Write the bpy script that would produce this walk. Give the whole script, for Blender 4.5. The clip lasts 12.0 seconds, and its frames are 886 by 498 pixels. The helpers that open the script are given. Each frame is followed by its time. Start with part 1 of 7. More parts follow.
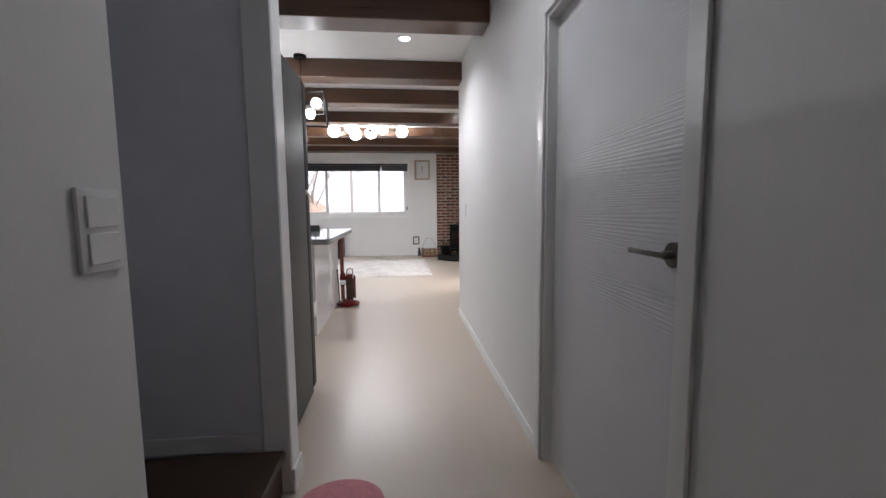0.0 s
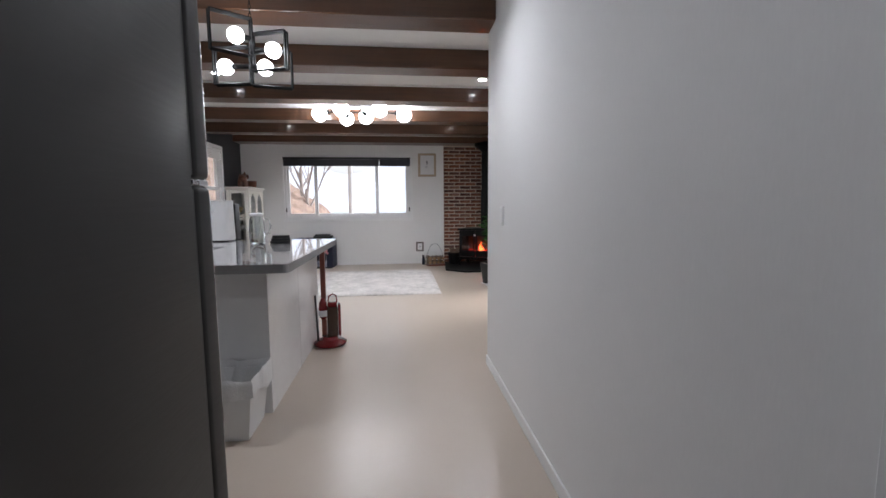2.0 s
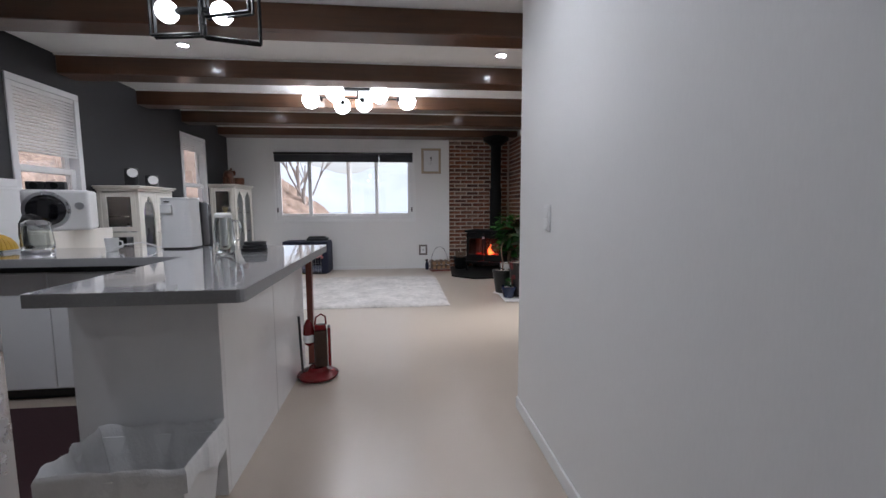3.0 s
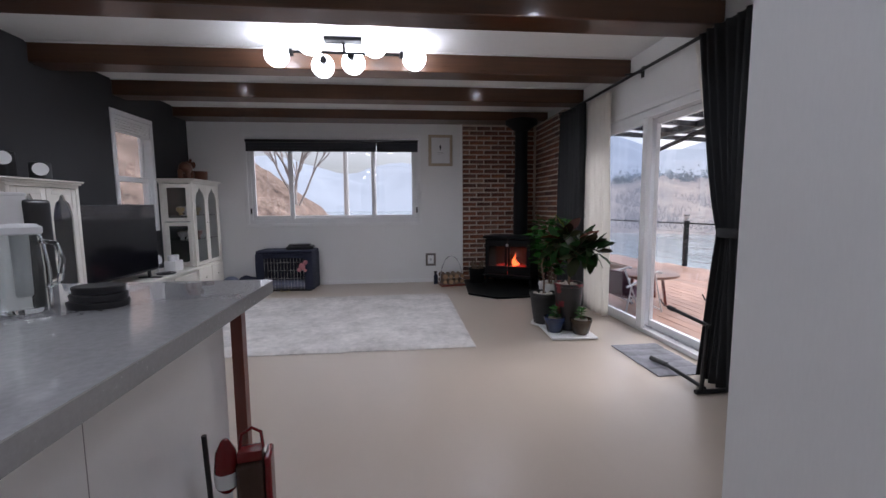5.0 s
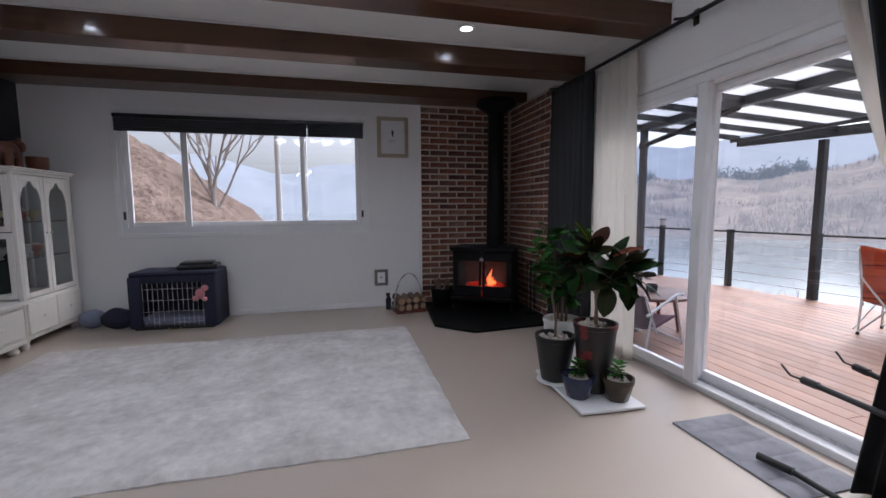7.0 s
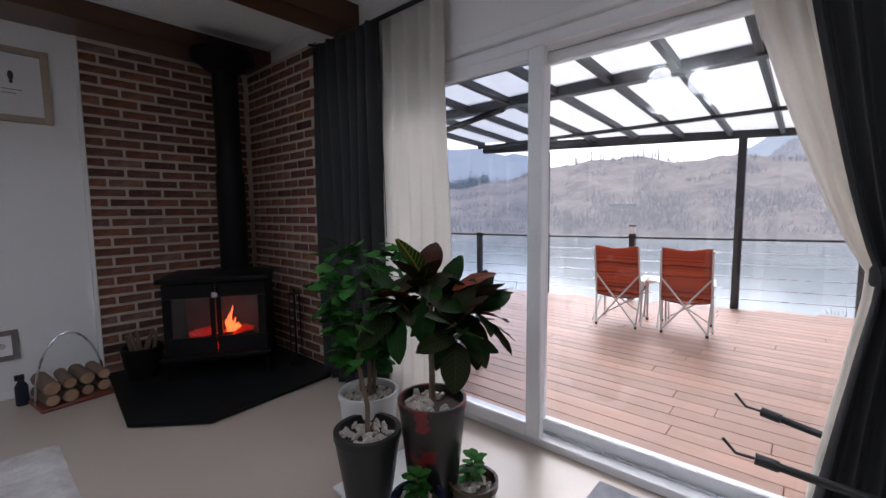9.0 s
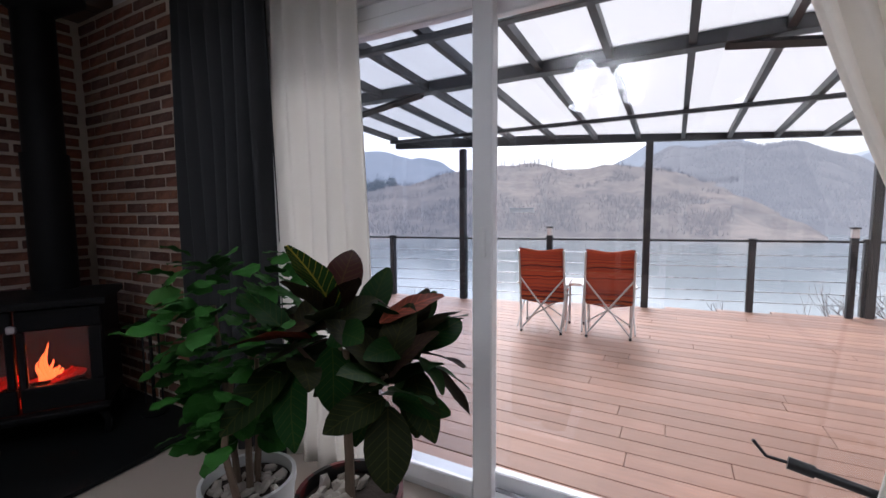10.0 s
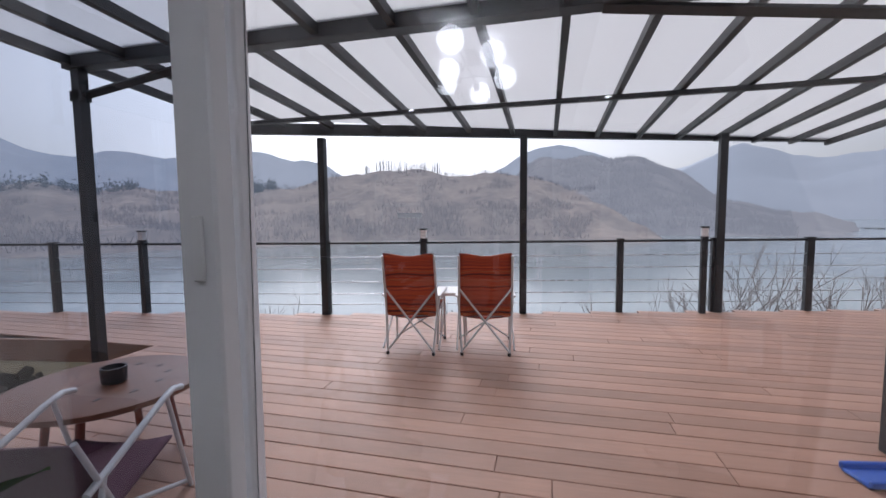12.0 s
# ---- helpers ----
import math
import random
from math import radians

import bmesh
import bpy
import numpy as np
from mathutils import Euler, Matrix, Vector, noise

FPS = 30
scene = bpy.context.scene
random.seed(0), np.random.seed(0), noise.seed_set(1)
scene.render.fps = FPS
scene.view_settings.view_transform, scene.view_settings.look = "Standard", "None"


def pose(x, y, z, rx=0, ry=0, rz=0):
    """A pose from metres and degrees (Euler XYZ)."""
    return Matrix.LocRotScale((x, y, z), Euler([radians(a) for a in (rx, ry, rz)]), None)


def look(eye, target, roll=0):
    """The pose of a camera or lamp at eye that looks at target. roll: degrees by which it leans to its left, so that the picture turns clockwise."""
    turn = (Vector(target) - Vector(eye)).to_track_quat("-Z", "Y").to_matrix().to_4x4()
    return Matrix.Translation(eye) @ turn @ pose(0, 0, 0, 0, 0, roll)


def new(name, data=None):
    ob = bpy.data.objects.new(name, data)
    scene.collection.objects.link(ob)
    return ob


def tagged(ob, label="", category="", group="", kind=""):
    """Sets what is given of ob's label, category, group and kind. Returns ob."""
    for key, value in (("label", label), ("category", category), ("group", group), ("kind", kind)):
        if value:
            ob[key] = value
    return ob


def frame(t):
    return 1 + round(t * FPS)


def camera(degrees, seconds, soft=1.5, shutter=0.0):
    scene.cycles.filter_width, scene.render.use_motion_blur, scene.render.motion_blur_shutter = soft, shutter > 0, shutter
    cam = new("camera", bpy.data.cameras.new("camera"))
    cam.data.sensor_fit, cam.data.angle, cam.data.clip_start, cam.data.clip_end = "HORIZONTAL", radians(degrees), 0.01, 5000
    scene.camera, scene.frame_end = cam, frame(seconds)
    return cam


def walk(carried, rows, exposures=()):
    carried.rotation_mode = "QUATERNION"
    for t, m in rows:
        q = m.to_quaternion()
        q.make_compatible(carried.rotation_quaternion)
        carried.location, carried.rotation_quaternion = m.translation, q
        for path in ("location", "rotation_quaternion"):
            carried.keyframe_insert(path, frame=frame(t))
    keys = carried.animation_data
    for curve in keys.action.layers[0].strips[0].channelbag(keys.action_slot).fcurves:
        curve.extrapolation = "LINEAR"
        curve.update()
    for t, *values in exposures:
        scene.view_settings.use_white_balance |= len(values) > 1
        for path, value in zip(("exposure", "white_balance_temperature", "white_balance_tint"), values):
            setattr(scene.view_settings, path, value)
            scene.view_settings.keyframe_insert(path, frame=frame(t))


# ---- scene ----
cam = camera(93.2, 12.0)
PATH = [
    (0, (0.135, -1.03, 1.237), (0.343, 0.949, 1.036), -0.5),
    (0.5, (0.149, -0.667, 1.258), (0.353, 1.312, 1.054), -0.3),
    (1, (0.143, -0.306, 1.268), (0.347, 1.673, 1.063), -0.3),
    (1.5, (0.138, 0.071, 1.263), (0.339, 2.051, 1.059), -0.4),
    (2, (0.129, 0.452, 1.267), (0.334, 2.431, 1.064), -0.4),
    (2.5, (0.101, 0.817, 1.263), (0.306, 2.796, 1.06), -0.4),
    (3, (0.093, 1.217, 1.259), (0.3, 3.196, 1.057), -0.3),
    (3.5, (0.051, 1.639, 1.264), (0.265, 3.617, 1.059), -0.3),
    (5.5, (0.053, 3.187, 1.27), (0.26, 5.165, 1.066), -0.5),
    (6, (0.007, 3.571, 1.277), (0.228, 5.548, 1.075), -0.6),
    (6.5, (0.025, 3.95, 1.277), (0.319, 5.918, 1.077), -0.5),
    (8.5, (0.311, 5.331, 1.271), (1.605, 6.844, 1.086), -0.4),
    (9, (0.482, 5.603, 1.283), (1.975, 6.921, 1.098), -0.6),
    (9.5, (0.68, 5.871, 1.298), (2.315, 7.008, 1.11), -0.6),
    (10, (0.904, 6.023, 1.249), (2.649, 6.985, 1.074), -0.4),
    (10.5, (1.166, 6.096, 1.228), (2.995, 6.887, 1.058), -0.4),
    (11, (1.414, 6.119, 1.19), (3.299, 6.769, 1.031), -0.4),
    (11.5, (1.612, 6.085, 1.193), (3.527, 6.639, 1.034), -0.4),
    (12, (1.782, 6.067, 1.185), (3.719, 6.542, 1.03), -0.5),
]
EXPOSURES = [(0.0, 1.74, 6500, 12), (0.5, 1.66, 6450, 12), (1.5, 1.46, 6400, 12), (2.5, 1.2, 6200, 12), (3.5, 0.95, 6150, 13), (5.5, 0.50, 5950, 16), (6.5, 0.47, 5900, 16),
             (8.5, 0.43, 5950, 15), (9.5, 0.37, 5950, 15), (10.5, 0.19, 5950, 15), (11.5, -0.1, 5900, 15), (12.0, -0.33, 5900, 15)]
walk(cam, [(t, look(eye, target, roll)) for t, eye, target, roll in PATH], EXPOSURES)

# ---- world, sun and exposure ----
world = bpy.data.worlds.new("overcast_sky")
scene.world = world
world.use_nodes = True
wn, wl = world.node_tree.nodes, world.node_tree.links
wn.clear()
sky = wn.new("ShaderNodeTexSky")
sky.sky_type = "NISHITA"
sky.sun_disc = False
sky.sun_elevation, sky.sun_rotation = radians(42), radians(70)
sky.air_density, sky.dust_density, sky.ozone_density = 1.0, 4.0, 1.0
grey_sky = wn.new("ShaderNodeHueSaturation")
grey_sky.inputs["Saturation"].default_value = 0.18
sky_bg = wn.new("ShaderNodeBackground")
sky_bg.inputs["Strength"].default_value = 0.15
sky_out = wn.new("ShaderNodeOutputWorld")
wl.new(sky.outputs[0], grey_sky.inputs["Color"])
wl.new(grey_sky.outputs[0], sky_bg.inputs["Color"])
wl.new(sky_bg.outputs[0], sky_out.inputs["Surface"])

sun_data = bpy.data.lights.new("sun", "SUN")
sun_data.energy, sun_data.angle, sun_data.color = 1.5, radians(25), (1.0, 0.97, 0.93)
sun = new("sun", sun_data)
sun.matrix_world = look((30, 12, 30), (0, 0, 0))


def lamp(name, kind, place, energy, size, colour, target=None, spread=180):
    data = bpy.data.lights.new(name, kind)
    data.energy, data.color = energy, colour
    if kind == "AREA":
        data.shape, data.size = "DISK", size
        data.spread = radians(spread)
    else:
        data.shadow_soft_size = size
    ob = new(name, data)
    ob.matrix_world = look(place, target) if target else Matrix.Translation(place)
    return ob


COOL = (0.93, 0.95, 1.0)
# the last one, (0.22, 0.75), is an unseen fill added for the hallway
DOWNLIGHTS = [(-1.82, 5.39), (1.11, 5.39), (-1.82, 7.73), (1.11, 7.73), (0.22, 2.86), (-1.82, 2.86), (0.22, 0.75)]
CEIL = 2.73
for dx, dy in DOWNLIGHTS:
    kitchen = dx < 0 and dy < 3
    power = 1.5 if dy < 1 else 8.0 if kitchen else 3.0 if dy < 3 else 4.6       # dim in the hallway (1.5 is the added fill), bright over the kitchen
    lamp("downlight_beam", "AREA", (dx, dy, CEIL - 0.028), power, 0.085, COOL, (dx, dy, 0), 180 if kitchen or dy < 1 else 135)

# ---- materials ----


def base(name):
    m = bpy.data.materials.new(name)
    m.use_nodes = True
    return m, m.node_tree.nodes, m.node_tree.links, m.node_tree.nodes["Principled BSDF"]


def noise_tex(n, l, scale, detail=4.0, stretch=None, rough=0.6):
    co = n.new("ShaderNodeTexCoord")
    tex = n.new("ShaderNodeTexNoise")
    tex.inputs["Scale"].default_value, tex.inputs["Detail"].default_value = scale, detail
    tex.inputs["Roughness"].default_value = rough
    if stretch:
        mp = n.new("ShaderNodeMapping")
        mp.inputs["Scale"].default_value = stretch
        l.new(co.outputs["Object"], mp.inputs["Vector"])
        l.new(mp.outputs[0], tex.inputs["Vector"])
    else:
        l.new(co.outputs["Object"], tex.inputs["Vector"])
    return tex


def ramp(n, l, source, stops):
    r = n.new("ShaderNodeValToRGB")
    while len(r.color_ramp.elements) < len(stops):
        r.color_ramp.elements.new(0.5)
    for e, (p, c) in zip(r.color_ramp.elements, stops):
        e.position, e.color = p, (*c, 1)
    l.new(source, r.inputs["Fac"])
    return r


def mul(c, k):
    return tuple(min(1.0, v * k) for v in c)


def paint(name, colour, rough=0.5, metal=0.0, var=0.12, scale=9.0, grain=60.0, bump=0.08, stretch=None, random_tint=0.0, coat=0.0, blotch=1.2):
    """Two scales of variation in colour and roughness, and a fine relief."""
    m, n, l, b = base(name)
    big = noise_tex(n, l, blotch, 3.0)
    fine = noise_tex(n, l, scale, 5.0, stretch)
    mix = n.new("ShaderNodeMath")
    mix.operation = "ADD"
    half = n.new("ShaderNodeMath")
    half.operation = "MULTIPLY"
    half.inputs[1].default_value = 0.5
    l.new(big.outputs["Fac"], mix.inputs[0])
    l.new(fine.outputs["Fac"], mix.inputs[1])
    l.new(mix.outputs[0], half.inputs[0])
    r = ramp(n, l, half.outputs[0], [(0.3, mul(colour, 1 - var)), (0.7, mul(colour, 1 + var))])
    out = r.outputs[0]
    if random_tint:
        info = n.new("ShaderNodeObjectInfo")
        hsv = n.new("ShaderNodeHueSaturation")
        rng = n.new("ShaderNodeMapRange")
        rng.inputs[3].default_value, rng.inputs[4].default_value = 1 - random_tint, 1 + random_tint
        l.new(info.outputs["Random"], rng.inputs[0])
        l.new(rng.outputs[0], hsv.inputs["Value"])
        l.new(out, hsv.inputs["Color"])
        out = hsv.outputs[0]
    l.new(out, b.inputs["Base Color"])
    rr = n.new("ShaderNodeMapRange")
    rr.inputs[3].default_value, rr.inputs[4].default_value = max(0.02, rough - 0.07), min(1, rough + 0.07)
    l.new(fine.outputs["Fac"], rr.inputs[0])
    l.new(rr.outputs[0], b.inputs["Roughness"])
    b.inputs["Metallic"].default_value = metal
    b.inputs["Coat Weight"].default_value = coat
    if bump:
        g = noise_tex(n, l, grain, 3.0, stretch)
        bm_ = n.new("ShaderNodeBump")
        bm_.inputs["Strength"].default_value, bm_.inputs["Distance"].default_value = bump, 0.004
        l.new(g.outputs["Fac"], bm_.inputs["Height"])
        l.new(bm_.outputs[0], b.inputs["Normal"])
    return m


def glow(name, colour, strength):
    m, n, l, b = base(name)
    b.inputs["Base Color"].default_value = (*colour, 1)
    b.inputs["Emission Color"].default_value = (*colour, 1)
    b.inputs["Emission Strength"].default_value = strength
    return m


def glass(name, colour=(1, 1, 1), rough=0.0, ior=1.45):
    m, n, l, b = base(name)
    b.inputs["Base Color"].default_value = (*colour, 1)
    b.inputs["Transmission Weight"].default_value = 1.0
    b.inputs["Roughness"].default_value = rough
    b.inputs["IOR"].default_value = ior
    return m


def old_brick(name):
    """Reclaimed brick: each one its own tone from plum to orange, sooty blotches and pale lime smears."""
    m, n, l, b = base(name)
    info = n.new("ShaderNodeObjectInfo")
    tone = ramp(n, l, info.outputs["Random"], [(0.0, (0.085, 0.038, 0.03)), (0.25, (0.18, 0.066, 0.042)), (0.5, (0.25, 0.095, 0.052)), (0.72, (0.14, 0.072, 0.058)), (0.88, (0.31, 0.125, 0.065)), (1.0, (0.23, 0.15, 0.12))])
    soot = noise_tex(n, l, 9.0, 6.0)
    dark = ramp(n, l, soot.outputs["Fac"], [(0.36, (0.38, 0.36, 0.35)), (0.58, (1.0, 1.0, 1.0))])
    mix = n.new("ShaderNodeMix")
    mix.data_type, mix.blend_type = "RGBA", "MULTIPLY"
    mix.inputs["Factor"].default_value = 1.0
    l.new(tone.outputs[0], mix.inputs["A"])
    l.new(dark.outputs[0], mix.inputs["B"])
    lime = noise_tex(n, l, 26.0, 5.0, None, 0.75)
    pale = ramp(n, l, lime.outputs["Fac"], [(0.58, (0, 0, 0)), (0.74, (0.5, 0.5, 0.5))])
    smear = n.new("ShaderNodeMix")
    smear.data_type = "RGBA"
    l.new(pale.outputs[0], smear.inputs["Factor"])
    l.new(mix.outputs["Result"], smear.inputs["A"])
    smear.inputs["B"].default_value = (0.36, 0.30, 0.26, 1)
    l.new(smear.outputs["Result"], b.inputs["Base Color"])
    b.inputs["Roughness"].default_value = 0.88
    g = noise_tex(n, l, 60.0, 5.0)
    bm_ = n.new("ShaderNodeBump")
    bm_.inputs["Strength"].default_value, bm_.inputs["Distance"].default_value = 0.8, 0.004
    l.new(g.outputs["Fac"], bm_.inputs["Height"])
    l.new(bm_.outputs[0], b.inputs["Normal"])
    return m


M_WALL = paint("white_wallpaper", (0.78, 0.775, 0.77), 0.6, var=0.03, scale=30, grain=260, bump=0.08, stretch=(6, 6, 1))
M_WALL_DARK = paint("charcoal_wallpaper", (0.030, 0.030, 0.033), 0.65, var=0.08, scale=30, grain=200, bump=0.25)
# white wall whose blue tint stands for the bluish light on it
M_WALL_BLUECAST = paint("white_wall_blue_cast", (0.74, 0.755, 0.81), 0.55, var=0.05, grain=160, bump=0.1)
M_CEIL = paint("white_ceiling_paper", (0.8, 0.8, 0.79), 0.7, var=0.03, scale=20, grain=200, bump=0.25)
M_TRIM = paint("white_gloss_trim", (0.8, 0.8, 0.8), 0.32, var=0.03, bump=0.02)
M_PVC = paint("white_window_plastic", (0.82, 0.82, 0.83), 0.25, var=0.03, bump=0.01)
M_BEAM = paint("brown_stained_beam", (0.085, 0.036, 0.016), 0.3, var=0.45, scale=5, grain=40, bump=0.15, stretch=(0.25, 6, 6), coat=0.35)
M_FLOOR = paint("beige_laminate", (0.45, 0.38, 0.315), 0.31, var=0.035, scale=5, bump=0.0, stretch=(1, 0.3, 1))
M_FLOOR.node_tree.nodes["Principled BSDF"].inputs["Specular IOR Level"].default_value = 0.8
M_MORTAR = paint("pale_mortar", (0.50, 0.415, 0.345), 0.9, var=0.18, scale=14, grain=80, bump=0.6)
M_BRICK = old_brick("old_red_brick")
M_STEEL = paint("dark_stainless", (0.02, 0.019, 0.0185), 0.5, 0.1, var=0.06, scale=4, grain=120, bump=0.03, stretch=(1, 1, 30))
M_STEEL_L = paint("light_stainless", (0.5, 0.5, 0.52), 0.28, 0.9, var=0.08)
M_BLACK = paint("black_plastic", (0.012, 0.012, 0.013), 0.35, var=0.2, bump=0.02)
M_BLACKM = paint("black_cast_iron", (0.007, 0.007, 0.0075), 0.55, 0.1, var=0.3, scale=25, grain=120, bump=0.25)
M_STONE = paint("black_granite", (0.008, 0.009, 0.009), 0.42, var=0.5, scale=90, grain=200, bump=0.02)
M_TOP = paint("grey_quartz_worktop", (0.43, 0.425, 0.435), 0.1, var=0.2, scale=60, grain=200, bump=0.0, coat=0.8)
M_TOPEDGE = paint("grey_quartz_edge", (0.3, 0.3, 0.305), 0.25, var=0.12, scale=90, grain=200, bump=0.03)
M_CABW = paint("white_gloss_cabinet", (0.78, 0.78, 0.785), 0.14, var=0.03, bump=0.0)
# dark green stands for the shade behind the cabinet glass
M_INSIDE = paint("cabinet_inside_shade", (0.045, 0.055, 0.05), 0.6, var=0.15)
M_CREAM = paint("cream_lacquered_wood", (0.74, 0.71, 0.65), 0.35, var=0.05, scale=8, bump=0.05, stretch=(4, 4, 0.6))
M_CURT_D = paint("charcoal_curtain", (0.024, 0.025, 0.027), 0.9, var=0.12, scale=40, grain=500, bump=0.4)
M_CURT_W = paint("ivory_curtain", (0.86, 0.84, 0.80), 0.85, var=0.04, scale=40, grain=500, bump=0.3)
cn, cl = M_CURT_W.node_tree.nodes, M_CURT_W.node_tree.links
thin = cn.new("ShaderNodeBsdfTranslucent")
thin.inputs["Color"].default_value = (0.86, 0.83, 0.78, 1)
weave = cn.new("ShaderNodeMixShader")
weave.inputs["Fac"].default_value = 0.6
cl.new(cn["Principled BSDF"].outputs[0], weave.inputs[1])
cl.new(thin.outputs[0], weave.inputs[2])
cl.new(weave.outputs[0], cn["Material Output"].inputs["Surface"])
M_RUG = paint("pale_shag_rug", (0.60, 0.57, 0.545), 0.95, var=0.3, scale=16, grain=110, bump=1.0, blotch=3.0)
M_DECK = paint("red_hardwood_decking", (0.41, 0.225, 0.155), 0.5, var=0.22, scale=6, grain=40, bump=0.25, stretch=(8, 0.5, 8), random_tint=0.16)
for dull in (M_BLACKM, M_STONE):
    dull.node_tree.nodes["Principled BSDF"].inputs["Specular IOR Level"].default_value = 0.15
M_STEELBLK = paint("charcoal_painted_steel", (0.03, 0.032, 0.036), 0.45, 0.2, var=0.15, bump=0.05)
M_ROOF = paint("translucent_polycarbonate", (0.55, 0.55, 0.55), 0.4, var=0.04, scale=4, bump=0.0)
rn, rl = M_ROOF.node_tree.nodes, M_ROOF.node_tree.links
lit = rn.new("ShaderNodeBsdfTranslucent")
lit.inputs["Color"].default_value = (0.77, 0.765, 0.76, 1)
sheet_mix = rn.new("ShaderNodeMixShader")
sheet_mix.inputs["Fac"].default_value = 0.88
rl.new(rn["Principled BSDF"].outputs[0], sheet_mix.inputs[1])
rl.new(lit.outputs[0], sheet_mix.inputs[2])
rl.new(sheet_mix.outputs[0], rn["Material Output"].inputs["Surface"])
M_GLASS = glass("window_glass", (0.985, 0.99, 1.0))
M_GLASST = glass("tinted_double_glass", (0.70, 0.75, 0.84))
M_GLASSF = glass("cabinet_glass", (0.93, 0.96, 0.95), 0.02)
M_GLOBE = glow("lit_opal_globe", (0.95, 0.97, 1.0), 10.0)
M_LED = glow("lit_led_disc", (0.95, 0.97, 1.0), 12.0)
# the dark tint dims the firebox, shade put into the glass colour
M_STOVEGLASS = glass("dimmed_stove_glass", (0.42, 0.38, 0.35), 0.05)
M_FIRE = glow("ember_glow", (1.0, 0.03, 0.008), 0.22)
M_FLAME = glow("flame", (1.0, 0.12, 0.026), 5.5)
M_WOODL = paint("pale_beech_wood", (0.5, 0.3, 0.14), 0.45, var=0.2, scale=8, stretch=(5, 5, 0.6))
M_WOODLEG = paint("mahogany_wood", (0.17, 0.035, 0.02), 0.3, var=0.3, scale=8, stretch=(5, 5, 0.6), coat=0.3)
M_RED = paint("red_plastic", (0.14, 0.006, 0.008), 0.25, var=0.15, bump=0.01)
M_WHITEP = paint("white_plastic", (0.78, 0.78, 0.78), 0.35, var=0.03, bump=0.01)
M_BAG = paint("thin_white_bin_bag", (0.72, 0.72, 0.72), 0.4, var=0.08, scale=20, grain=60, bump=0.5)
M_TV = paint("tv_glass", (0.006, 0.006, 0.008), 0.12, var=0.2, bump=0.0)
M_NAVY = paint("navy_canvas", (0.012, 0.015, 0.035), 0.85, var=0.25, scale=30, grain=300, bump=0.4)
M_PINK = paint("pink_plush", (0.6, 0.25, 0.28), 0.95, var=0.2, scale=40, grain=150, bump=1.0)
M_BLUEGREY = paint("blue_grey_felt", (0.17, 0.19, 0.26), 0.9, var=0.2, scale=30, bump=0.4)
M_BARK = paint("bark", (0.16, 0.11, 0.075), 0.9, var=0.35, scale=20, grain=60, bump=0.8, stretch=(1, 1, 0.3))
M_CUTWOOD = paint("cut_log_end", (0.32, 0.20, 0.115), 0.8, var=0.25, scale=20, bump=0.4)
M_STONES = paint("potting_stones", (0.48, 0.43, 0.37), 0.8, var=0.35, scale=30, bump=0.4)
M_SOIL = paint("potting_soil", (0.04, 0.028, 0.02), 0.95, var=0.4, scale=60, bump=0.9)
M_MAT = paint("grey_quilted_mat", (0.22, 0.22, 0.245), 0.95, var=0.45, scale=9, grain=120, bump=0.6, blotch=4)
M_ALU = paint("white_painted_tube", (0.6, 0.6, 0.6), 0.35, 0.2, var=0.05, bump=0.01)
M_PURPLE = paint("plum_canvas", (0.1, 0.035, 0.06), 0.85, var=0.2, scale=40, grain=300, bump=0.4)
M_TABLETOP = paint("brown_varnished_table", (0.2, 0.085, 0.05), 0.4, var=0.2, scale=8, bump=0.1)
M_BLUE = paint("blue_plastic", (0.03, 0.11, 0.5), 0.4, var=0.1, bump=0.02)

# ---- building helpers ----


def box(bm, a, b, bevel=0.0, seg=1):
    a, b = Vector(a), Vector(b)
    got = bmesh.ops.create_cube(bm, size=1.0, matrix=Matrix.Translation((a + b) / 2) @ Matrix.Diagonal((*(b - a), 1)))["verts"]
    if bevel:
        edges = list({e for v in got for e in v.link_edges})
        bmesh.ops.bevel(bm, geom=edges, offset=bevel, segments=seg, profile=0.6, affect="EDGES")
    return bm


def rod(bm, p, q, r, r2=None, seg=12):
    p, q = Vector(p), Vector(q)
    d = q - p
    m = Matrix.Translation((p + q) / 2) @ d.to_track_quat("Z", "Y").to_matrix().to_4x4()
    bmesh.ops.create_cone(bm, cap_ends=True, segments=seg, radius1=r, radius2=r if r2 is None else r2, depth=d.length, matrix=m)
    return bm


def ball(bm, c, r, seg=16, squash=(1, 1, 1)):
    bmesh.ops.create_uvsphere(bm, u_segments=seg, v_segments=max(6, seg // 2), radius=r, matrix=Matrix.Translation(c) @ Matrix.Diagonal((*squash, 1)))
    return bm


def lathe(bm, profile, c=(0, 0, 0), seg=24, sx=1.0, sy=1.0):
    """A turned shape from (radius, height) pairs, closed at both ends."""
    rings = []
    for r, z in profile:
        rings.append([bm.verts.new((c[0] + sx * r * math.cos(k * math.tau / seg), c[1] + sy * r * math.sin(k * math.tau / seg), c[2] + z)) for k in range(seg)])
    for low, high in zip(rings, rings[1:]):
        for k in range(seg):
            bm.faces.new((low[k], low[(k + 1) % seg], high[(k + 1) % seg], high[k]))
    bm.faces.new(rings[0][::-1])
    bm.faces.new(rings[-1])
    return bm


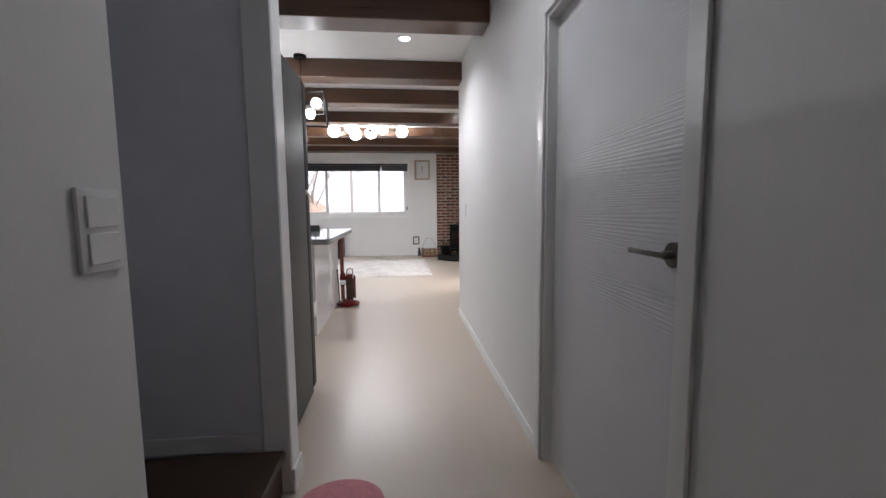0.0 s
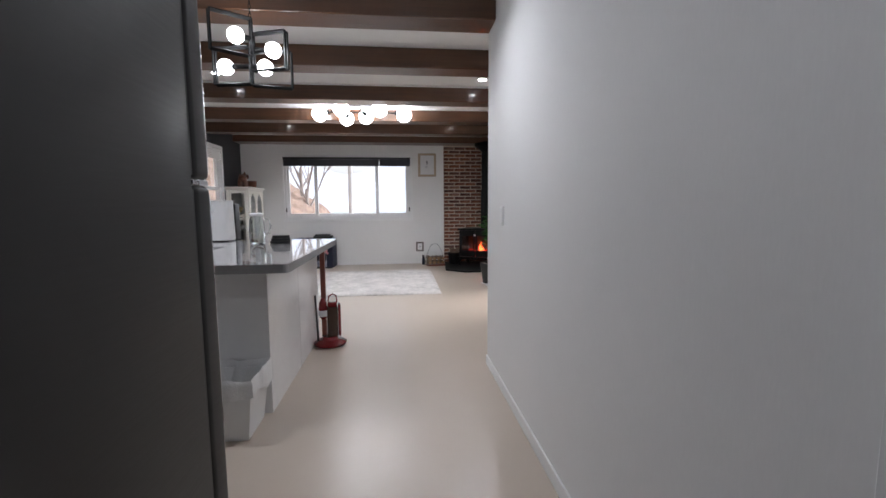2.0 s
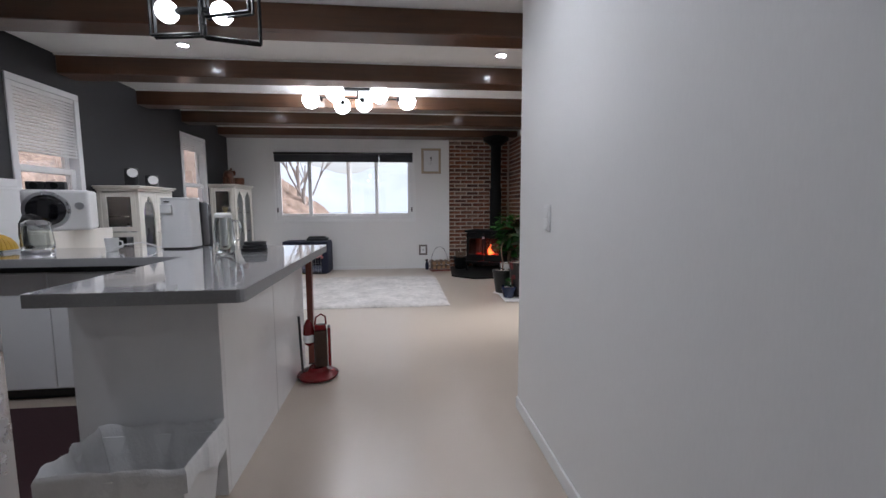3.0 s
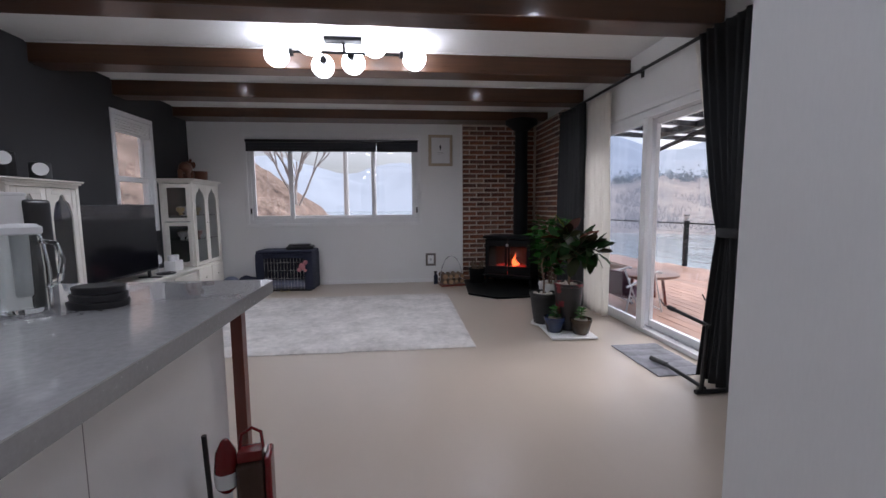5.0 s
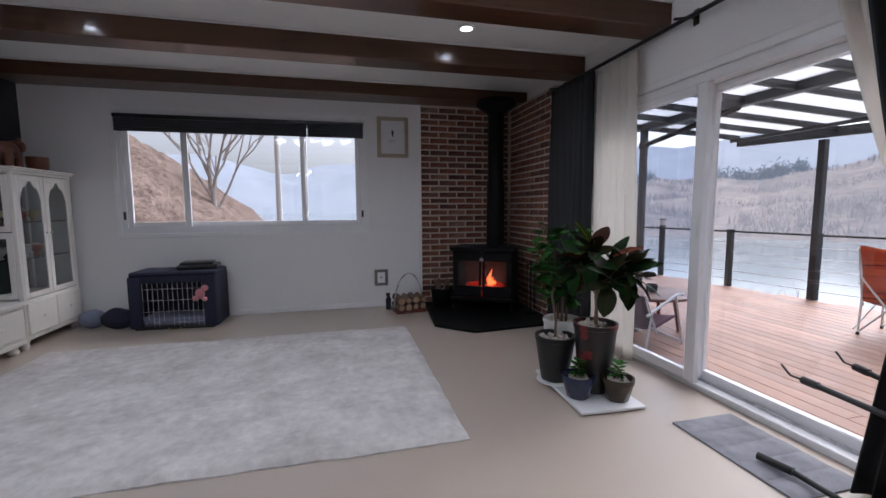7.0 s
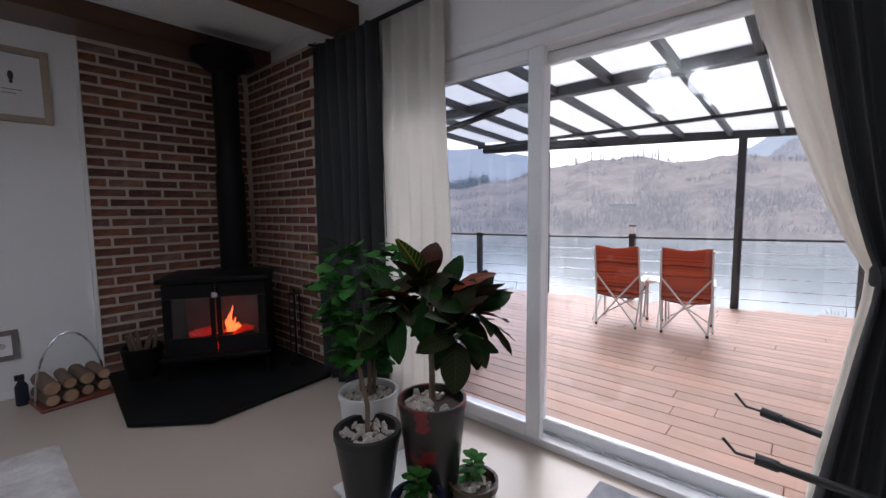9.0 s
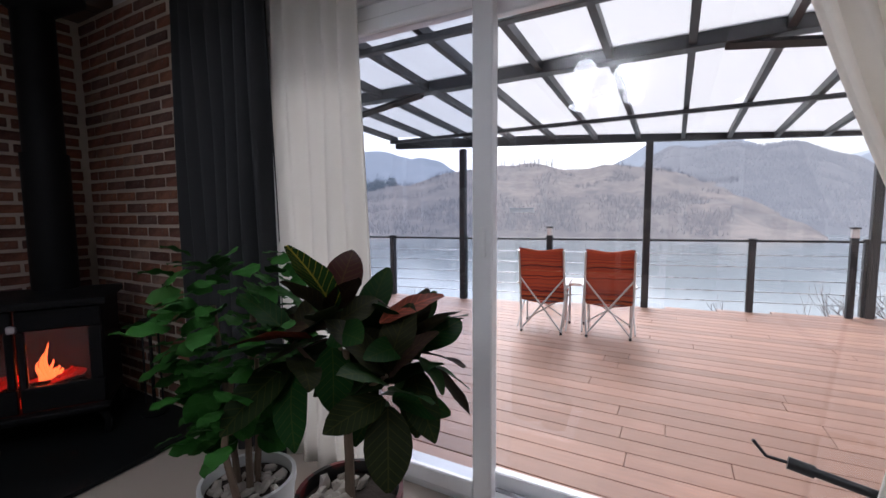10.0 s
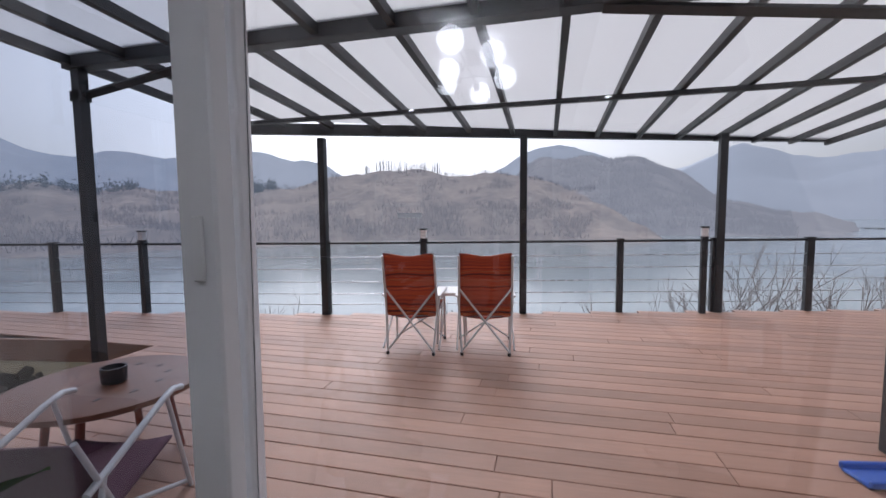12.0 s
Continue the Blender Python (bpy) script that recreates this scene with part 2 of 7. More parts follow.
def tube(bm, pts, r, seg=8, taper=1.0):
    """A bent tube through the points."""
    pts = [Vector(p) for p in pts]
    rings = []
    for i, p in enumerate(pts):
        d = (pts[min(i + 1, len(pts) - 1)] - pts[max(i - 1, 0)]).normalized()
        u = d.orthogonal().normalized() if i == 0 else (u - d * u.dot(d)).normalized()
        w = d.cross(u)
        rr = r * (1 + (taper - 1) * i / (len(pts) - 1))
        rings.append([bm.verts.new(p + rr * (math.cos(k * math.tau / seg) * u + math.sin(k * math.tau / seg) * w)) for k in range(seg)])
    for low, high in zip(rings, rings[1:]):
        for k in range(seg):
            bm.faces.new((low[k], low[(k + 1) % seg], high[(k + 1) % seg], high[k]))
    bm.faces.new(rings[0][::-1])
    bm.faces.new(rings[-1])
    return bm


def prism(bm, outline, z0, z1):
    """An upright slab on an outline that runs anticlockwise."""
    low = [bm.verts.new((x, y, z0)) for x, y in outline]
    high = [bm.verts.new((x, y, z1)) for x, y in outline]
    k = len(outline)
    bm.faces.new(low[::-1])
    bm.faces.new(high)
    for i in range(k):
        bm.faces.new((low[i], low[(i + 1) % k], high[(i + 1) % k], high[i]))
    return bm


def sheet(bm, f, nu, nv):
    """A grid surface from f(u, v), u and v from 0 to 1."""
    rows = [[bm.verts.new(f(i / nu, j / nv)) for j in range(nv + 1)] for i in range(nu + 1)]
    for i in range(nu):
        for j in range(nv):
            bm.faces.new((rows[i][j], rows[i + 1][j], rows[i + 1][j + 1], rows[i][j + 1]))
    return bm


def mesh_of(name, bm, material, smooth=True):
    bmesh.ops.recalc_face_normals(bm, faces=bm.faces)
    me = bpy.data.meshes.new(name)
    bm.to_mesh(me)
    bm.free()
    me.materials.append(material)
    if smooth:
        for p in me.polygons:
            p.use_smooth = True
        me.set_sharp_from_angle(angle=radians(38))
    return me


def N():
    return bmesh.new()


def part(name, bm, material, parent, label="", smooth=True):
    ob = new(name, mesh_of(name, bm, material, smooth))
    ob.parent = parent
    if label:
        tagged(ob, label)
    return ob


def thing(name, label, category, place=(0, 0, 0), turn=0, group="", kind=""):
    ob = new(name)
    ob.matrix_world = pose(*place, 0, 0, turn)
    ob.empty_display_size = 0.1
    return tagged(ob, label, category, group, kind)


def solo(name, bm, material, label, category, place=(0, 0, 0), turn=0, group="", kind="", smooth=True):
    ob = new(name, mesh_of(name, bm, material, smooth))
    ob.matrix_world = pose(*place, 0, 0, turn)
    return tagged(ob, label, category, group, kind)


def structure(name, bm, material, label, category, smooth=False):
    return solo(name, bm, material, label, category, kind="structure", smooth=smooth)


def thick(ob, t, offset=0.0):
    s = ob.modifiers.new("thickness", "SOLIDIFY")
    s.thickness, s.offset = t, offset
    return ob


def wall_with_holes(bm, axis, at0, at1, lo, hi, z0, z1, holes):
    """A wall slab of thickness at0..at1 across the axis, from lo to hi along it, cut by holes (from, to, bottom, top)."""
    def put(a, b, c, d):
        if b - a > 1e-4 and d - c > 1e-4:
            if axis == "x":
                box(bm, (at0, a, c), (at1, b, d))
            else:
                box(bm, (a, at0, c), (b, at1, d))
    here = lo
    for a, b, c, d in sorted(holes):
        put(here, a, z0, z1)
        put(a, b, z0, c)
        put(a, b, d, z1)
        here = b
    put(here, hi, z0, z1)
    return bm


# ---- rooms ----
LEFT, FAR, RIGHT = -3.15, 9.75, 2.42
HALL_R, HALL_END = 0.818, 3.68
T = 0.14
# floor
bm = N()
box(bm, (-4.6, -3.2, -0.12), (1.1, 3.73, 0.0))
box(bm, (LEFT - T, 3.73, -0.12), (RIGHT + 0.16, FAR + T, 0.0))
structure("floor", bm, M_FLOOR, "satin beige laminate floor", "floor")
# ceiling
bm = N()
box(bm, (-4.6, -3.2, CEIL), (1.1, 3.73, CEIL + 0.12))
box(bm, (LEFT - T, 3.73, CEIL), (RIGHT + 0.22, FAR + T, CEIL + 0.12))
structure("ceiling", bm, M_CEIL, "white papered ceiling between dark beams", "ceiling")

# walls; the window openings go through them
SIDE_WINDOWS = [(5.17, 5.98), (8.0, 8.81)]
WZ0, WZ1 = 0.97, 2.40
structure("wall_west", wall_with_holes(N(), "x", LEFT - T, LEFT, 0.83, FAR, 0, CEIL, [(a, b, WZ0, WZ1) for a, b in SIDE_WINDOWS]),
          M_WALL_DARK, "charcoal papered living room wall", "wall")
FW = (-2.29, 0.385, 1.005, 2.37)
structure("wall_north", wall_with_holes(N(), "y", FAR, FAR + T, LEFT - T, RIGHT + 0.2, 0, CEIL, [FW]), M_WALL, "white papered wall round the wide window", "wall")
GD = (5.12, 7.92, 0.0, 2.16)
structure("wall_east", wall_with_holes(N(), "x", RIGHT, RIGHT + 0.2, HALL_END - 0.13, FAR, 0, CEIL, [GD]), M_WALL, "white papered wall round the glass door", "wall")
structure("wall_south", box(N(), (HALL_R + 0.132, HALL_END - 0.13, 0), (RIGHT + 0.2, HALL_END, CEIL)), M_WALL, "white papered living room wall", "wall")
DOOR = (-0.11, 0.86, 0.0, 2.08)
SLANT = Matrix.Translation((HALL_R, HALL_END, 0)) @ Matrix.Rotation(radians(-0.2), 4, "Z") @ Matrix.Translation((-HALL_R, -HALL_END, 0))  # the hallway narrows slightly


def slanted(ob):
    ob.matrix_world = SLANT @ ob.matrix_basis
    return ob


slanted(structure("wall_hall_east", wall_with_holes(N(), "x", HALL_R, HALL_R + 0.13, -3.0, HALL_END, 0, CEIL, [DOOR]), M_WALL, "white papered hallway wall", "wall"))
structure("wall_hall_west", box(N(), (-0.54, -3.0, 0), (-0.41, -0.13, CEIL)), M_WALL, "white papered hallway wall with a switch", "wall")
bm = N()
box(bm, (-4.6, 0.765, 0), (-0.463, 0.83, CEIL))
structure("wall_partition", bm, M_WALL_BLUECAST, "white partition beside the stair, tinted for bluish light", "wall")
structure("wall_partition_kitchen", box(N(), (-4.6, 0.83, 0), (-0.463, 0.87, CEIL)), M_WALL, "white kitchen side of the partition", "wall")
structure("wall_hall_south", box(N(), (-4.6, -3.2, 0), (HALL_R + 0.13, -3.0, CEIL)), M_WALL, "white hallway end wall", "wall")
structure("wall_stair_west", box(N(), (-2.6, -0.13, 0), (-2.5, 0.765, CEIL)), M_WALL_BLUECAST, "white stair wall, tinted for bluish light", "wall")
structure("wall_stair_south", box(N(), (-2.5, -0.25, 0), (-0.54, -0.13, CEIL)), M_WALL_BLUECAST, "white stair side wall, tinted for bluish light", "wall")

# white corner trim on the end of the partition
structure("trim", box(N(), (-0.462, 0.745, 0.0), (-0.345, 0.875, CEIL), 0.006), M_TRIM, "white painted end trim of the partition", "trim")


def skirting(x0, y0, x1, y1, h=0.075, z=0.0):
    bm = N()
    box(bm, (x0, y0, z), (x1, y1, z + h), 0.003)
    return structure("baseboard", bm, M_TRIM, "white skirting board", "baseboard")


slanted(skirting(HALL_R - 0.012, 0.947, HALL_R - 0.001, HALL_END))
slanted(skirting(HALL_R - 0.012, -3.0, HALL_R - 0.001, -0.175))
skirting(HALL_R, HALL_END + 0.001, RIGHT - 0.001, HALL_END + 0.013)
skirting(LEFT + 0.001, FAR - 0.012, 1.085, FAR - 0.001, 0.06)
skirting(RIGHT - 0.012, HALL_END + 0.014, RIGHT - 0.001, 5.068, 0.07)
skirting(-0.344, 0.74, -0.332, 0.88, 0.11)
skirting(-2.49, 0.752, -0.465, 0.764, 0.075, 0.2)

M_RISER = paint("dark_riser", (0.06, 0.016, 0.01), 0.35, var=0.3, scale=8, stretch=(5, 5, 0.6))
# stair with dark wooden treads behind the hallway wall
stair = thing("stair", "dark brown wooden stair treads beside the hallway", "stairs", kind="structure")
for k in range(3):
    x1 = -0.37 - k * 0.62
    part("riser", box(N(), (x1 - 0.64, -0.125, 0), (x1 - 0.02, 0.745, 0.165 + 0.19 * k)), M_RISER, stair)
    part("tread", box(N(), (x1 - 0.66, -0.125, 0.165 + 0.19 * k), (x1, 0.745, 0.2 + 0.19 * k), 0.006), paint("dark_tread", (0.045, 0.024, 0.014), 0.35, var=0.3, scale=6, stretch=(6, 0.6, 6)), stair)

# ceiling beams, each boxed in stained board
BEAMS = [(2.07, 2.31), (3.44, 3.68), (4.50, 4.74), (5.74, 5.99), (6.98, 7.22), (8.07, 8.31)]
for k, (a, b) in enumerate(BEAMS):
    wide = (LEFT, HALL_R) if b < HALL_END else (LEFT, RIGHT)
    bm = box(N(), (wide[0] + 0.002, a, 2.548), (wide[1] - 0.002, b, CEIL - 0.001), 0.008)
    solo("ceiling_beam", bm, M_BEAM, "glossy brown stained timber ceiling beam", "beam", group="ceiling beams", kind="structure")
bm = box(N(), (LEFT + 0.002, 9.36, 2.583), (RIGHT - 0.002, FAR - 0.002, CEIL - 0.001), 0.008)
solo("ceiling_beam", bm, M_BEAM, "brown stained beam along the window wall", "beam", group="ceiling beams", kind="structure")
# thin coving strips between beams and ceiling
for a, b in BEAMS[3:] + [(9.36, 9.6)]:
    structure("trim", box(N(), (LEFT + 0.003, a - 0.02, CEIL - 0.016), (RIGHT - 0.003, a - 0.001, CEIL - 0.002), 0.004), M_TRIM, "white coving strip beside a beam", "trim")

# ---- hallway door ----
door = thing("door_1", "closed white hallway door with combed wave relief", "door", (HALL_R, 0, 0), kind="structure")
for y0, y1, z0, z1 in ((-0.17, -0.11, 0, 2.14), (0.86, 0.945, 0, 2.14), (-0.11, 0.86, 2.08, 2.14)):
    part("casing", box(N(), (-0.014, y0, z0), (-0.001, y1, z1), 0.003), M_TRIM, door)
for y0, y1, z0, z1 in ((-0.109, -0.088, 0, 2.06), (0.838, 0.859, 0, 2.06), (-0.109, 0.859, 2.06, 2.079)):
    part("door_frame", box(N(), (0.0, y0, z0), (0.129, y1, z1)), M_TRIM, door)
M_HANDLE = paint("dull_nickel", (0.2, 0.19, 0.18), 0.35, 0.8, var=0.15)
m_door, n, l, b = base("combed_white_door")
b.inputs["Base Color"].default_value = (0.72, 0.725, 0.76, 1)
b.inputs["Roughness"].default_value = 0.42
leaf = part("door_leaf", box(N(), (0.042, -0.086, 0.008), (0.080, 0.836, 2.057), 0.004), M_TRIM, door)


def combed(u, v):
    y = -0.03 + 0.79 * u
    z = 0.06 + 1.93 * v
    bend = 0.26 * math.sin((z - 0.95) * 1.5) * (u - 0.5)
    g = math.sin((z + bend) * 830) * 0.7 + math.sin((z + 1.15 * bend) * 530 + 1.3) + 0.15 * math.sin((z + 0.8 * bend) * 140)
    fade = min(1.0, max(0.0, 1.25 - abs(z - 1.15) * 1.05))
    return (0.0415 - 0.0006 * (1 + g * 0.5) * fade, y, z)


part("combed_panel", sheet(N(), combed, 8, 1300), m_door, leaf, "combed wave relief panel")
handle = part("door_handle", rod(rod(N(), (0.025, -0.03, 1.108), (0.0413, -0.03, 1.108), 0.034), (0.0, -0.03, 1.108), (0.03, -0.03, 1.108), 0.011), M_HANDLE, door, "brushed steel lever handle")
part("lever", box(N(), (-0.008, -0.04, 1.10), (0.004, 0.125, 1.116), 0.005, 2), M_HANDLE, handle)

slanted(door)

# ---- switches and sockets ----


def switch_plate(place, turn, label, w=0.075, h=0.13):
    s = thing("light_switch", label, "switch", place, turn)
    part("plate", box(N(), (-w / 2, -0.009, -h / 2), (w / 2, -0.0005, h / 2), 0.003, 2), M_WHITEP, s)
    for k in (-1, 1):
        part("rocker", box(N(), (-w * 0.36, -0.013, k * h * 0.22 - h * 0.19), (w * 0.36, -0.0085, k * h * 0.22 + h * 0.19), 0.002), M_WHITEP, s)
    return s


slanted(switch_plate((HALL_R, 3.2, 1.20), -90, "white light switch on the hallway wall"))
switch_plate((-0.41, -0.207, 1.20), 90, "white light switch at the end of the hallway wall", 0.11, 0.15)
sock = thing("wall_socket", "white socket in a grey frame above the skirting", "socket", (0.575, FAR, 0.378))
for x0, x1, z0, z1 in ((-0.085, -0.05, -0.105, 0.105), (0.05, 0.085, -0.105, 0.105), (-0.05, 0.05, -0.105, -0.07), (-0.05, 0.05, 0.07, 0.105)):
    part("frame_bar", box(N(), (x0, -0.014, z0), (x1, -0.0005, z1), 0.003), paint("taupe_frame", (0.16, 0.14, 0.13), 0.5), sock, "dark grey frame bar")
part("plate", box(N(), (-0.05, -0.008, -0.07), (0.05, -0.0005, 0.07), 0.002), M_WHITEP, sock)
part("socket_hole", rod(N(), (0, -0.0095, 0.0), (0, -0.0078, 0.0), 0.02), M_STEEL_L, sock)

# ---- wide window in the north wall ----
win = thing("window_1", "wide white sliding window with a raised dark blind", "window", (0, FAR, 0), kind="structure")
x0, x1, z0, z1 = FW
for name, a, c in (("casing", (x0 - 0.05, -0.016, z0 - 0.05), (x1 + 0.05, -0.001, z0)), ("casing", (x0 - 0.05, -0.016, z1), (x1 + 0.05, -0.001, z1 + 0.05)),
                   ("casing", (x0 - 0.05, -0.016, z0), (x0, -0.001, z1)), ("casing", (x1, -0.016, z0), (x1 + 0.05, -0.001, z1))):
    part(name, box(N(), a, c, 0.003), M_TRIM, win)
for a, c in (((x0, 0, z0), (x1, 0.13, z0 + 0.07)), ((x0, 0, z1 - 0.07), (x1, 0.13, z1)), ((x0, 0, z0 + 0.07), (x0 + 0.05, 0.13, z1 - 0.07)), ((x1 - 0.05, 0, z0 + 0.07), (x1, 0.13, z1 - 0.07))):
    part("window_frame", box(N(), a, c), M_PVC, win)


def sash(parent, x0, x1, z0, z1, y0, y1, w=0.06, axis="x"):
    def bx(a0, a1, b0, b1, ya, yb):
        return ((a0, ya, b0), (a1, yb, b1)) if axis == "x" else ((ya, a0, b0), (yb, a1, b1))
    for a0, a1, b0, b1 in ((x0, x0 + w, z0, z1), (x1 - w, x1, z0, z1), (x0 + w, x1 - w, z0, z0 + w), (x0 + w, x1 - w, z1 - w, z1)):
        part("sash_bar", box(N(), *bx(a0, a1, b0, b1, y0, y1), 0.005), M_PVC, parent)
    yc = (y0 + y1) / 2
    pane = part("pane", box(N(), *bx(x0 + w, x1 - w, z0 + w, z1 - w, yc - 0.003, yc + 0.003)), M_GLASS, parent, smooth=False)
    pane.visible_shadow = False
    return pane


zs0, zs1 = z0 + 0.07, z1 - 0.07
sash(win, x0 + 0.05, -1.60, zs0, zs1, 0.02, 0.055, 0.055)
sash(win, -1.68, -0.30, zs0, zs1, 0.06, 0.095, 0.055)
sash(win, -0.375, x1 - 0.05, zs0, zs1, 0.02, 0.055, 0.055)
for hx in (x0 + 0.03, x1 - 0.03):
    part("latch", box(N(), (hx - 0.012, -0.012, 1.16), (hx + 0.012, 0.02, 1.25), 0.004), M_BLACK, win, "black latch")
blind = thing("window_blind", "dark grey pleated blind pulled up under the beam", "blind", (0, FAR, 0))
part("head_rail", box(N(), (-2.285, -0.075, 2.275), (0.385, -0.018, 2.318), 0.004), M_BLACK, blind)
for k in range(6):
    for xa, xb in ((-2.28, -0.285), (-0.275, 0.38)):
        part("blind_fold", box(N(), (xa, -0.07 + 0.004 * (k % 2), 2.135 + 0.023 * k), (xb, -0.022, 2.155 + 0.023 * k), 0.005), paint("slate_blind", (0.035, 0.036, 0.045), 0.6, var=0.15) if k == 0 and xa < -1 else bpy.data.materials["slate_blind"], blind)

# ---- side windows in the dark wall ----
for k, (a, c) in enumerate(SIDE_WINDOWS):
    w = thing(f"window_{k + 2}", "tall white sash window with a half-drawn blind in the dark wall", "window", (LEFT, 0, 0), kind="structure")
    for p, q in (((-0.135, a, WZ0), (0.014, c, WZ0 + 0.05)), ((-0.135, a, WZ1 - 0.06), (0.014, c, WZ1)), ((-0.135, a, WZ0 + 0.05), (0.014, a + 0.06, WZ1 - 0.06)), ((-0.135, c - 0.06, WZ0 + 0.05), (0.014, c, WZ1 - 0.06))):
        part("window_frame", box(N(), p, q, 0.004), M_PVC, w)
    mid = 1.62
    sash(w, a + 0.06, c - 0.06, WZ0 + 0.05, mid + 0.03, -0.07, -0.03, 0.06, "y")
    sash(w, a + 0.06, c - 0.06, mid - 0.03, WZ1 - 0.06, -0.12, -0.08, 0.06, "y")
    drop = 0.55 if k == 0 else 0.16
    sb = thing("window_blind", "white slatted blind inside the sash window", "blind", (LEFT, 0, 0))
    part("head_rail", box(N(), (-0.025, a + 0.062, 2.295), (0.008, c - 0.062, 2.338), 0.003), M_WHITEP, sb)
    for j in range(int(drop / 0.03)):
        part("slat", box(N(), (-0.02, a + 0.066, 2.268 - 0.03 * j), (0.002, c - 0.066, 2.29 - 0.03 * j), 0.003), M_WHITEP, sb)

# ---- sliding glass door in the east wall ----
gd = thing("door_2", "white framed sliding glass door to the deck", "glass door", (RIGHT, 0, 0), kind="structure")
a, c, _, top = GD
for p, q in (((0.02, a, 0), (0.199, a + 0.06, top)), ((0.02, c - 0.06, 0), (0.199, c, top)), ((0.02, a + 0.06, top - 0.07), (0.199, c - 0.06, top)), ((0.02, a + 0.06, 0.0), (0.199, c - 0.06, 0.045))):
    part("door_frame", box(N(), p, q, 0.004), M_PVC, gd)
for y0, y1, x, near in ((6.64, c - 0.06, -0.004, 0.085), (a + 0.06, 6.775, 0.11, 0.095)):
    for ya, yb, za, zb in ((y0, y0 + near, 0.045, top - 0.07), (y1 - 0.095, y1, 0.045, top - 0.07), (y0 + near, y1 - 0.095, 0.045, 0.12), (y0 + near, y1 - 0.095, top - 0.13, top - 0.07)):
        part("door_stile", box(N(), (x, ya, za), (x + 0.05, yb, zb), 0.006), M_PVC, gd)
    bm = box(N(), (x + 0.021, y0 + near, 0.12), (x + 0.029, y1 - 0.095, top - 0.13))
    if x > 0.1:
        for v in bm.verts:                      # the sliding leaf's pane leans out a little
            v.co.x += 0.021 * (v.co.z - 1.07)
    pane = part("pane", bm, M_GLASST if x < 0.1 else M_GLASS, gd, smooth=False)
    pane.visible_shadow = False
part("track", box(N(), (0.088, a + 0.06, 0.045), (0.096, c - 0.06, 0.062)), M_STEEL_L, gd)
part("lock", box(N(), (-0.012, 6.665, 1.07), (-0.0042, 6.69, 1.19), 0.003), M_WHITEP, gd)
structure("trim", box(N(), (RIGHT - 0.012, a - 0.05, top), (RIGHT - 0.001, c + 0.05, top + 0.05), 0.003), M_TRIM, "white trim over the glass door", "trim")
for y0, y1 in ((a - 0.05, a), (c, c + 0.05)):
    structure("trim", box(N(), (RIGHT - 0.012, y0, 0.0), (RIGHT - 0.001, y1, top), 0.003), M_TRIM, "white trim beside the glass door", "trim")
# white edge trim beside the brick
structure("trim", box(N(), (1.085, FAR - 0.03, 0.0), (1.112, FAR - 0.001, 2.582), 0.003), M_TRIM, "white upright trim beside the brick", "trim")

# ---- deck, pergola and rail ----
DZ = -0.1
RAIL_BEND = 8.88


def rail_x(y):
    return 7.37 - 0.24 * (y - 6.35) if y < RAIL_BEND else 6.763 - 0.17 * (y - RAIL_BEND)       # the rail bends slightly at one post


HOUSE_X = RIGHT + 0.2
deck = thing("deck", "weathered red-brown hardwood deck", "deck", kind="structure")
# joists and skirt under the boards
part("deck_base", prism(N(), [(HOUSE_X, -4.0), (rail_x(-4.0), -4.0), (rail_x(RAIL_BEND), RAIL_BEND), (rail_x(9.9), 9.9), (HOUSE_X, 9.9)], DZ - 0.22, DZ - 0.026), paint("dark_joists", (0.05, 0.03, 0.022), 0.9), deck, smooth=False)
part("deck_base", prism(N(), [(5.3, 9.9), (rail_x(9.9), 9.9), (rail_x(15), 15), (4.5, 15)], DZ - 0.22, DZ - 0.026), bpy.data.materials["dark_joists"], deck, smooth=False)
part("fascia_board", box(N(), (HOUSE_X, 9.9, DZ - 0.24), (5.3, 9.925, DZ), 0.003), M_DECK, deck)
part("fascia_board", prism(N(), [(5.3, 9.925), (4.5, 15.0), (4.475, 15.0), (5.275, 9.925)], DZ - 0.24, DZ), M_DECK, deck)

# terrain: lake, banks and hills in one set of sheets
M_WATER = paint("grey_green_lake", (0.32, 0.38, 0.40), 0.12, var=0.08, scale=0.05, grain=0.6, bump=0.15)
WATER_Z = -9.0
solo("lake", sheet(N(), lambda u, v: (-2500 + 6500 * u, -3500 + 7000 * v, WATER_Z), 2, 2), M_WATER, "calm grey-green lake below the deck", "water", kind="structure")


def bumpy(x, y, s, seed):
    return noise.fractal(Vector((x * s + seed, y * s - seed, seed * 0.37)), 0.9, 2.1, 5)


def hill_mat(name, low, high, scale, haze):
    m, n, l, b = base(name)
    t1 = noise_tex(n, l, scale, 8.0, None, 0.75)
    t2 = noise_tex(n, l, scale * 7, 6.0, None, 0.8)
    add = n.new("ShaderNodeMath")
    add.operation = "ADD"
    hf = n.new("ShaderNodeMath")
    hf.operation = "MULTIPLY"
    hf.inputs[1].default_value = 0.5
    l.new(t1.outputs["Fac"], add.inputs[0])
    l.new(t2.outputs["Fac"], add.inputs[1])
    l.new(add.outputs[0], hf.inputs[0])
    r = ramp(n, l, hf.outputs[0], [(0.38, low), (0.62, high)])
    l.new(r.outputs[0], b.inputs["Base Color"])
    b.inputs["Roughness"].default_value = 1.0
    b.inputs["Specular IOR Level"].default_value = 0.0
    # distance haze is painted on as a faint bluish emission
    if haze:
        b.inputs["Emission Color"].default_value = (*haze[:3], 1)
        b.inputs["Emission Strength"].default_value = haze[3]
    return m


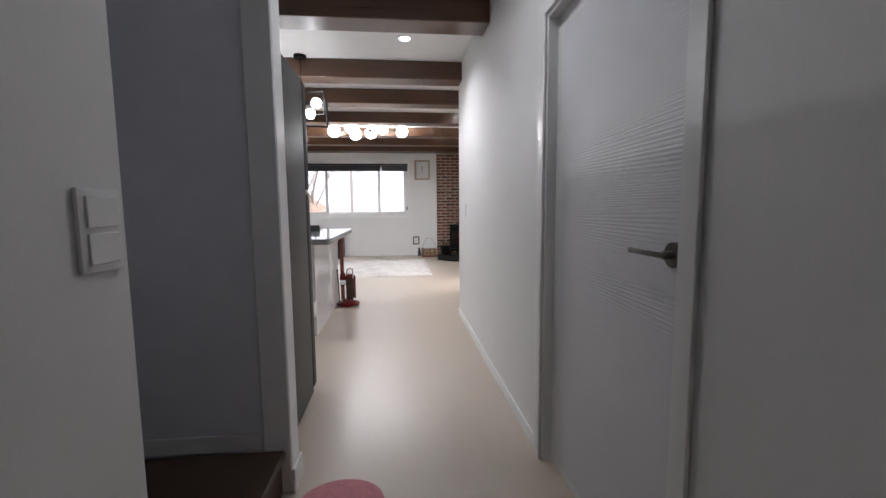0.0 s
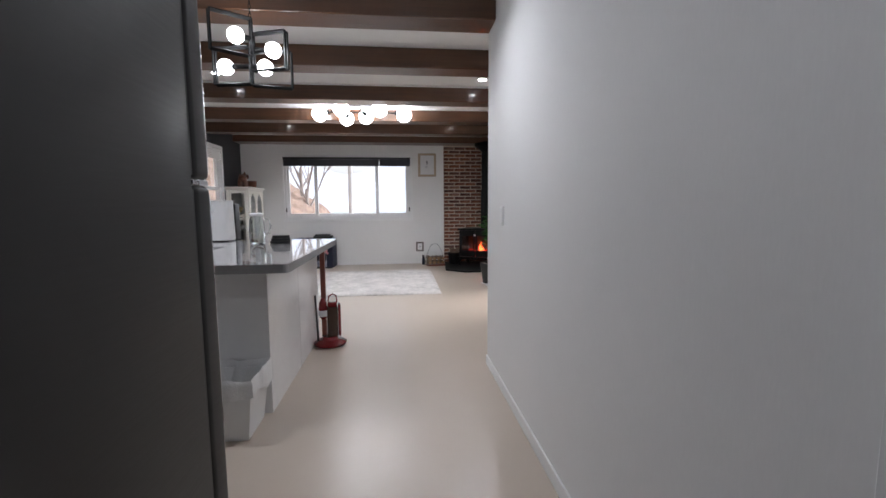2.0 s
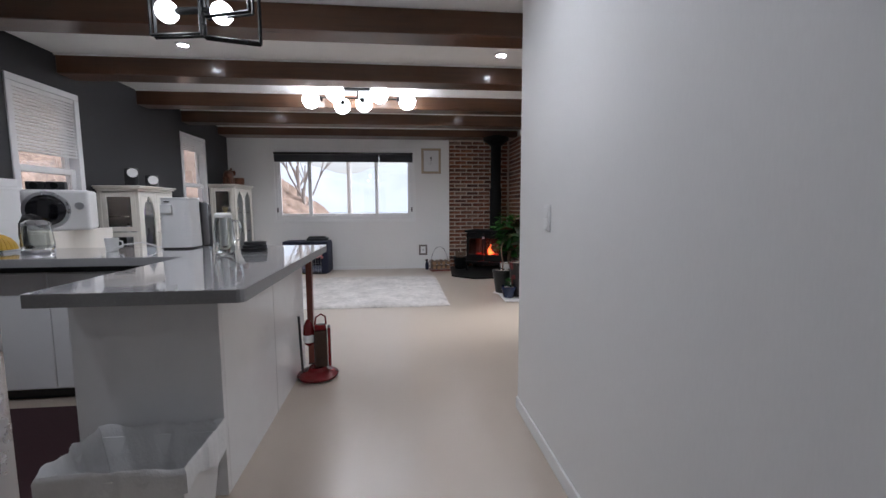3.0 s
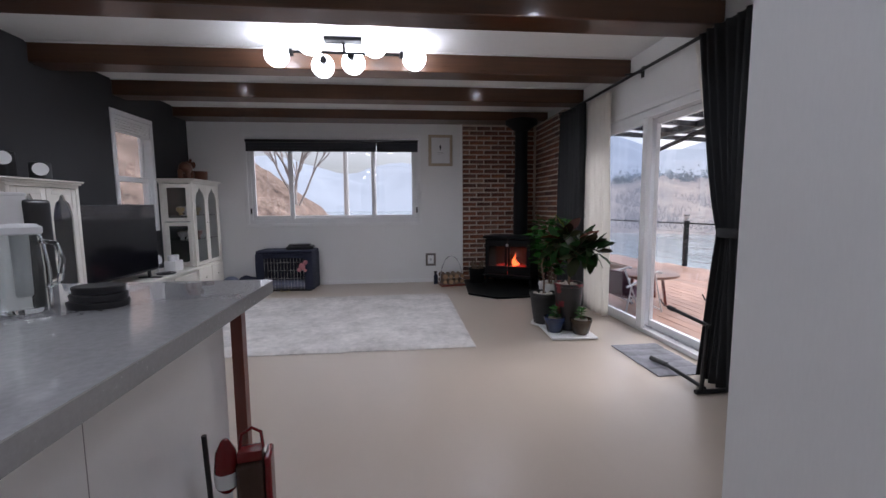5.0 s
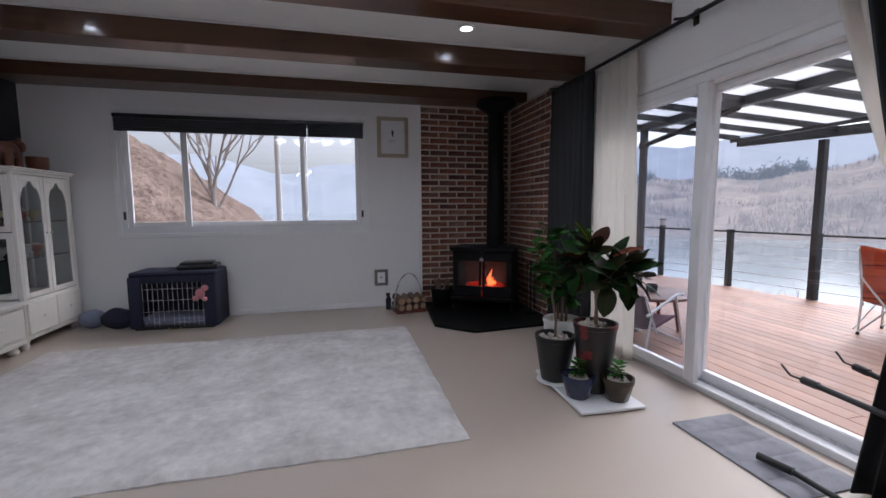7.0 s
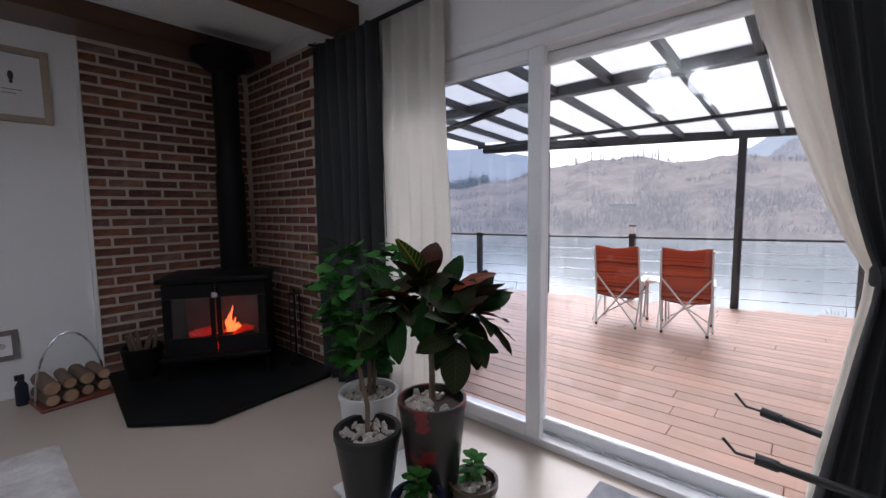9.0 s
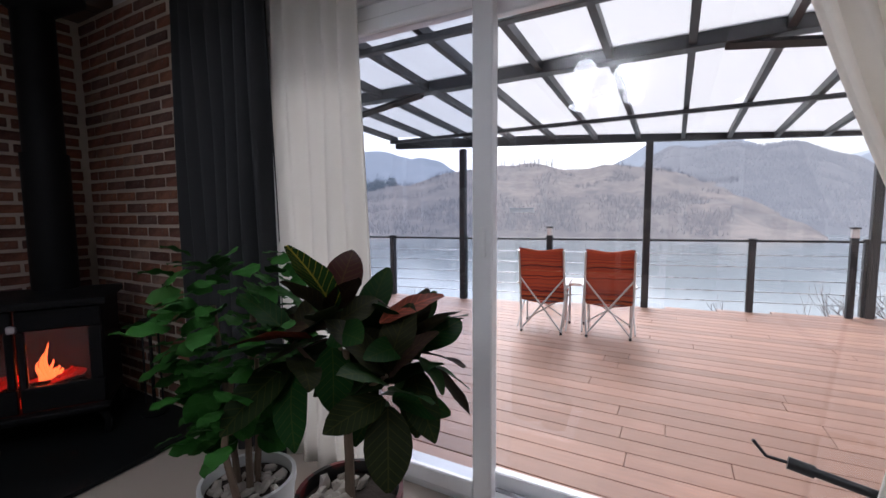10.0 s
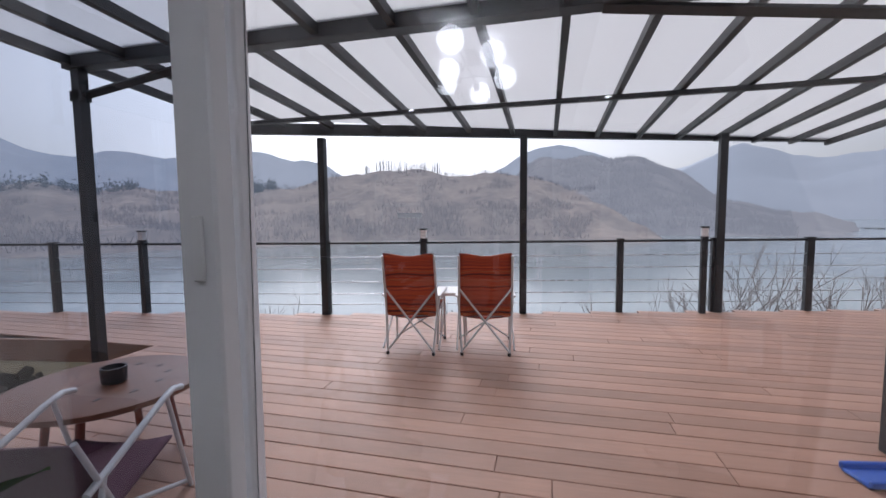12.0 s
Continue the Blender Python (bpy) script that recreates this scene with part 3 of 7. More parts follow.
# all five glow with painted haze; the mountains have a bluish base too
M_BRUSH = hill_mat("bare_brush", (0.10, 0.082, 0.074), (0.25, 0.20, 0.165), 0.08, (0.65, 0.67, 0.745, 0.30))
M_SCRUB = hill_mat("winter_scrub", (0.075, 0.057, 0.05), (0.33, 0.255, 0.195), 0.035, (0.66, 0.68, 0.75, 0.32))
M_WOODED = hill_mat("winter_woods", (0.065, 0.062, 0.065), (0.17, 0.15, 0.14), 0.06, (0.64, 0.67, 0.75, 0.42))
M_FARHILL = hill_mat("haze_painted_mountain", (0.11, 0.13, 0.155), (0.16, 0.175, 0.2), 0.004, (0.68, 0.73, 0.83, 0.5))
M_FARHILL2 = hill_mat("haze_painted_far_mountain", (0.19, 0.21, 0.24), (0.22, 0.24, 0.27), 0.003, (0.76, 0.8, 0.88, 0.62))


def ridge(name, material, label, axis0, axis1, depth, crest, seed, rough, nu=160, nv=26):
    """A hill along the far shore: from azimuth axis0 to axis1 (degrees from +x towards +y), its foot at depth[0] metres and its crest at depth[1]."""
    def f(u, v):
        a = radians(axis0 + (axis1 - axis0) * u)
        d = depth[0] + (depth[1] - depth[0]) * v
        x, y = d * math.cos(a), d * math.sin(a)
        shape = v ** 0.8 if v < 0.85 else 0.878 - (v - 0.85) * 0.6
        h = crest(axis0 + (axis1 - axis0) * u) * shape / 0.878 * min(1.0, 9 * min(u, 1 - u)) ** 0.7
        h += rough * bumpy(x, y, 1.0 / (rough * 7), seed) * min(1, v * 4)
        return (x, y, WATER_Z - 0.6 + max(-0.5, h))
    return solo(name, sheet(N(), f, nu, nv), material, label, "hill", kind="structure")


def hump(a, centre, width, height):
    return height * math.exp(-((a - centre) / width) ** 2)


def crest_h(a):
    return 27 + hump(a, 21, 11, 17) + hump(a, 6, 7, 10) + 1.2 * math.sin(a * 0.9)


def wood_h(a):
    return 12 + 55 / ((1 + math.exp((a - 6) / 1.3)) * (1 + math.exp(-(a + 16) / 2.4))) + 1.5 * math.sin(a * 1.1)


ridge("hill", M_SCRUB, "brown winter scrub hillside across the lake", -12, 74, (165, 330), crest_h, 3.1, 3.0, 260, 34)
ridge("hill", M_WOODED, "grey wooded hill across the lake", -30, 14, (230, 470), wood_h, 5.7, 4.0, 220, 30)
ridge("mountain", M_FARHILL, "blue mountain ridge behind the lake, haze painted in", -75, 150, (900, 1500),
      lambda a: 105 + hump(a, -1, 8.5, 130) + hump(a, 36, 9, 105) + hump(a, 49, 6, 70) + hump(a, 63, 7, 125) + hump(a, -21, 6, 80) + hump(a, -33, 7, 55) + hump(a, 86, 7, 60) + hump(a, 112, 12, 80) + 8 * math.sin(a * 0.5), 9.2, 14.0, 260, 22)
ridge("mountain", M_FARHILL2, "pale far mountain ridge, haze painted in", -85, 160, (1900, 2900),
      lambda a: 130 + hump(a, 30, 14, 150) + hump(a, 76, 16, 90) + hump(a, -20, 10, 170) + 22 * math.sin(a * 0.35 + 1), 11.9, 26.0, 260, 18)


# the steep bank of leaves and rock beside and behind the house
M_BANK = hill_mat("leaf_litter_bank", (0.045, 0.034, 0.03), (0.40, 0.30, 0.25), 2.2, None)


def bank(u, v):
    x = -34 + 36.5 * u
    y = -8 + 58 * v
    foot = -4.6 if y < 11.5 else -4.6 + min(1.0, (y - 11.5) / 5) * (2.4 - 0.155 * (y - 16.5) + 1.2)
    s = max(0.0, foot - x)
    rise = 0.86 * s - 0.012 * s * s
    z = -0.9 + min(17.0, rise)
    if x > foot:
        z = -0.9 - 0.25 * (x - foot)
    z += 0.55 * bumpy(x, y, 0.45, 2.2) * min(1.0, 0.25 + s * 0.5)
    return (x, y, min(z, -0.4) if (x > LEFT - 0.6 and y < 10.6) else z)


solo("ground", sheet(N(), bank, 150, 200), M_BANK, "steep bank of brown leaves and rock beside the house", "ground", kind="structure")


def shore(u, v):
    y = -60 + 120 * u
    x = 2.0 + 24 * v
    return (x, y, -0.75 + (WATER_Z - 0.3 + 0.75) * v ** 1.3 + 0.4 * bumpy(x, y, 0.3, 6.0) * v)


solo("ground", sheet(N(), shore, 90, 30), hill_mat("dry_grass_slope", (0.07, 0.06, 0.04), (0.2, 0.16, 0.1), 0.8, None), "dry grass slope under the deck", "ground", kind="structure")

# patch of rubble in the gap beside the deck
bm = N()
rnd = random.Random(4)
for k in range(160):
    x, y = rnd.uniform(2.8, 5.2), rnd.uniform(10.0, 14.5)
    r = rnd.uniform(0.03, 0.1)
    bmesh.ops.create_icosphere(bm, subdivisions=1, radius=r, matrix=Matrix.Translation((x, y, -0.62 + 0.1 * rnd.random())) @ Euler((rnd.random() * 3, rnd.random() * 3, 0)).to_matrix().to_4x4() @ Matrix.Diagonal((1, 0.8, 0.6, 1)))
solo("rubble", bm, paint("mossy_rubble", (0.11, 0.1, 0.08), 0.95, var=0.4, scale=12, bump=0.8), "mossy rubble in the gap beside the deck", "rubble", kind="stuff")
structure("ground_patch", box(N(), (2.7, 9.95, -0.75), (5.25, 15.0, -0.62)), paint("dark_earth", (0.07, 0.06, 0.045), 0.95, var=0.4, scale=10, bump=0.8), "dark earth in the gap beside the deck", "ground")


def spikes(name, rods, material, label, category):
    """Many thin three-sided spikes in one mesh: (foot, tip, radius)."""
    vs, fs = [], []
    for p, q, r in rods:
        k = len(vs)
        for j in range(3):
            vs.append((p[0] + r * math.cos(j * 2.1), p[1] + r * math.sin(j * 2.1), p[2]))
        vs.append(tuple(q))
        fs += [(k, k + 1, k + 3), (k + 1, k + 2, k + 3), (k + 2, k, k + 3)]
    me = bpy.data.meshes.new(name)
    me.from_pydata(vs, [], fs)
    me.materials.append(material)
    return tagged(new(name, me), label, category, kind="stuff")


def branches(bm, start, way, length, r, depth, rnd, spread=0.55):
    end = start + way * length
    mid = start + way * length * 0.5 + Vector((rnd.uniform(-1, 1), rnd.uniform(-1, 1), rnd.uniform(-0.5, 0.5))) * length * 0.06
    tube(bm, [start, mid, end], r, 5, 0.62)
    if depth == 0:
        return
    for k in range(rnd.choice((2, 3, 3))):
        side = Vector((rnd.uniform(-1, 1), rnd.uniform(-1, 1), rnd.uniform(-0.15, 0.7)))
        at = start + way * length * rnd.uniform(0.55, 1.0)
        branches(bm, at, (way + side * spread).normalized(), length * rnd.uniform(0.55, 0.8), r * 0.55, depth - 1, rnd, spread)


def bare_tree(place, height, seed, label, depth=5, girth=0.014):
    rnd = random.Random(seed)
    t = thing("bare_tree", label, "tree", place)
    bm = N()
    tube(bm, [(0, 0, -0.6), (0.03, 0.02, height * 0.15), (0.0, 0.05, height * 0.3)], height * girth, 8, 0.8)
    part("trunk", bm, M_TWIG, t)
    bm = N()
    for k in range(4):
        a = k * math.tau / 4 + rnd.random()
        branches(bm, Vector((0, 0.04, height * (0.14 + 0.045 * k))), Vector((0.42 * math.cos(a), 0.42 * math.sin(a), 0.9)).normalized(), height * 0.3, height * girth * 0.54, depth - 1, rnd)
    part("crown", bm, M_TWIG, t)
    return t


M_TWIG = paint("pale_grey_twig", (0.36, 0.32, 0.30), 0.9, var=0.25, scale=8, bump=0.3)
bare_tree((-3.9, 19.5, 0.1), 6.5, 11, "bare grey tree on the leafy bank")
bare_tree((-4.9, 23.0, 1.2), 7.0, 17, "bare grey tree on the leafy bank")
for k, (x, y, h) in enumerate(((15.5, 1.6, 6.4), (16.5, 0.4, 6.8), (14.5, -0.6, 5.8), (16.0, -2.2, 6.6), (18.0, -1.0, 7.4), (17.5, -3.6, 7.0))):
    bare_tree((x, y, -5.4 - 0.12 * (x - 13)), h, 30 + k, "bare grey lakeside tree below the deck", 4, 0.009)
for k, (x, y, h) in enumerate(((10.6, 8.4, 3.3), (10.4, 9.6, 3.1), (10.0, 12.0, 3.4), (11.5, 5.2, 3.3))):
    bare_tree((x, y, -3.6), h, 60 + k, "small bare shrub just below the deck", 4)

# tree line, pines and scrub on the opposite shore
rnd = random.Random(9)


rods = []
for k in range(800):
    deg = rnd.uniform(-5, 62)
    a, d = radians(deg), rnd.uniform(285, 318)
    p = Vector((d * math.cos(a), d * math.sin(a), WATER_Z + crest_h(deg) - 3.0))
    h = rnd.uniform(3, 6) * (1.9 if 15 < deg < 25 else 0.7)
    rods.append((p, p + Vector((rnd.uniform(-0.4, 0.4), rnd.uniform(-0.4, 0.4), h)), 0.2))
    for j in range(5):
        q = p + Vector((0, 0, h * rnd.uniform(0.3, 0.85)))
        rods.append((q, q + Vector((rnd.uniform(-1.5, 1.5), rnd.uniform(-1.5, 1.5), rnd.uniform(0.8, 2.0))), 0.09))
# bluish emission on the twigs is painted haze
spikes("ridge_trees", rods, hill_mat("haze_painted_twigs", (0.1, 0.09, 0.09), (0.16, 0.14, 0.13), 0.1, (0.6, 0.66, 0.8, 0.2)), "bare winter trees along the opposite ridge", "trees")
rods = []
for k in range(70):
    deg = rnd.choice((rnd.uniform(36, 46), rnd.uniform(50, 62)))
    a, d = radians(deg), rnd.uniform(280, 312)
    for j in range(60):
        q = Vector((d * math.cos(a) + rnd.gauss(0, 1.6), d * math.sin(a) + rnd.gauss(0, 1.6), WATER_Z + crest_h(deg) - 2.5 + abs(rnd.gauss(0, 2.6))))
        rods.append((q, q + Vector((rnd.uniform(-1, 1), rnd.uniform(-1, 1), rnd.uniform(0.3, 1.2))), 0.6))
# the pines also get haze painted in as bluish emission
spikes("pine_clumps", rods, hill_mat("haze_painted_pine", (0.03, 0.045, 0.035), (0.07, 0.09, 0.07), 0.3, (0.55, 0.64, 0.8, 0.2)), "dark pines on the opposite ridge", "trees")
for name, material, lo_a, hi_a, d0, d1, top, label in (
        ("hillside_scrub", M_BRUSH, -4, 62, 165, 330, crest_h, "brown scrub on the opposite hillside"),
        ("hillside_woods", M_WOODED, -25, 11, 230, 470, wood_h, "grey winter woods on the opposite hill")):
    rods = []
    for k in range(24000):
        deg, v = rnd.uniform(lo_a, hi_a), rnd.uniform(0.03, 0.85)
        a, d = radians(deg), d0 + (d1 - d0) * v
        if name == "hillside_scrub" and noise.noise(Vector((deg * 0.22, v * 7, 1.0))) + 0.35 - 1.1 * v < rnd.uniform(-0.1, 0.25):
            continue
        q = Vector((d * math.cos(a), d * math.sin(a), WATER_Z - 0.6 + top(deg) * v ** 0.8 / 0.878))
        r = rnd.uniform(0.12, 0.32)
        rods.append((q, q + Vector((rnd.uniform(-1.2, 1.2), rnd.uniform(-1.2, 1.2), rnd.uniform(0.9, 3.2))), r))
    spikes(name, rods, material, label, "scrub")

# low white building and pale boats by the far shore
far_house = thing("lakeside_shed", "low white shed on the far shore", "shed", (174, 63, 0.9), 20)
part("wall", box(N(), (-1.5, -5, 0), (1.5, 5, 1.6)), M_WHITEP, far_house)
part("roof", box(N(), (-1.9, -5.4, 1.6), (1.9, 5.4, 1.9)), paint("pale_roof", (0.6, 0.62, 0.66), 0.6), far_house)

# floating pontoons on the open water
for px_, py_, long_ in ((362, -190, 30), (330, -186, 34)):
    pt = thing("pontoon", "long low floating pontoon far out on the lake", "pontoon", (px_, py_, WATER_Z), -28, group="pontoons on the lake")
    part("deck_plate", box(N(), (-1.2, -long_ / 2, 0.35), (1.2, long_ / 2, 0.6), 0.05), M_STEELBLK, pt)
    for j in range(6):
        part("float", rod(N(), (0, long_ * (-0.42 + 0.168 * j) - 1.2, 0.05), (0, long_ * (-0.42 + 0.168 * j) + 1.2, 0.05), 0.45, None, 10), M_STEEL_L, pt)

# utility pole outside the window
pole = thing("utility_pole", "pale concrete utility pole beyond the window", "pole", (-2.83, 27.0, -3.2))
part("shaft", rod(N(), (0, 0, 0), (0, 0, 10.5), 0.17, 0.11, 14), paint("pale_concrete", (0.6, 0.6, 0.6), 0.8), pole)
part("crossarm", box(N(), (-0.7, -0.05, 9.8), (0.7, 0.05, 9.9), 0.01), M_STEELBLK, pole)

# rail: posts, handrail and wires
posts_y = [12.68, 11.39, 10.08, 8.87, 7.62, 6.35, 5.113, 3.91, 2.70, 1.5, 0.25, -1.0, -2.3, -3.6]
rail = thing("deck_rail", "charcoal steel deck rail with thin wires", "railing")
for k, y in enumerate(posts_y):
    x = rail_x(y)
    p = part("post", box(N(), (x - 0.04, y - 0.04, DZ), (x + 0.04, y + 0.04, 0.86), 0.004), M_STEELBLK, rail)
    part("post_cap", box(N(), (x - 0.048, y - 0.048, 0.861), (x + 0.048, y + 0.048, 0.88), 0.004), M_STEELBLK, p)
for z, r in ((0.845, 0.016), (0.66, 0.005), (0.5, 0.005), (0.33, 0.005), (0.17, 0.005), (0.03, 0.005)):
    for y0, y1 in ((posts_y[-1], RAIL_BEND), (RAIL_BEND, posts_y[0] + 1.2)):
        part("handrail" if r > 0.01 else "wire", rod(N(), (rail_x(y0), y0, z), (rail_x(y1), y1, z), r, None, 8), M_STEELBLK if r > 0.01 else M_STEEL_L, rail)
for y in (11.39, 7.62, 4.03):
    x = rail_x(y)
    if y == 4.03:
        y, x = 4.08, rail_x(4.08) - 0.1
        part("post", box(N(), (x - 0.035, y - 0.035, DZ), (x + 0.035, y + 0.035, 0.88), 0.004), M_STEELBLK, rail)
    sl = thing("post_lamp", "small solar lamp on a rail post", "lamp", (x, y, 0.881), group="solar post lamps")
    part("base", box(N(), (-0.04, -0.04, 0), (0.04, 0.04, 0.02), 0.003), M_STEELBLK, sl)
    part("diffuser", box(N(), (-0.035, -0.035, 0.02), (0.035, 0.035, 0.13), 0.003), M_WHITEP, sl)
    part("lid", box(N(), (-0.045, -0.045, 0.13), (0.045, 0.045, 0.15), 0.004), M_STEELBLK, sl)

# pergola roof
pg = thing("pergola", "charcoal steel pergola with translucent white roof sheets", "pergola", kind="structure")
PY0, PY1 = 2.2, 9.72


def roof_z(x):
    return 2.385 - 0.053 * (x - 4.43)


def fascia_x(y):
    return 6.15 + (9.75 - y) * 0.372


for y in (8.88, 6.35, 3.87):
    x = rail_x(y) - 0.02 if y > 5 else rail_x(y) - 0.05
    part("post", box(N(), (x - 0.045, y - 0.045, DZ), (x + 0.045, y + 0.045, 2.2), 0.004), M_STEELBLK, pg)
for y in (9.68, 4.26):
    part("post", box(N(), (4.39, y - 0.04, DZ), (4.47, y + 0.04, 2.37), 0.004), M_STEELBLK, pg)
    s = -1 if y > 5 else 1
    part("brace", box(rod(N(), (4.43, y, 2.16), (4.43, y + s * 1.5, 2.37), 0.035, None, 4), (4.39, y - 0.06, 2.12), (4.47, y + 0.06, 2.2)), M_STEELBLK, pg)
part("beam", box(N(), (4.37, PY0, 2.37), (4.49, PY1 + 0.06, 2.50), 0.004), M_STEELBLK, pg)
part("purlin", box(N(), (6.02, PY0, roof_z(6.05) - 0.045), (6.08, PY1, roof_z(6.05) - 0.003), 0.003), M_STEELBLK, pg)
part("purlin", box(N(), (3.4, PY0, roof_z(3.4) - 0.045), (3.46, PY1, roof_z(3.4) - 0.003), 0.003), M_STEELBLK, pg)
part("purlin", box(N(), (2.64, PY0, roof_z(2.7) - 0.06), (2.72, PY1, roof_z(2.7) - 0.003), 0.003), M_STEELBLK, pg)
part("fascia", prism(N(), [(fascia_x(PY1), PY1), (fascia_x(PY0), PY0), (fascia_x(PY0) + 0.09, PY0), (fascia_x(PY1) + 0.09, PY1)][::-1], 2.2, 2.33), M_STEELBLK, pg)
y = 9.70
while y > PY0 - 0.05:
    x1 = fascia_x(y)
    bm = N()
    v = [bm.verts.new(p) for p in ((2.66, y - 0.025, roof_z(2.66)), (2.66, y + 0.025, roof_z(2.66)), (2.66, y + 0.025, roof_z(2.66) + 0.07), (2.66, y - 0.025, roof_z(2.66) + 0.07),
                                   (x1, y - 0.025, roof_z(x1)), (x1, y + 0.025, roof_z(x1)), (x1, y + 0.025, roof_z(x1) + 0.07), (x1, y - 0.025, roof_z(x1) + 0.07))]
    for f in ((0, 1, 2, 3), (7, 6, 5, 4), (0, 4, 5, 1), (1, 5, 6, 2), (2, 6, 7, 3), (3, 7, 4, 0)):
        bm.faces.new([v[i] for i in f])
    part("rafter", bm, M_STEELBLK, pg, smooth=False)
    if y - 0.535 > PY0 - 0.05:
        ya, yb = y, y - 0.535
        bm = N()
        lo = [bm.verts.new((x, yy, roof_z(x) + 0.074)) for x, yy in ((2.66, ya), (2.66, yb), (fascia_x(yb), yb), (fascia_x(ya), ya))]
        hi = [bm.verts.new((q.co.x, q.co.y, q.co.z + 0.006)) for q in lo]
        bm.faces.new(lo)
        bm.faces.new(hi[::-1])
        for i in range(4):
            bm.faces.new((lo[i], lo[(i + 1) % 4], hi[(i + 1) % 4], hi[i]))
        sheet_ob = part("roof_sheet", bm, M_ROOF, pg, smooth=False)
        sheet_ob.visible_shadow = False
    y -= 0.535

# ---- things on the deck ----
M_STRIPE, n, l, b = base("striped_orange_canvas")
co = n.new("ShaderNodeTexCoord")
sp = n.new("ShaderNodeSeparateXYZ")
l.new(co.outputs["Object"], sp.inputs[0])
wob = noise_tex(n, l, 5.0, 2.0)
mx = n.new("ShaderNodeMath")
mx.operation = "MULTIPLY_ADD"
mx.inputs[1].default_value = 0.05
l.new(wob.outputs["Fac"], mx.inputs[0])
l.new(sp.outputs["Z"], mx.inputs[2])
st = n.new("ShaderNodeTexNoise")
st.noise_dimensions = "1D"
st.inputs["Scale"].default_value, st.inputs["Detail"].default_value = 34.0, 4.0
l.new(mx.outputs[0], st.inputs["W"])
r = ramp(n, l, st.outputs["Fac"], [(0.3, (0.05, 0.015, 0.015)), (0.42, (0.30, 0.035, 0.02)), (0.52, (0.52, 0.09, 0.025)), (0.62, (0.2, 0.025, 0.025)), (0.72, (0.5, 0.15, 0.05))])
l.new(r.outputs[0], b.inputs["Base Color"])
b.inputs["Roughness"].default_value = 0.85


def camp_chair(place, turn, label, cloth, arm_mat, back_h=0.94, group=""):
    """A folding camp chair that faces +x; crossed tubes behind and at the sides."""
    c = thing("camp_chair", label, "chair", place, turn, group)
    w = 0.235

    def back(u, v):
        return (-0.09 - 0.13 * v + 0.025 * math.sin(math.pi * v), -w + 2 * w * u, 0.36 + (back_h - 0.36) * v + 0.015 * math.cos(u * math.tau) * v)
    thick(part("backrest", sheet(N(), back, 12, 14), cloth, c, "striped canvas back" if cloth == M_STRIPE else ""), 0.012)

    def seat(u, v):
        return (-0.09 + 0.47 * v, -w + 2 * w * u, 0.36 + 0.06 * v - 0.03 * math.sin(math.pi * u))
    thick(part("seat", sheet(N(), seat, 10, 10), cloth, c), 0.012)
    for s in (-1, 1):
        part("back_tube", rod(N(), (-0.06, s * (w + 0.012), 0.30), (-0.225, s * (w + 0.004), back_h - 0.01), 0.011), arm_mat, c)
        part("rear_leg", rod(N(), (-0.17, s * (w - 0.018), 0.02), (-0.06, s * (w + 0.02), 0.52), 0.011), arm_mat, c)
        part("front_leg", rod(N(), (0.36, s * (w + 0.02), 0.02), (0.33, s * (w + 0.02), 0.54), 0.011), arm_mat, c)
        part("side_brace", rod(N(), (-0.15, s * (w + 0.03), 0.05), (0.35, s * (w + 0.03), 0.36), 0.008), arm_mat, c)
        part("back_brace", rod(N(), (-0.16 - 0.012 * s, -s * (w - 0.02), 0.04), (-0.14 - 0.012 * s, s * (w + 0.005), 0.62), 0.010), arm_mat, c)
        part("front_brace", rod(N(), (0.35 + 0.012 * s, -s * (w + 0.01), 0.03), (0.33 + 0.012 * s, s * (w + 0.01), 0.36), 0.009), arm_mat, c)
        part("armrest", box(N(), (-0.12, s * (w + 0.02) - 0.025, 0.535), (0.38, s * (w + 0.02) + 0.025, 0.555), 0.006, 2), M_WHITEP, c)
        for x, foot_y in ((-0.17, w - 0.018), (0.36, w + 0.02)):
            part("rubber_foot", rod(N(), (x, s * foot_y, 0.0), (x, s * foot_y, 0.03), 0.015), M_BLACK, c)
    return c


camp_chair((5.60, 7.30, DZ), 6, "orange striped canvas camp chair facing the lake", M_STRIPE, M_ALU, group="chairs facing the lake")
camp_chair((5.71, 6.62, DZ), 9, "orange striped canvas camp chair beside a white table", M_STRIPE, M_ALU, group="chairs facing the lake")
st_ = thing("side_table", "small white folding table between the chairs", "table", (5.98, 7.0, DZ), 8)
part("tabletop", box(N(), (-0.2, -0.17, 0.50), (0.2, 0.17, 0.53), 0.006), M_WHITEP, st_)
for sx in (-1, 1):
    for sy in (-1, 1):
        part("leg", rod(N(), (sx * 0.17, sy * 0.14, 0), (sx * 0.15, sy * 0.12, 0.5), 0.011), M_ALU, st_)

# low round table and plum chair near the glass
lt = thing("round_table", "low round brown varnished deck table", "table", (3.50, 8.36, DZ))
part("tabletop", lathe(N(), [(0.43, 0.37), (0.45, 0.38), (0.45, 0.405), (0.435, 0.41)], seg=40), M_TABLETOP, lt)
for k in range(4):
    a = k * math.tau / 4 + 0.5
    part("leg", rod(N(), (0.33 * math.cos(a), 0.33 * math.sin(a), 0), (0.27 * math.cos(a), 0.27 * math.sin(a), 0.37), 0.02), M_WOODLEG, lt)
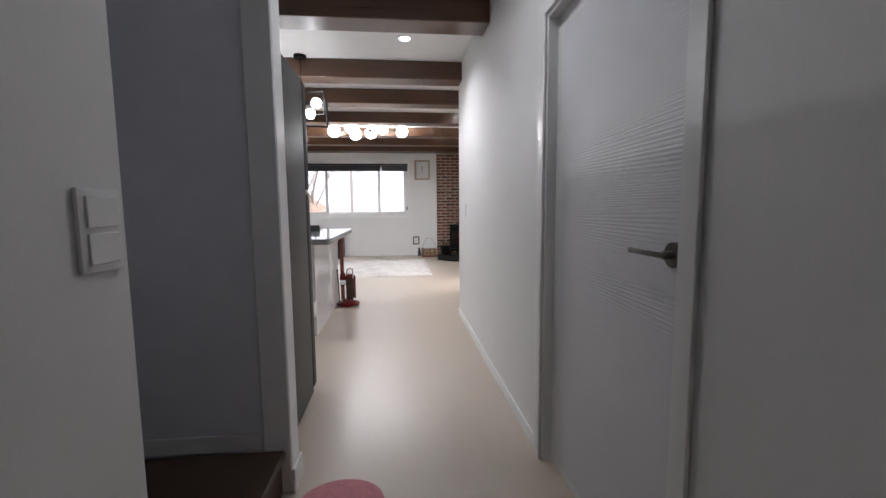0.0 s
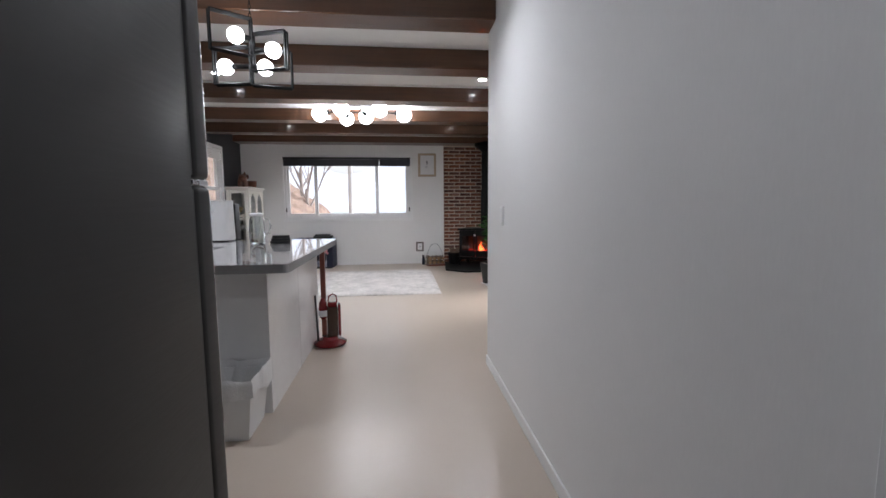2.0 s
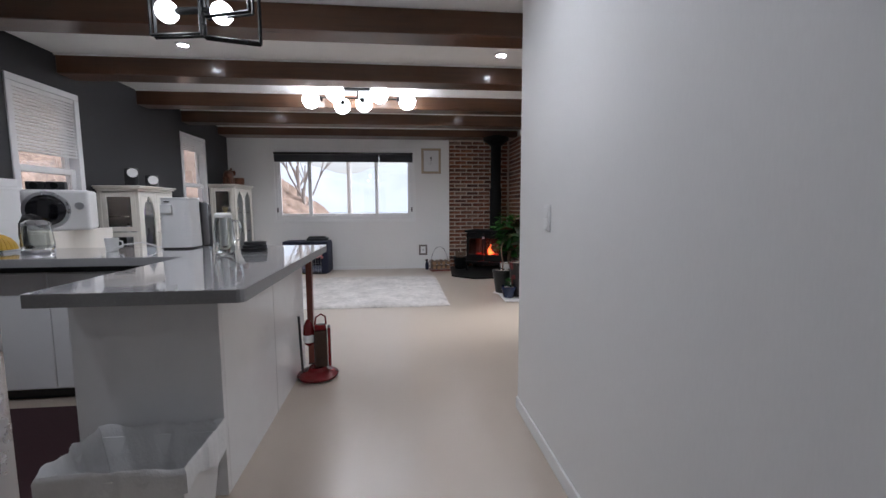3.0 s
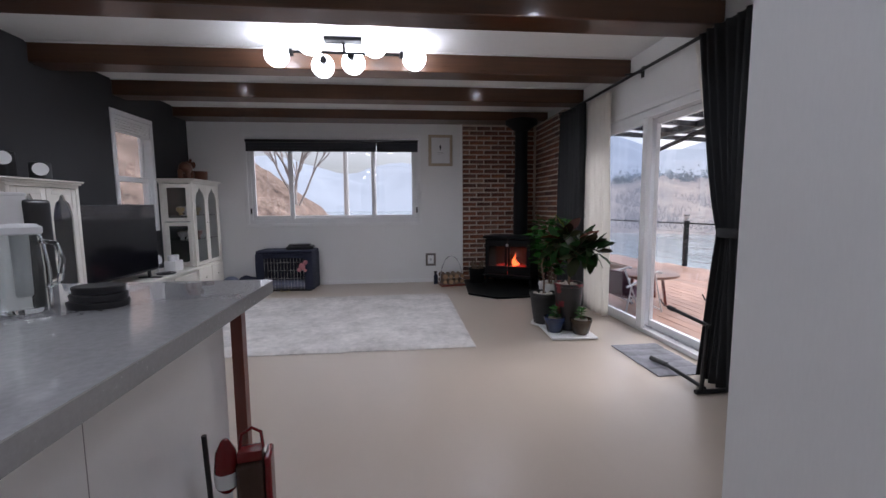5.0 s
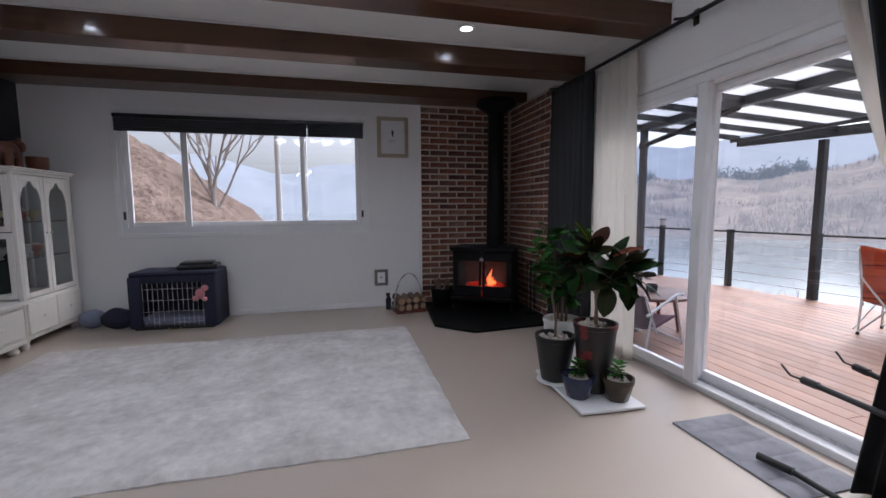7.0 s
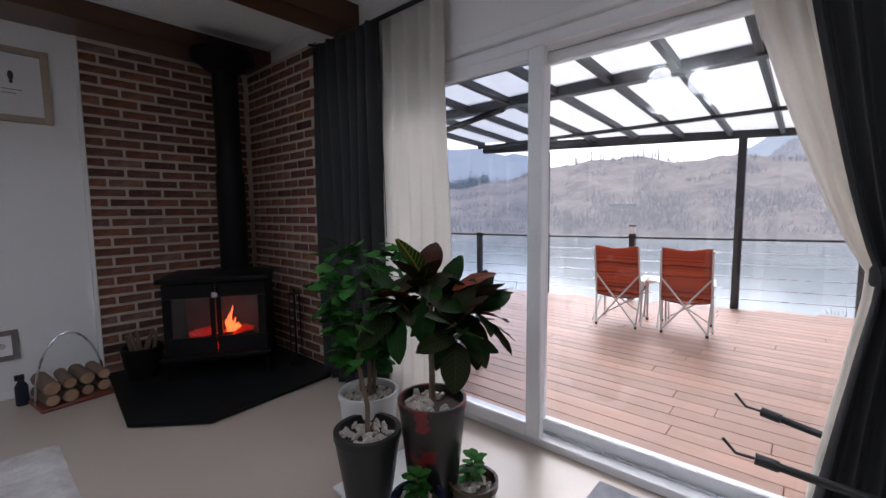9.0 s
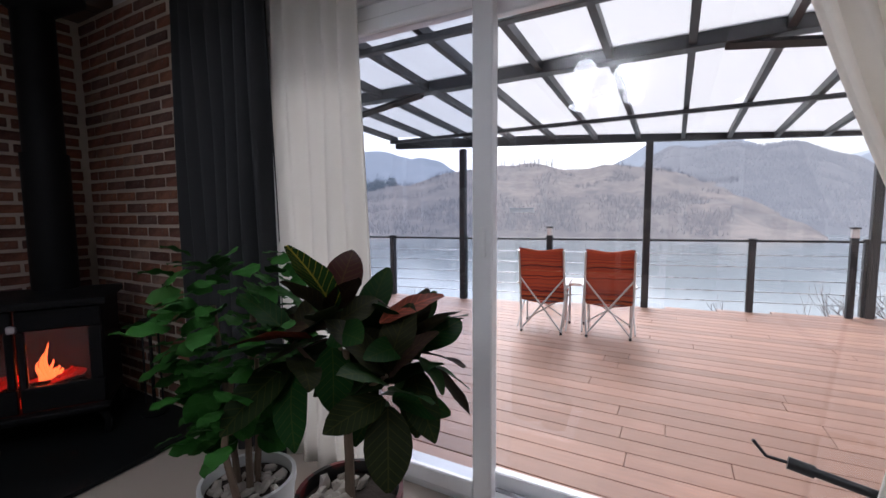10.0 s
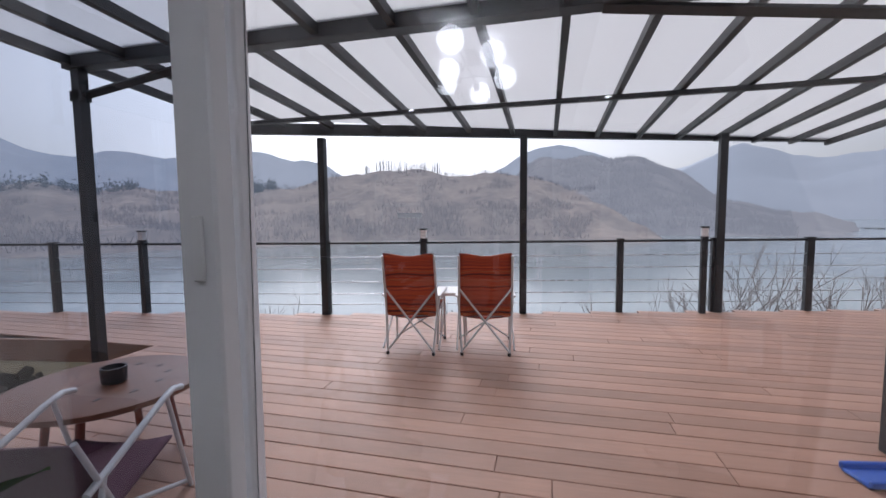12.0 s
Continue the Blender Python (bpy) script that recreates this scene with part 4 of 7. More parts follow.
# raised black chips imitate the shade inside the table's holes
for k in range(7):
    a = k * 0.55 - 2.4
    part("hole", box(N(), (0.27 * math.cos(a) - 0.018, 0.27 * math.sin(a) - 0.009, 0.4102), (0.27 * math.cos(a) + 0.018, 0.27 * math.sin(a) + 0.009, 0.412)), M_BLACK, lt)
bm = lathe(N(), [(0.05, 0.0), (0.058, 0.005), (0.062, 0.085), (0.052, 0.085), (0.048, 0.02), (0.0, 0.02)], seg=24)
solo("ashtray", bm, paint("dark_metal_cup", (0.04, 0.04, 0.045), 0.4, 0.6), "dark metal cup on the round table", "cup", (3.5, 8.32, DZ + 0.411))



def arm_chair(place, turn):
    c = thing("camp_chair", "low plum canvas camp chair with white tube arms", "chair", place, turn)
    w = 0.25
    thick(part("seat", sheet(N(), lambda u, v: (-0.22 + 0.46 * v, -w + 2 * w * u, 0.26 + 0.09 * v - 0.03 * math.sin(math.pi * u)), 8, 8), M_PURPLE, c), 0.012)
    thick(part("backrest", sheet(N(), lambda u, v: (-0.22 - 0.2 * v, -w + 2 * w * u, 0.26 + 0.4 * v), 8, 8), M_PURPLE, c), 0.012)
    for s in (-1, 1):
        yy = s * (w + 0.03)
        part("armrest", tube(N(), [(-0.40, yy, 0.44), (-0.2, yy, 0.5), (0.12, yy, 0.6), (0.22, yy, 0.62), (0.30, yy, 0.6)], 0.016, 10), M_ALU, c)
        part("front_leg", rod(N(), (0.34, yy, 0.0), (0.16, yy, 0.6), 0.012), M_ALU, c)
        part("rear_leg", rod(N(), (-0.42, yy, 0.0), (-0.3, yy, 0.47), 0.012), M_ALU, c)
        part("cross_tube", rod(N(), (-0.3, yy * 0.9, 0.3), (0.36, yy * 0.95, 0.02), 0.012), M_ALU, c)
        part("back_tube", rod(N(), (-0.2, yy, 0.2), (-0.44, yy, 0.68), 0.012), M_ALU, c)
    return c


plum = arm_chair((3.03, 7.86, DZ), 18)
plum.scale = (0.84, 0.84, 0.84)
bm = box(N(), (-0.17, -0.08, 0), (0.17, 0.08, 0.02), 0.008)
bl = thing("plastic_sled", "flat bright blue plastic tray on the deck", "tray", (4.16, 4.44, DZ), 100)
part("floor_panel", bm, M_BLUE, bl)
for s in (-1, 1):
    part("rim", box(N(), (-0.17, s * 0.08 - 0.012, 0.01), (0.17, s * 0.08 + 0.012, 0.045), 0.006), M_BLUE, bl)

# ---- lights ----
# the added hallway fill gets the same fitting as the real ones
for dx, dy in DOWNLIGHTS:
    d = thing("downlight", "small round recessed white downlight, lit", "downlight", (dx, dy, CEIL), group="recessed downlights")
    part("ring", lathe(N(), [(0.062, -0.012), (0.066, -0.008), (0.066, -0.0005), (0.045, -0.0005), (0.045, -0.01)], seg=28), M_WHITEP, d)
    part("diffuser", lathe(N(), [(0.0445, -0.012), (0.0445, -0.002)], seg=24), M_LED, d)

GLOBES = [(0.222, 6.771, 2.60), (-0.972, 6.734, 2.588), (-0.626, 7.002, 2.585), (-0.337, 6.919, 2.595), (-0.636, 6.448, 2.60), (-0.119, 6.497, 2.61)]
ch = thing("globe_chandelier", "six lit opal globes on thin black ceiling arms", "chandelier", (-0.40, 6.71, CEIL))
part("ceiling_plate", box(N(), (-0.16, -0.05, -0.03), (0.16, 0.05, -0.0005), 0.006), M_BLACKM, ch)
part("main_arm", rod(N(), (-0.42, 0.03, -0.11), (0.50, 0.05, -0.11), 0.011), M_BLACKM, ch)
part("stem", rod(N(), (0, 0.04, -0.11), (0, 0.03, -0.02), 0.012), M_BLACKM, ch)
for gx, gy, gz in GLOBES:
    x, y, z = gx + 0.40, gy - 6.71, gz - CEIL
    near = Vector((max(-0.42, min(0.50, x * 0.8)), 0.04, -0.11))
    d = (Vector((x, y, z)) - near).normalized()
    arm = part("arm", tube(N(), [near, (near + Vector((x, y, z))) / 2, Vector((x, y, z)) - d * 0.10], 0.008), M_BLACKM, ch)
    part("socket", rod(N(), Vector((x, y, z)) - d * 0.135, Vector((x, y, z)) - d * 0.092, 0.032), M_BLACKM, arm)
    part("globe", ball(N(), (x, y, z), 0.105, 28), M_GLOBE, ch, "lit opal glass globe")

pd = thing("pendant_lamp", "black pendant with square frames round lit bulbs", "pendant lamp", (-0.80, 3.38, CEIL))
part("ceiling_rose", lathe(N(), [(0.055, -0.03), (0.06, -0.02), (0.06, -0.0005)], seg=24), M_BLACKM, pd)
bm = N()
for k in range(9):
    tube(bm, [(0.008 * math.cos(a) if k % 2 else 0, 0 if k % 2 else 0.008 * math.cos(a), -0.045 - k * 0.028 + 0.018 * math.sin(a)) for a in [j * math.tau / 8 for j in range(9)]], 0.0025, 5)
part("chain", bm, M_BLACKM, pd)
part("axis", rod(N(), (0, 0, -0.62), (0, 0, -0.27), 0.011), M_BLACKM, pd)
for k, (bx, by, bz, half) in enumerate(((-0.075, -0.05, 2.347, 0.115), (0.15, -0.05, 2.262, 0.115), (-0.175, 0.03, 2.176, 0.115), (0.075, 0.02, 2.174, 0.115))):
    z = bz - CEIL
    a = math.atan2(by, bx)
    ux, uy = math.cos(a), math.sin(a)
    rr = math.hypot(bx, by)
    fr = N()
    for p, q in (((0.0, -half), (2.1 * half, -half)), ((0.0, half), (2.1 * half, half)), ((0.0, -half), (0.0, half)), ((2.1 * half, -half), (2.1 * half, half))):
        s = Vector((ux * p[0], uy * p[0], z + p[1]))
        e = Vector((ux * q[0], uy * q[0], z + q[1]))
        rod(fr, s, e, 0.009, None, 4)
        rod(fr, s + Vector((-uy, ux, 0)) * 0.03, e + Vector((-uy, ux, 0)) * 0.03, 0.007, None, 4)
    part("square_frame", fr, M_BLACKM, pd)
    part("lamp_holder", rod(N(), (0, 0, z), (ux * max(0.03, rr - 0.045), uy * max(0.03, rr - 0.045), z), 0.016), M_BLACKM, pd)
    part("bulb", ball(N(), (bx, by, z), 0.05, 20), M_GLOBE, pd, "lit white bulb")

# ---- kitchen ----
fr = thing("refrigerator", "tall dark stainless two-door refrigerator, closed", "refrigerator", (-0.44, 0.92, 0))
part("body", box(N(), (-0.80, 0, 0.03), (0, 0.775, 2.02), 0.012, 2), M_STEEL, fr)
part("plinth", box(N(), (-0.78, 0.02, 0), (-0.03, 0.76, 0.03)), M_BLACK, fr)
for z0, z1 in ((0.05, 1.33), (1.35, 2.02)):
    dr = part("door", box(N(), (-0.80, 0.79, z0), (0, 0.885, z1), 0.02, 3), M_STEEL, fr)
    part("gasket", box(N(), (-0.79, 0.776, z0 + 0.01), (-0.006, 0.789, z1 - 0.01)), M_BLACK, dr)
    part("handle", box(N(), (-0.05, 0.886, z0 + 0.5 if z0 < 1 else z0 + 0.02), (-0.02, 0.93, z1 - 0.02 if z0 < 1 else z0 + 0.45), 0.008, 2), M_STEEL_L, dr, "bright steel handle")
part("hinge", box(N(), (-0.09, 0.79, 1.3315), (-0.004, 0.88, 1.3485), 0.003), M_STEEL_L, fr)

# peninsula with a grey quartz top
pen = thing("kitchen_peninsula", "glossy white kitchen peninsula base", "kitchen cabinet")
part("end_panel", box(N(), (-1.25, 3.03, 0.0), (-0.668, 3.06, 0.903), 0.002), M_CABW, pen)
part("side_panel", box(N(), (-0.695, 3.0605, 0.0), (-0.668, 4.56, 0.903), 0.002), M_CABW, pen)
part("carcass", box(N(), (-1.15, 3.0605, 0.08), (-0.6955, 4.04, 0.903)), M_CABW, pen)
part("plinth", box(N(), (-1.10, 3.0605, 0.0), (-0.73, 4.04, 0.079)), M_BLACK, pen)
for k in range(2):
    d = part("cabinet_door", box(N(), (-1.17, 3.07 + 0.48 * k, 0.09), (-1.151, 3.54 + 0.48 * k, 0.87), 0.003), M_CABW, pen)
    part("handle", box(N(), (-1.185, 3.17 + 0.48 * k, 0.83), (-1.1705, 3.42 + 0.48 * k, 0.845), 0.003), M_STEEL_L, d)
part("panel_joint", box(N(), (-0.6695, 3.79, 0.0), (-0.6675, 3.793, 0.9)), M_TOPEDGE, pen)
bk = thing("kitchen_cabinet", "white base cabinets under the back worktop", "kitchen cabinet")
part("carcass", box(N(), (LEFT + 0.002, 4.12, 0.08), (-1.13, 4.68, 0.85)), M_CABW, bk)
# solid black strip in place of the shade under the worktop
part("recess", box(N(), (LEFT + 0.002, 4.13, 0.851), (-1.13, 4.70, 0.903)), M_BLACK, bk, "black strip drawn as the shadow gap under the top")
part("plinth", box(N(), (LEFT + 0.002, 4.17, 0.0), (-1.13, 4.70, 0.079)), M_BLACK, bk)
for k in range(4):
    x = LEFT + 0.01 + 0.5 * k
    part("cabinet_door", box(N(), (x, 4.101, 0.09), (x + 0.494, 4.119, 0.845), 0.003), M_CABW, bk)


def worktop(bm, z0, z1):
    ring = [(LEFT + 0.003, 3.98), (-1.25, 3.98), (-1.25, 2.83), (-0.516, 2.83), (-0.503, 2.834), (-0.494, 2.843), (-0.49, 2.856), (-0.49, 4.65), (-0.494, 4.666), (-0.503, 4.676), (-0.516, 4.68), (LEFT + 0.003, 4.74)]
    return prism(bm, ring, z0, z1)


wt = thing("worktop", "polished grey quartz worktop with thick edge", "worktop")
part("edge_band", worktop(N(), 0.9035, 0.951), M_TOPEDGE, wt, "matt grey quartz edge", False)
part("top_surface", worktop(N(), 0.9512, 0.955), M_TOP, wt, "polished quartz top", False)
lg = part("leg", prism(N(), [(-0.645, 4.575), (-0.6, 4.575), (-0.6, 4.62), (-0.645, 4.62)], 0.012, 0.903), M_WOODLEG, wt, "reddish mahogany leg", False)
part("foot", box(N(), (-0.649, 4.571, 0), (-0.596, 4.624, 0.012), 0.003), M_BLACK, lg)

CT = 0.9552
rc = thing("rice_dispenser", "white rounded kitchen appliance with a panel", "appliance", (-1.55, 4.60, CT), 2)
bm = N()
prism(bm, [(0.112 * math.copysign(abs(math.cos(a)) ** 0.35, math.cos(a)), 0.12 * math.copysign(abs(math.sin(a)) ** 0.35, math.sin(a))) for a in [k * math.tau / 32 for k in range(32)]], 0.012, 0.365)
for v in bm.verts:
    if v.co.z > 0.3:
        v.co.x *= 0.93
        v.co.y *= 0.9
part("body", bm, M_WHITEP, rc)
part("rear_shell", box(N(), (-0.108, 0.06, 0.004), (0.118, 0.20, 0.352), 0.02, 3), M_BLACK, rc, "dark rear housing")
part("base_ring", prism(N(), [(0.104 * math.copysign(abs(math.cos(a)) ** 0.35, math.cos(a)), 0.11 * math.copysign(abs(math.sin(a)) ** 0.35, math.sin(a))) for a in [k * math.tau / 32 for k in range(32)]], 0.0, 0.012), M_BLACK, rc)
part("lid", box(N(), (-0.098, -0.10, 0.3655), (0.098, 0.10, 0.38), 0.007, 2), M_WHITEP, rc)
part("control_panel", box(N(), (-0.085, -0.135, 0.265), (-0.01, -0.108, 0.33), 0.006, 2), M_WHITEP, rc)
part("display", box(N(), (-0.065, -0.118, 0.345), (-0.03, -0.1005, 0.352)), M_BLACK, rc)

jg = thing("glass_jug", "clear glass water jug with a white lid", "jug", (-1.09, 4.20, CT))
part("body", lathe(N(), [(0.0, 0.0), (0.055, 0.0), (0.062, 0.01), (0.066, 0.12), (0.058, 0.2), (0.05, 0.235), (0.047, 0.235), (0.055, 0.2), (0.062, 0.12), (0.058, 0.015), (0.0, 0.012)], seg=32), M_GLASSF, jg)
part("lid", lathe(N(), [(0.05, 0.236), (0.054, 0.24), (0.054, 0.258), (0.04, 0.268), (0.015, 0.27)], seg=28), M_WHITEP, jg)
part("inner_sleeve", lathe(N(), [(0.016, 0.05), (0.02, 0.055), (0.022, 0.2355)], seg=16), M_WHITEP, jg, "white infuser sleeve")
part("handle", tube(N(), [(0.058, 0.0, 0.215), (0.1, 0, 0.21), (0.115, 0, 0.16), (0.1, 0, 0.09), (0.066, 0, 0.075)], 0.008), M_GLASSF, jg)
bk_ = thing("coiled_strap", "coiled black strap on the grey worktop", "strap", (-0.91, 4.24, CT))
for k in range(3):
    part("coil", lathe(N(), [(0.055, 0.0), (0.078 - 0.006 * k, 0.002), (0.08 - 0.006 * k, 0.02), (0.076 - 0.006 * k, 0.023), (0.05, 0.023)], (0.004 * k, -0.003 * k, 0.0235 * k), 28, 1.1, 0.85), M_BLACK, bk_)

kt = thing("glass_kettle", "glass kettle with black handle and steel lid", "kettle", (-2.36, 4.34, CT), -25)
part("base", lathe(N(), [(0.085, 0), (0.09, 0.01), (0.085, 0.025)], seg=28), M_STEEL_L, kt)
part("body", lathe(N(), [(0.0, 0.026), (0.085, 0.026), (0.09, 0.06), (0.075, 0.19), (0.071, 0.19), (0.086, 0.06), (0.08, 0.034), (0.0, 0.034)], seg=32), M_GLASSF, kt)
part("lid", lathe(N(), [(0.076, 0.191), (0.078, 0.205), (0.05, 0.225), (0.014, 0.228), (0.014, 0.245)], seg=28), M_STEEL_L, kt)
part("handle", tube(N(), [(0.03, 0, 0.236), (-0.04, 0, 0.25), (-0.11, 0, 0.245), (-0.155, 0, 0.2), (-0.165, 0, 0.12), (-0.145, 0, 0.045), (-0.09, 0, 0.03)], 0.02), M_BLACK, kt, "black handle")
bn = thing("banana_bunch", "ripe yellow bananas on the worktop", "bananas", (-2.66, 4.40, CT))
M_BANANA = paint("banana_skin", (0.62, 0.38, 0.04), 0.5, var=0.2, scale=15)
for k in range(5):
    a = -0.5 + 0.25 * k
    part("banana", tube(N(), [(0.10 * math.cos(t) * math.cos(a) - 0.02, 0.10 * math.cos(t) * math.sin(a), 0.022 + 0.10 * math.sin(t)) for t in (0.0, 0.35, 0.75, 1.15, 1.5)], 0.019, 8, 0.5), M_BANANA, bn)
mg = thing("mug_stand", "white mug with a cable beside the kettle", "mug", (-1.93, 4.40, CT))
part("cup", lathe(N(), [(0.03, 0.0), (0.036, 0.004), (0.042, 0.095), (0.038, 0.095), (0.033, 0.01), (0, 0.01)], seg=24), M_WHITEP, mg)
part("handle", tube(N(), [(0.04, 0, 0.075), (0.07, 0, 0.07), (0.07, 0, 0.03), (0.038, 0, 0.022)], 0.006), M_WHITEP, mg)
solo("power_cable", tube(N(), [(-1.9, 4.32, CT + 0.006), (-1.82, 4.34, CT + 0.05), (-1.74, 4.42, CT + 0.06), (-1.68, 4.5, CT + 0.02), (-1.64, 4.58, CT + 0.008)], 0.005), M_WHITEP, "thin white cable lying on the worktop", "cable")
tb = thing("storage_box", "clear plastic storage box on the worktop", "box", (-2.82, 4.36, CT))
part("tub", box(N(), (-0.14, -0.1, 0), (0.14, 0.1, 0.12), 0.01, 2), M_GLASSF, tb)
part("lid", box(N(), (-0.145, -0.105, 0.1205), (0.145, 0.105, 0.135), 0.004), M_WHITEP, tb)

# rubbish bin with a bag
bn_ = thing("rubbish_bin", "white plastic bin lined with a thin bag", "bin", (-0.915, 2.855, 0))
bm = N()
ring = lambda sx, sy, z: [bm.verts.new((sx * x, sy * y, z)) for x, y in ((-1, -1), (1, -1), (1, 1), (-1, 1))]
r0, r1, r2, r3 = ring(0.205, 0.13, 0), ring(0.24, 0.16, 0.31), ring(0.233, 0.153, 0.31), ring(0.198, 0.123, 0.008)
for p, q in ((r0, r1), (r1, r2), (r2, r3)):
    for k in range(4):
        bm.faces.new((p[k], p[(k + 1) % 4], q[(k + 1) % 4], q[k]))
bm.faces.new(r0[::-1])
bm.faces.new(r3)
part("tub", bm, M_WHITEP, bn_, smooth=False)


def bag(u, v):
    a = u * math.tau
    c, s = math.cos(a), math.sin(a)
    k = 1 / max(abs(c), abs(s))
    w = 0.012 * math.sin(a * 9) + 0.008 * math.sin(a * 17 + 1)
    if v < 0.4:
        rr, z = 0.80 + 0.26 * v / 0.4, 0.14 + 0.23 * v / 0.4
    elif v < 0.6:
        rr, z = 1.06, 0.37 - 0.0 * v
        z += 0.012 * math.sin(math.pi * (v - 0.4) / 0.2)
        rr = 1.06 + 0.05 * (v - 0.4) / 0.2
    else:
        rr, z = 1.11 + 0.02 * math.sin(a * 5), 0.37 - (0.10 + 0.03 * math.sin(a * 3)) * (v - 0.6) / 0.4
    return (0.226 * rr * c * k + w * c * 0.4, 0.15 * rr * s * k + w * s * 0.4, z - 0.03 + w * 0.5)


part("bag", sheet(N(), bag, 72, 14), M_BAG, bn_, "crinkled white bin bag")
bm = N()
for k in range(9):
    ball(bm, (-0.08 + 0.04 * (k % 5), -0.05 + 0.05 * (k // 5), 0.13 + 0.02 * (k % 3)), 0.045, 8, (1, 0.8, 0.6))
part("waste", bm, M_BAG, bn_)
part("packet", box(N(), (0.0, -0.03, 0.18), (0.05, 0.0, 0.22), 0.004), M_RED, bn_, "small red packet")

# red water dispenser by the peninsula
rd = thing("pet_water_dispenser", "red plastic pet water dispenser with a dark bottle", "water dispenser", (-0.525, 4.31, 0), 10)
part("tray", lathe(N(), [(0.12, 0.0), (0.145, 0.012), (0.15, 0.03), (0.12, 0.05), (0.075, 0.06), (0.06, 0.085)], seg=32), M_RED, rd)
part("bottle", box(N(), (-0.02, -0.045, 0.085), (0.075, 0.045, 0.36), 0.015, 3), paint("smoky_bottle", (0.05, 0.025, 0.018), 0.12, var=0.3), rd)
part("bottle_guard", box(N(), (0.078, -0.05, 0.09), (0.10, 0.05, 0.38), 0.006), M_RED, rd)
part("neck", box(N(), (-0.015, -0.03, 0.36), (0.07, 0.03, 0.40), 0.008, 2), M_RED, rd)
part("carry_loop", tube(N(), [(-0.01, 0, 0.40), (0.0, 0, 0.455), (0.035, 0, 0.475), (0.065, 0, 0.455), (0.07, 0, 0.395)], 0.006), M_RED, rd)
part("cup", lathe(N(), [(0.02, 0.25), (0.036, 0.27), (0.04, 0.34), (0.034, 0.40), (0.014, 0.44), (0.008, 0.445)], (-0.055, 0, 0), 20), M_RED, rd)
part("label", lathe(N(), [(0.0385, 0.275), (0.0415, 0.30), (0.0412, 0.33)], (-0.055, 0, 0), 20), M_WHITEP, rd, "plain white label")
part("upright", rod(N(), (-0.105, 0, 0.03), (-0.12, 0, 0.47), 0.009), M_BLACK, rd)
solo("kitchen_mat", box(N(), (-2.6, 2.5, 0.0), (-1.25, 4.0, 0.012), 0.004), paint("maroon_mat", (0.035, 0.012, 0.016), 0.95, var=0.2, scale=30, bump=0.5), "dark maroon mat on the kitchen floor", "mat")
sl = thing("slipper", "pink fluffy slippers on the hallway floor", "slipper", (-0.12, 0.60, 0))
part("upper", lathe(N(), [(0.14, 0.0), (0.18, 0.01), (0.17, 0.05), (0.10, 0.075), (0.02, 0.08)], seg=28, sy=0.8), M_PINK, sl)

# ---- cream furniture along the dark wall ----


def glass_front(parent, side, a0, a1, z0, z1, at, arch):
    """A framed glass leaf; side x: the leaf stands across x at y=at; side y: across y at x=at. It looks towards -y or +x."""
    def bx(p0, p1, q0, q1, d0, d1):
        return ((p0, at + d0, q0), (p1, at + d1, q1)) if side == "x" else ((at + d0, p0, q0), (at + d1, p1, q1))
    o = -1 if side == "x" else 1
    w = 0.05
    lo, hi = sorted((0.0, o * 0.02))
    leaf = part("glazed_door", box(N(), *bx(a0, a0 + w, z0, z1, lo, hi), 0.003), M_CREAM, parent)
    for p in ((a1 - w, a1, z0, z1), (a0 + w, a1 - w, z0, z0 + w), (a0 + w, a1 - w, z1 - w, z1)):
        part("leaf_rail", box(N(), *bx(p[0], p[1], p[2], p[3], lo, hi), 0.003), M_CREAM, leaf)
    if arch:
        bm = N()
        mid, half = (a0 + a1) / 2, (a1 - a0) / 2 - w
        top = z1 - w
        pts = []
        for k in range(13):
            t = -1 + 2 * k / 12
            pts.append((mid + half * t, top - 0.16 * abs(t) ** 1.6 + 0.018 * math.cos(t * 9)))
        for (p, q), (p2, q2) in zip(pts, pts[1:]):
            v = []
            for d in (lo + 0.002, hi - 0.002):
                for aa, zz in ((p, q), (p2, q2), (p2, top + 0.001), (p, top + 0.001)):
                    v.append(bm.verts.new((aa, at + d, zz) if side == "x" else (at + d, aa, zz)))
            for f in ((0, 1, 2, 3), (7, 6, 5, 4), (0, 4, 5, 1), (1, 5, 6, 2), (2, 6, 7, 3), (3, 7, 4, 0)):
                bm.faces.new([v[i] for i in f])
        part("arched_valance", bm, M_CREAM, leaf, smooth=False)
    mlo, mhi = sorted((o * 0.006, o * 0.010))
    part("pane", box(N(), *bx(a0 + w, a1 - w, z0 + w, z1 - w, mlo, mhi)), M_GLASSF, leaf, smooth=False)
    return leaf


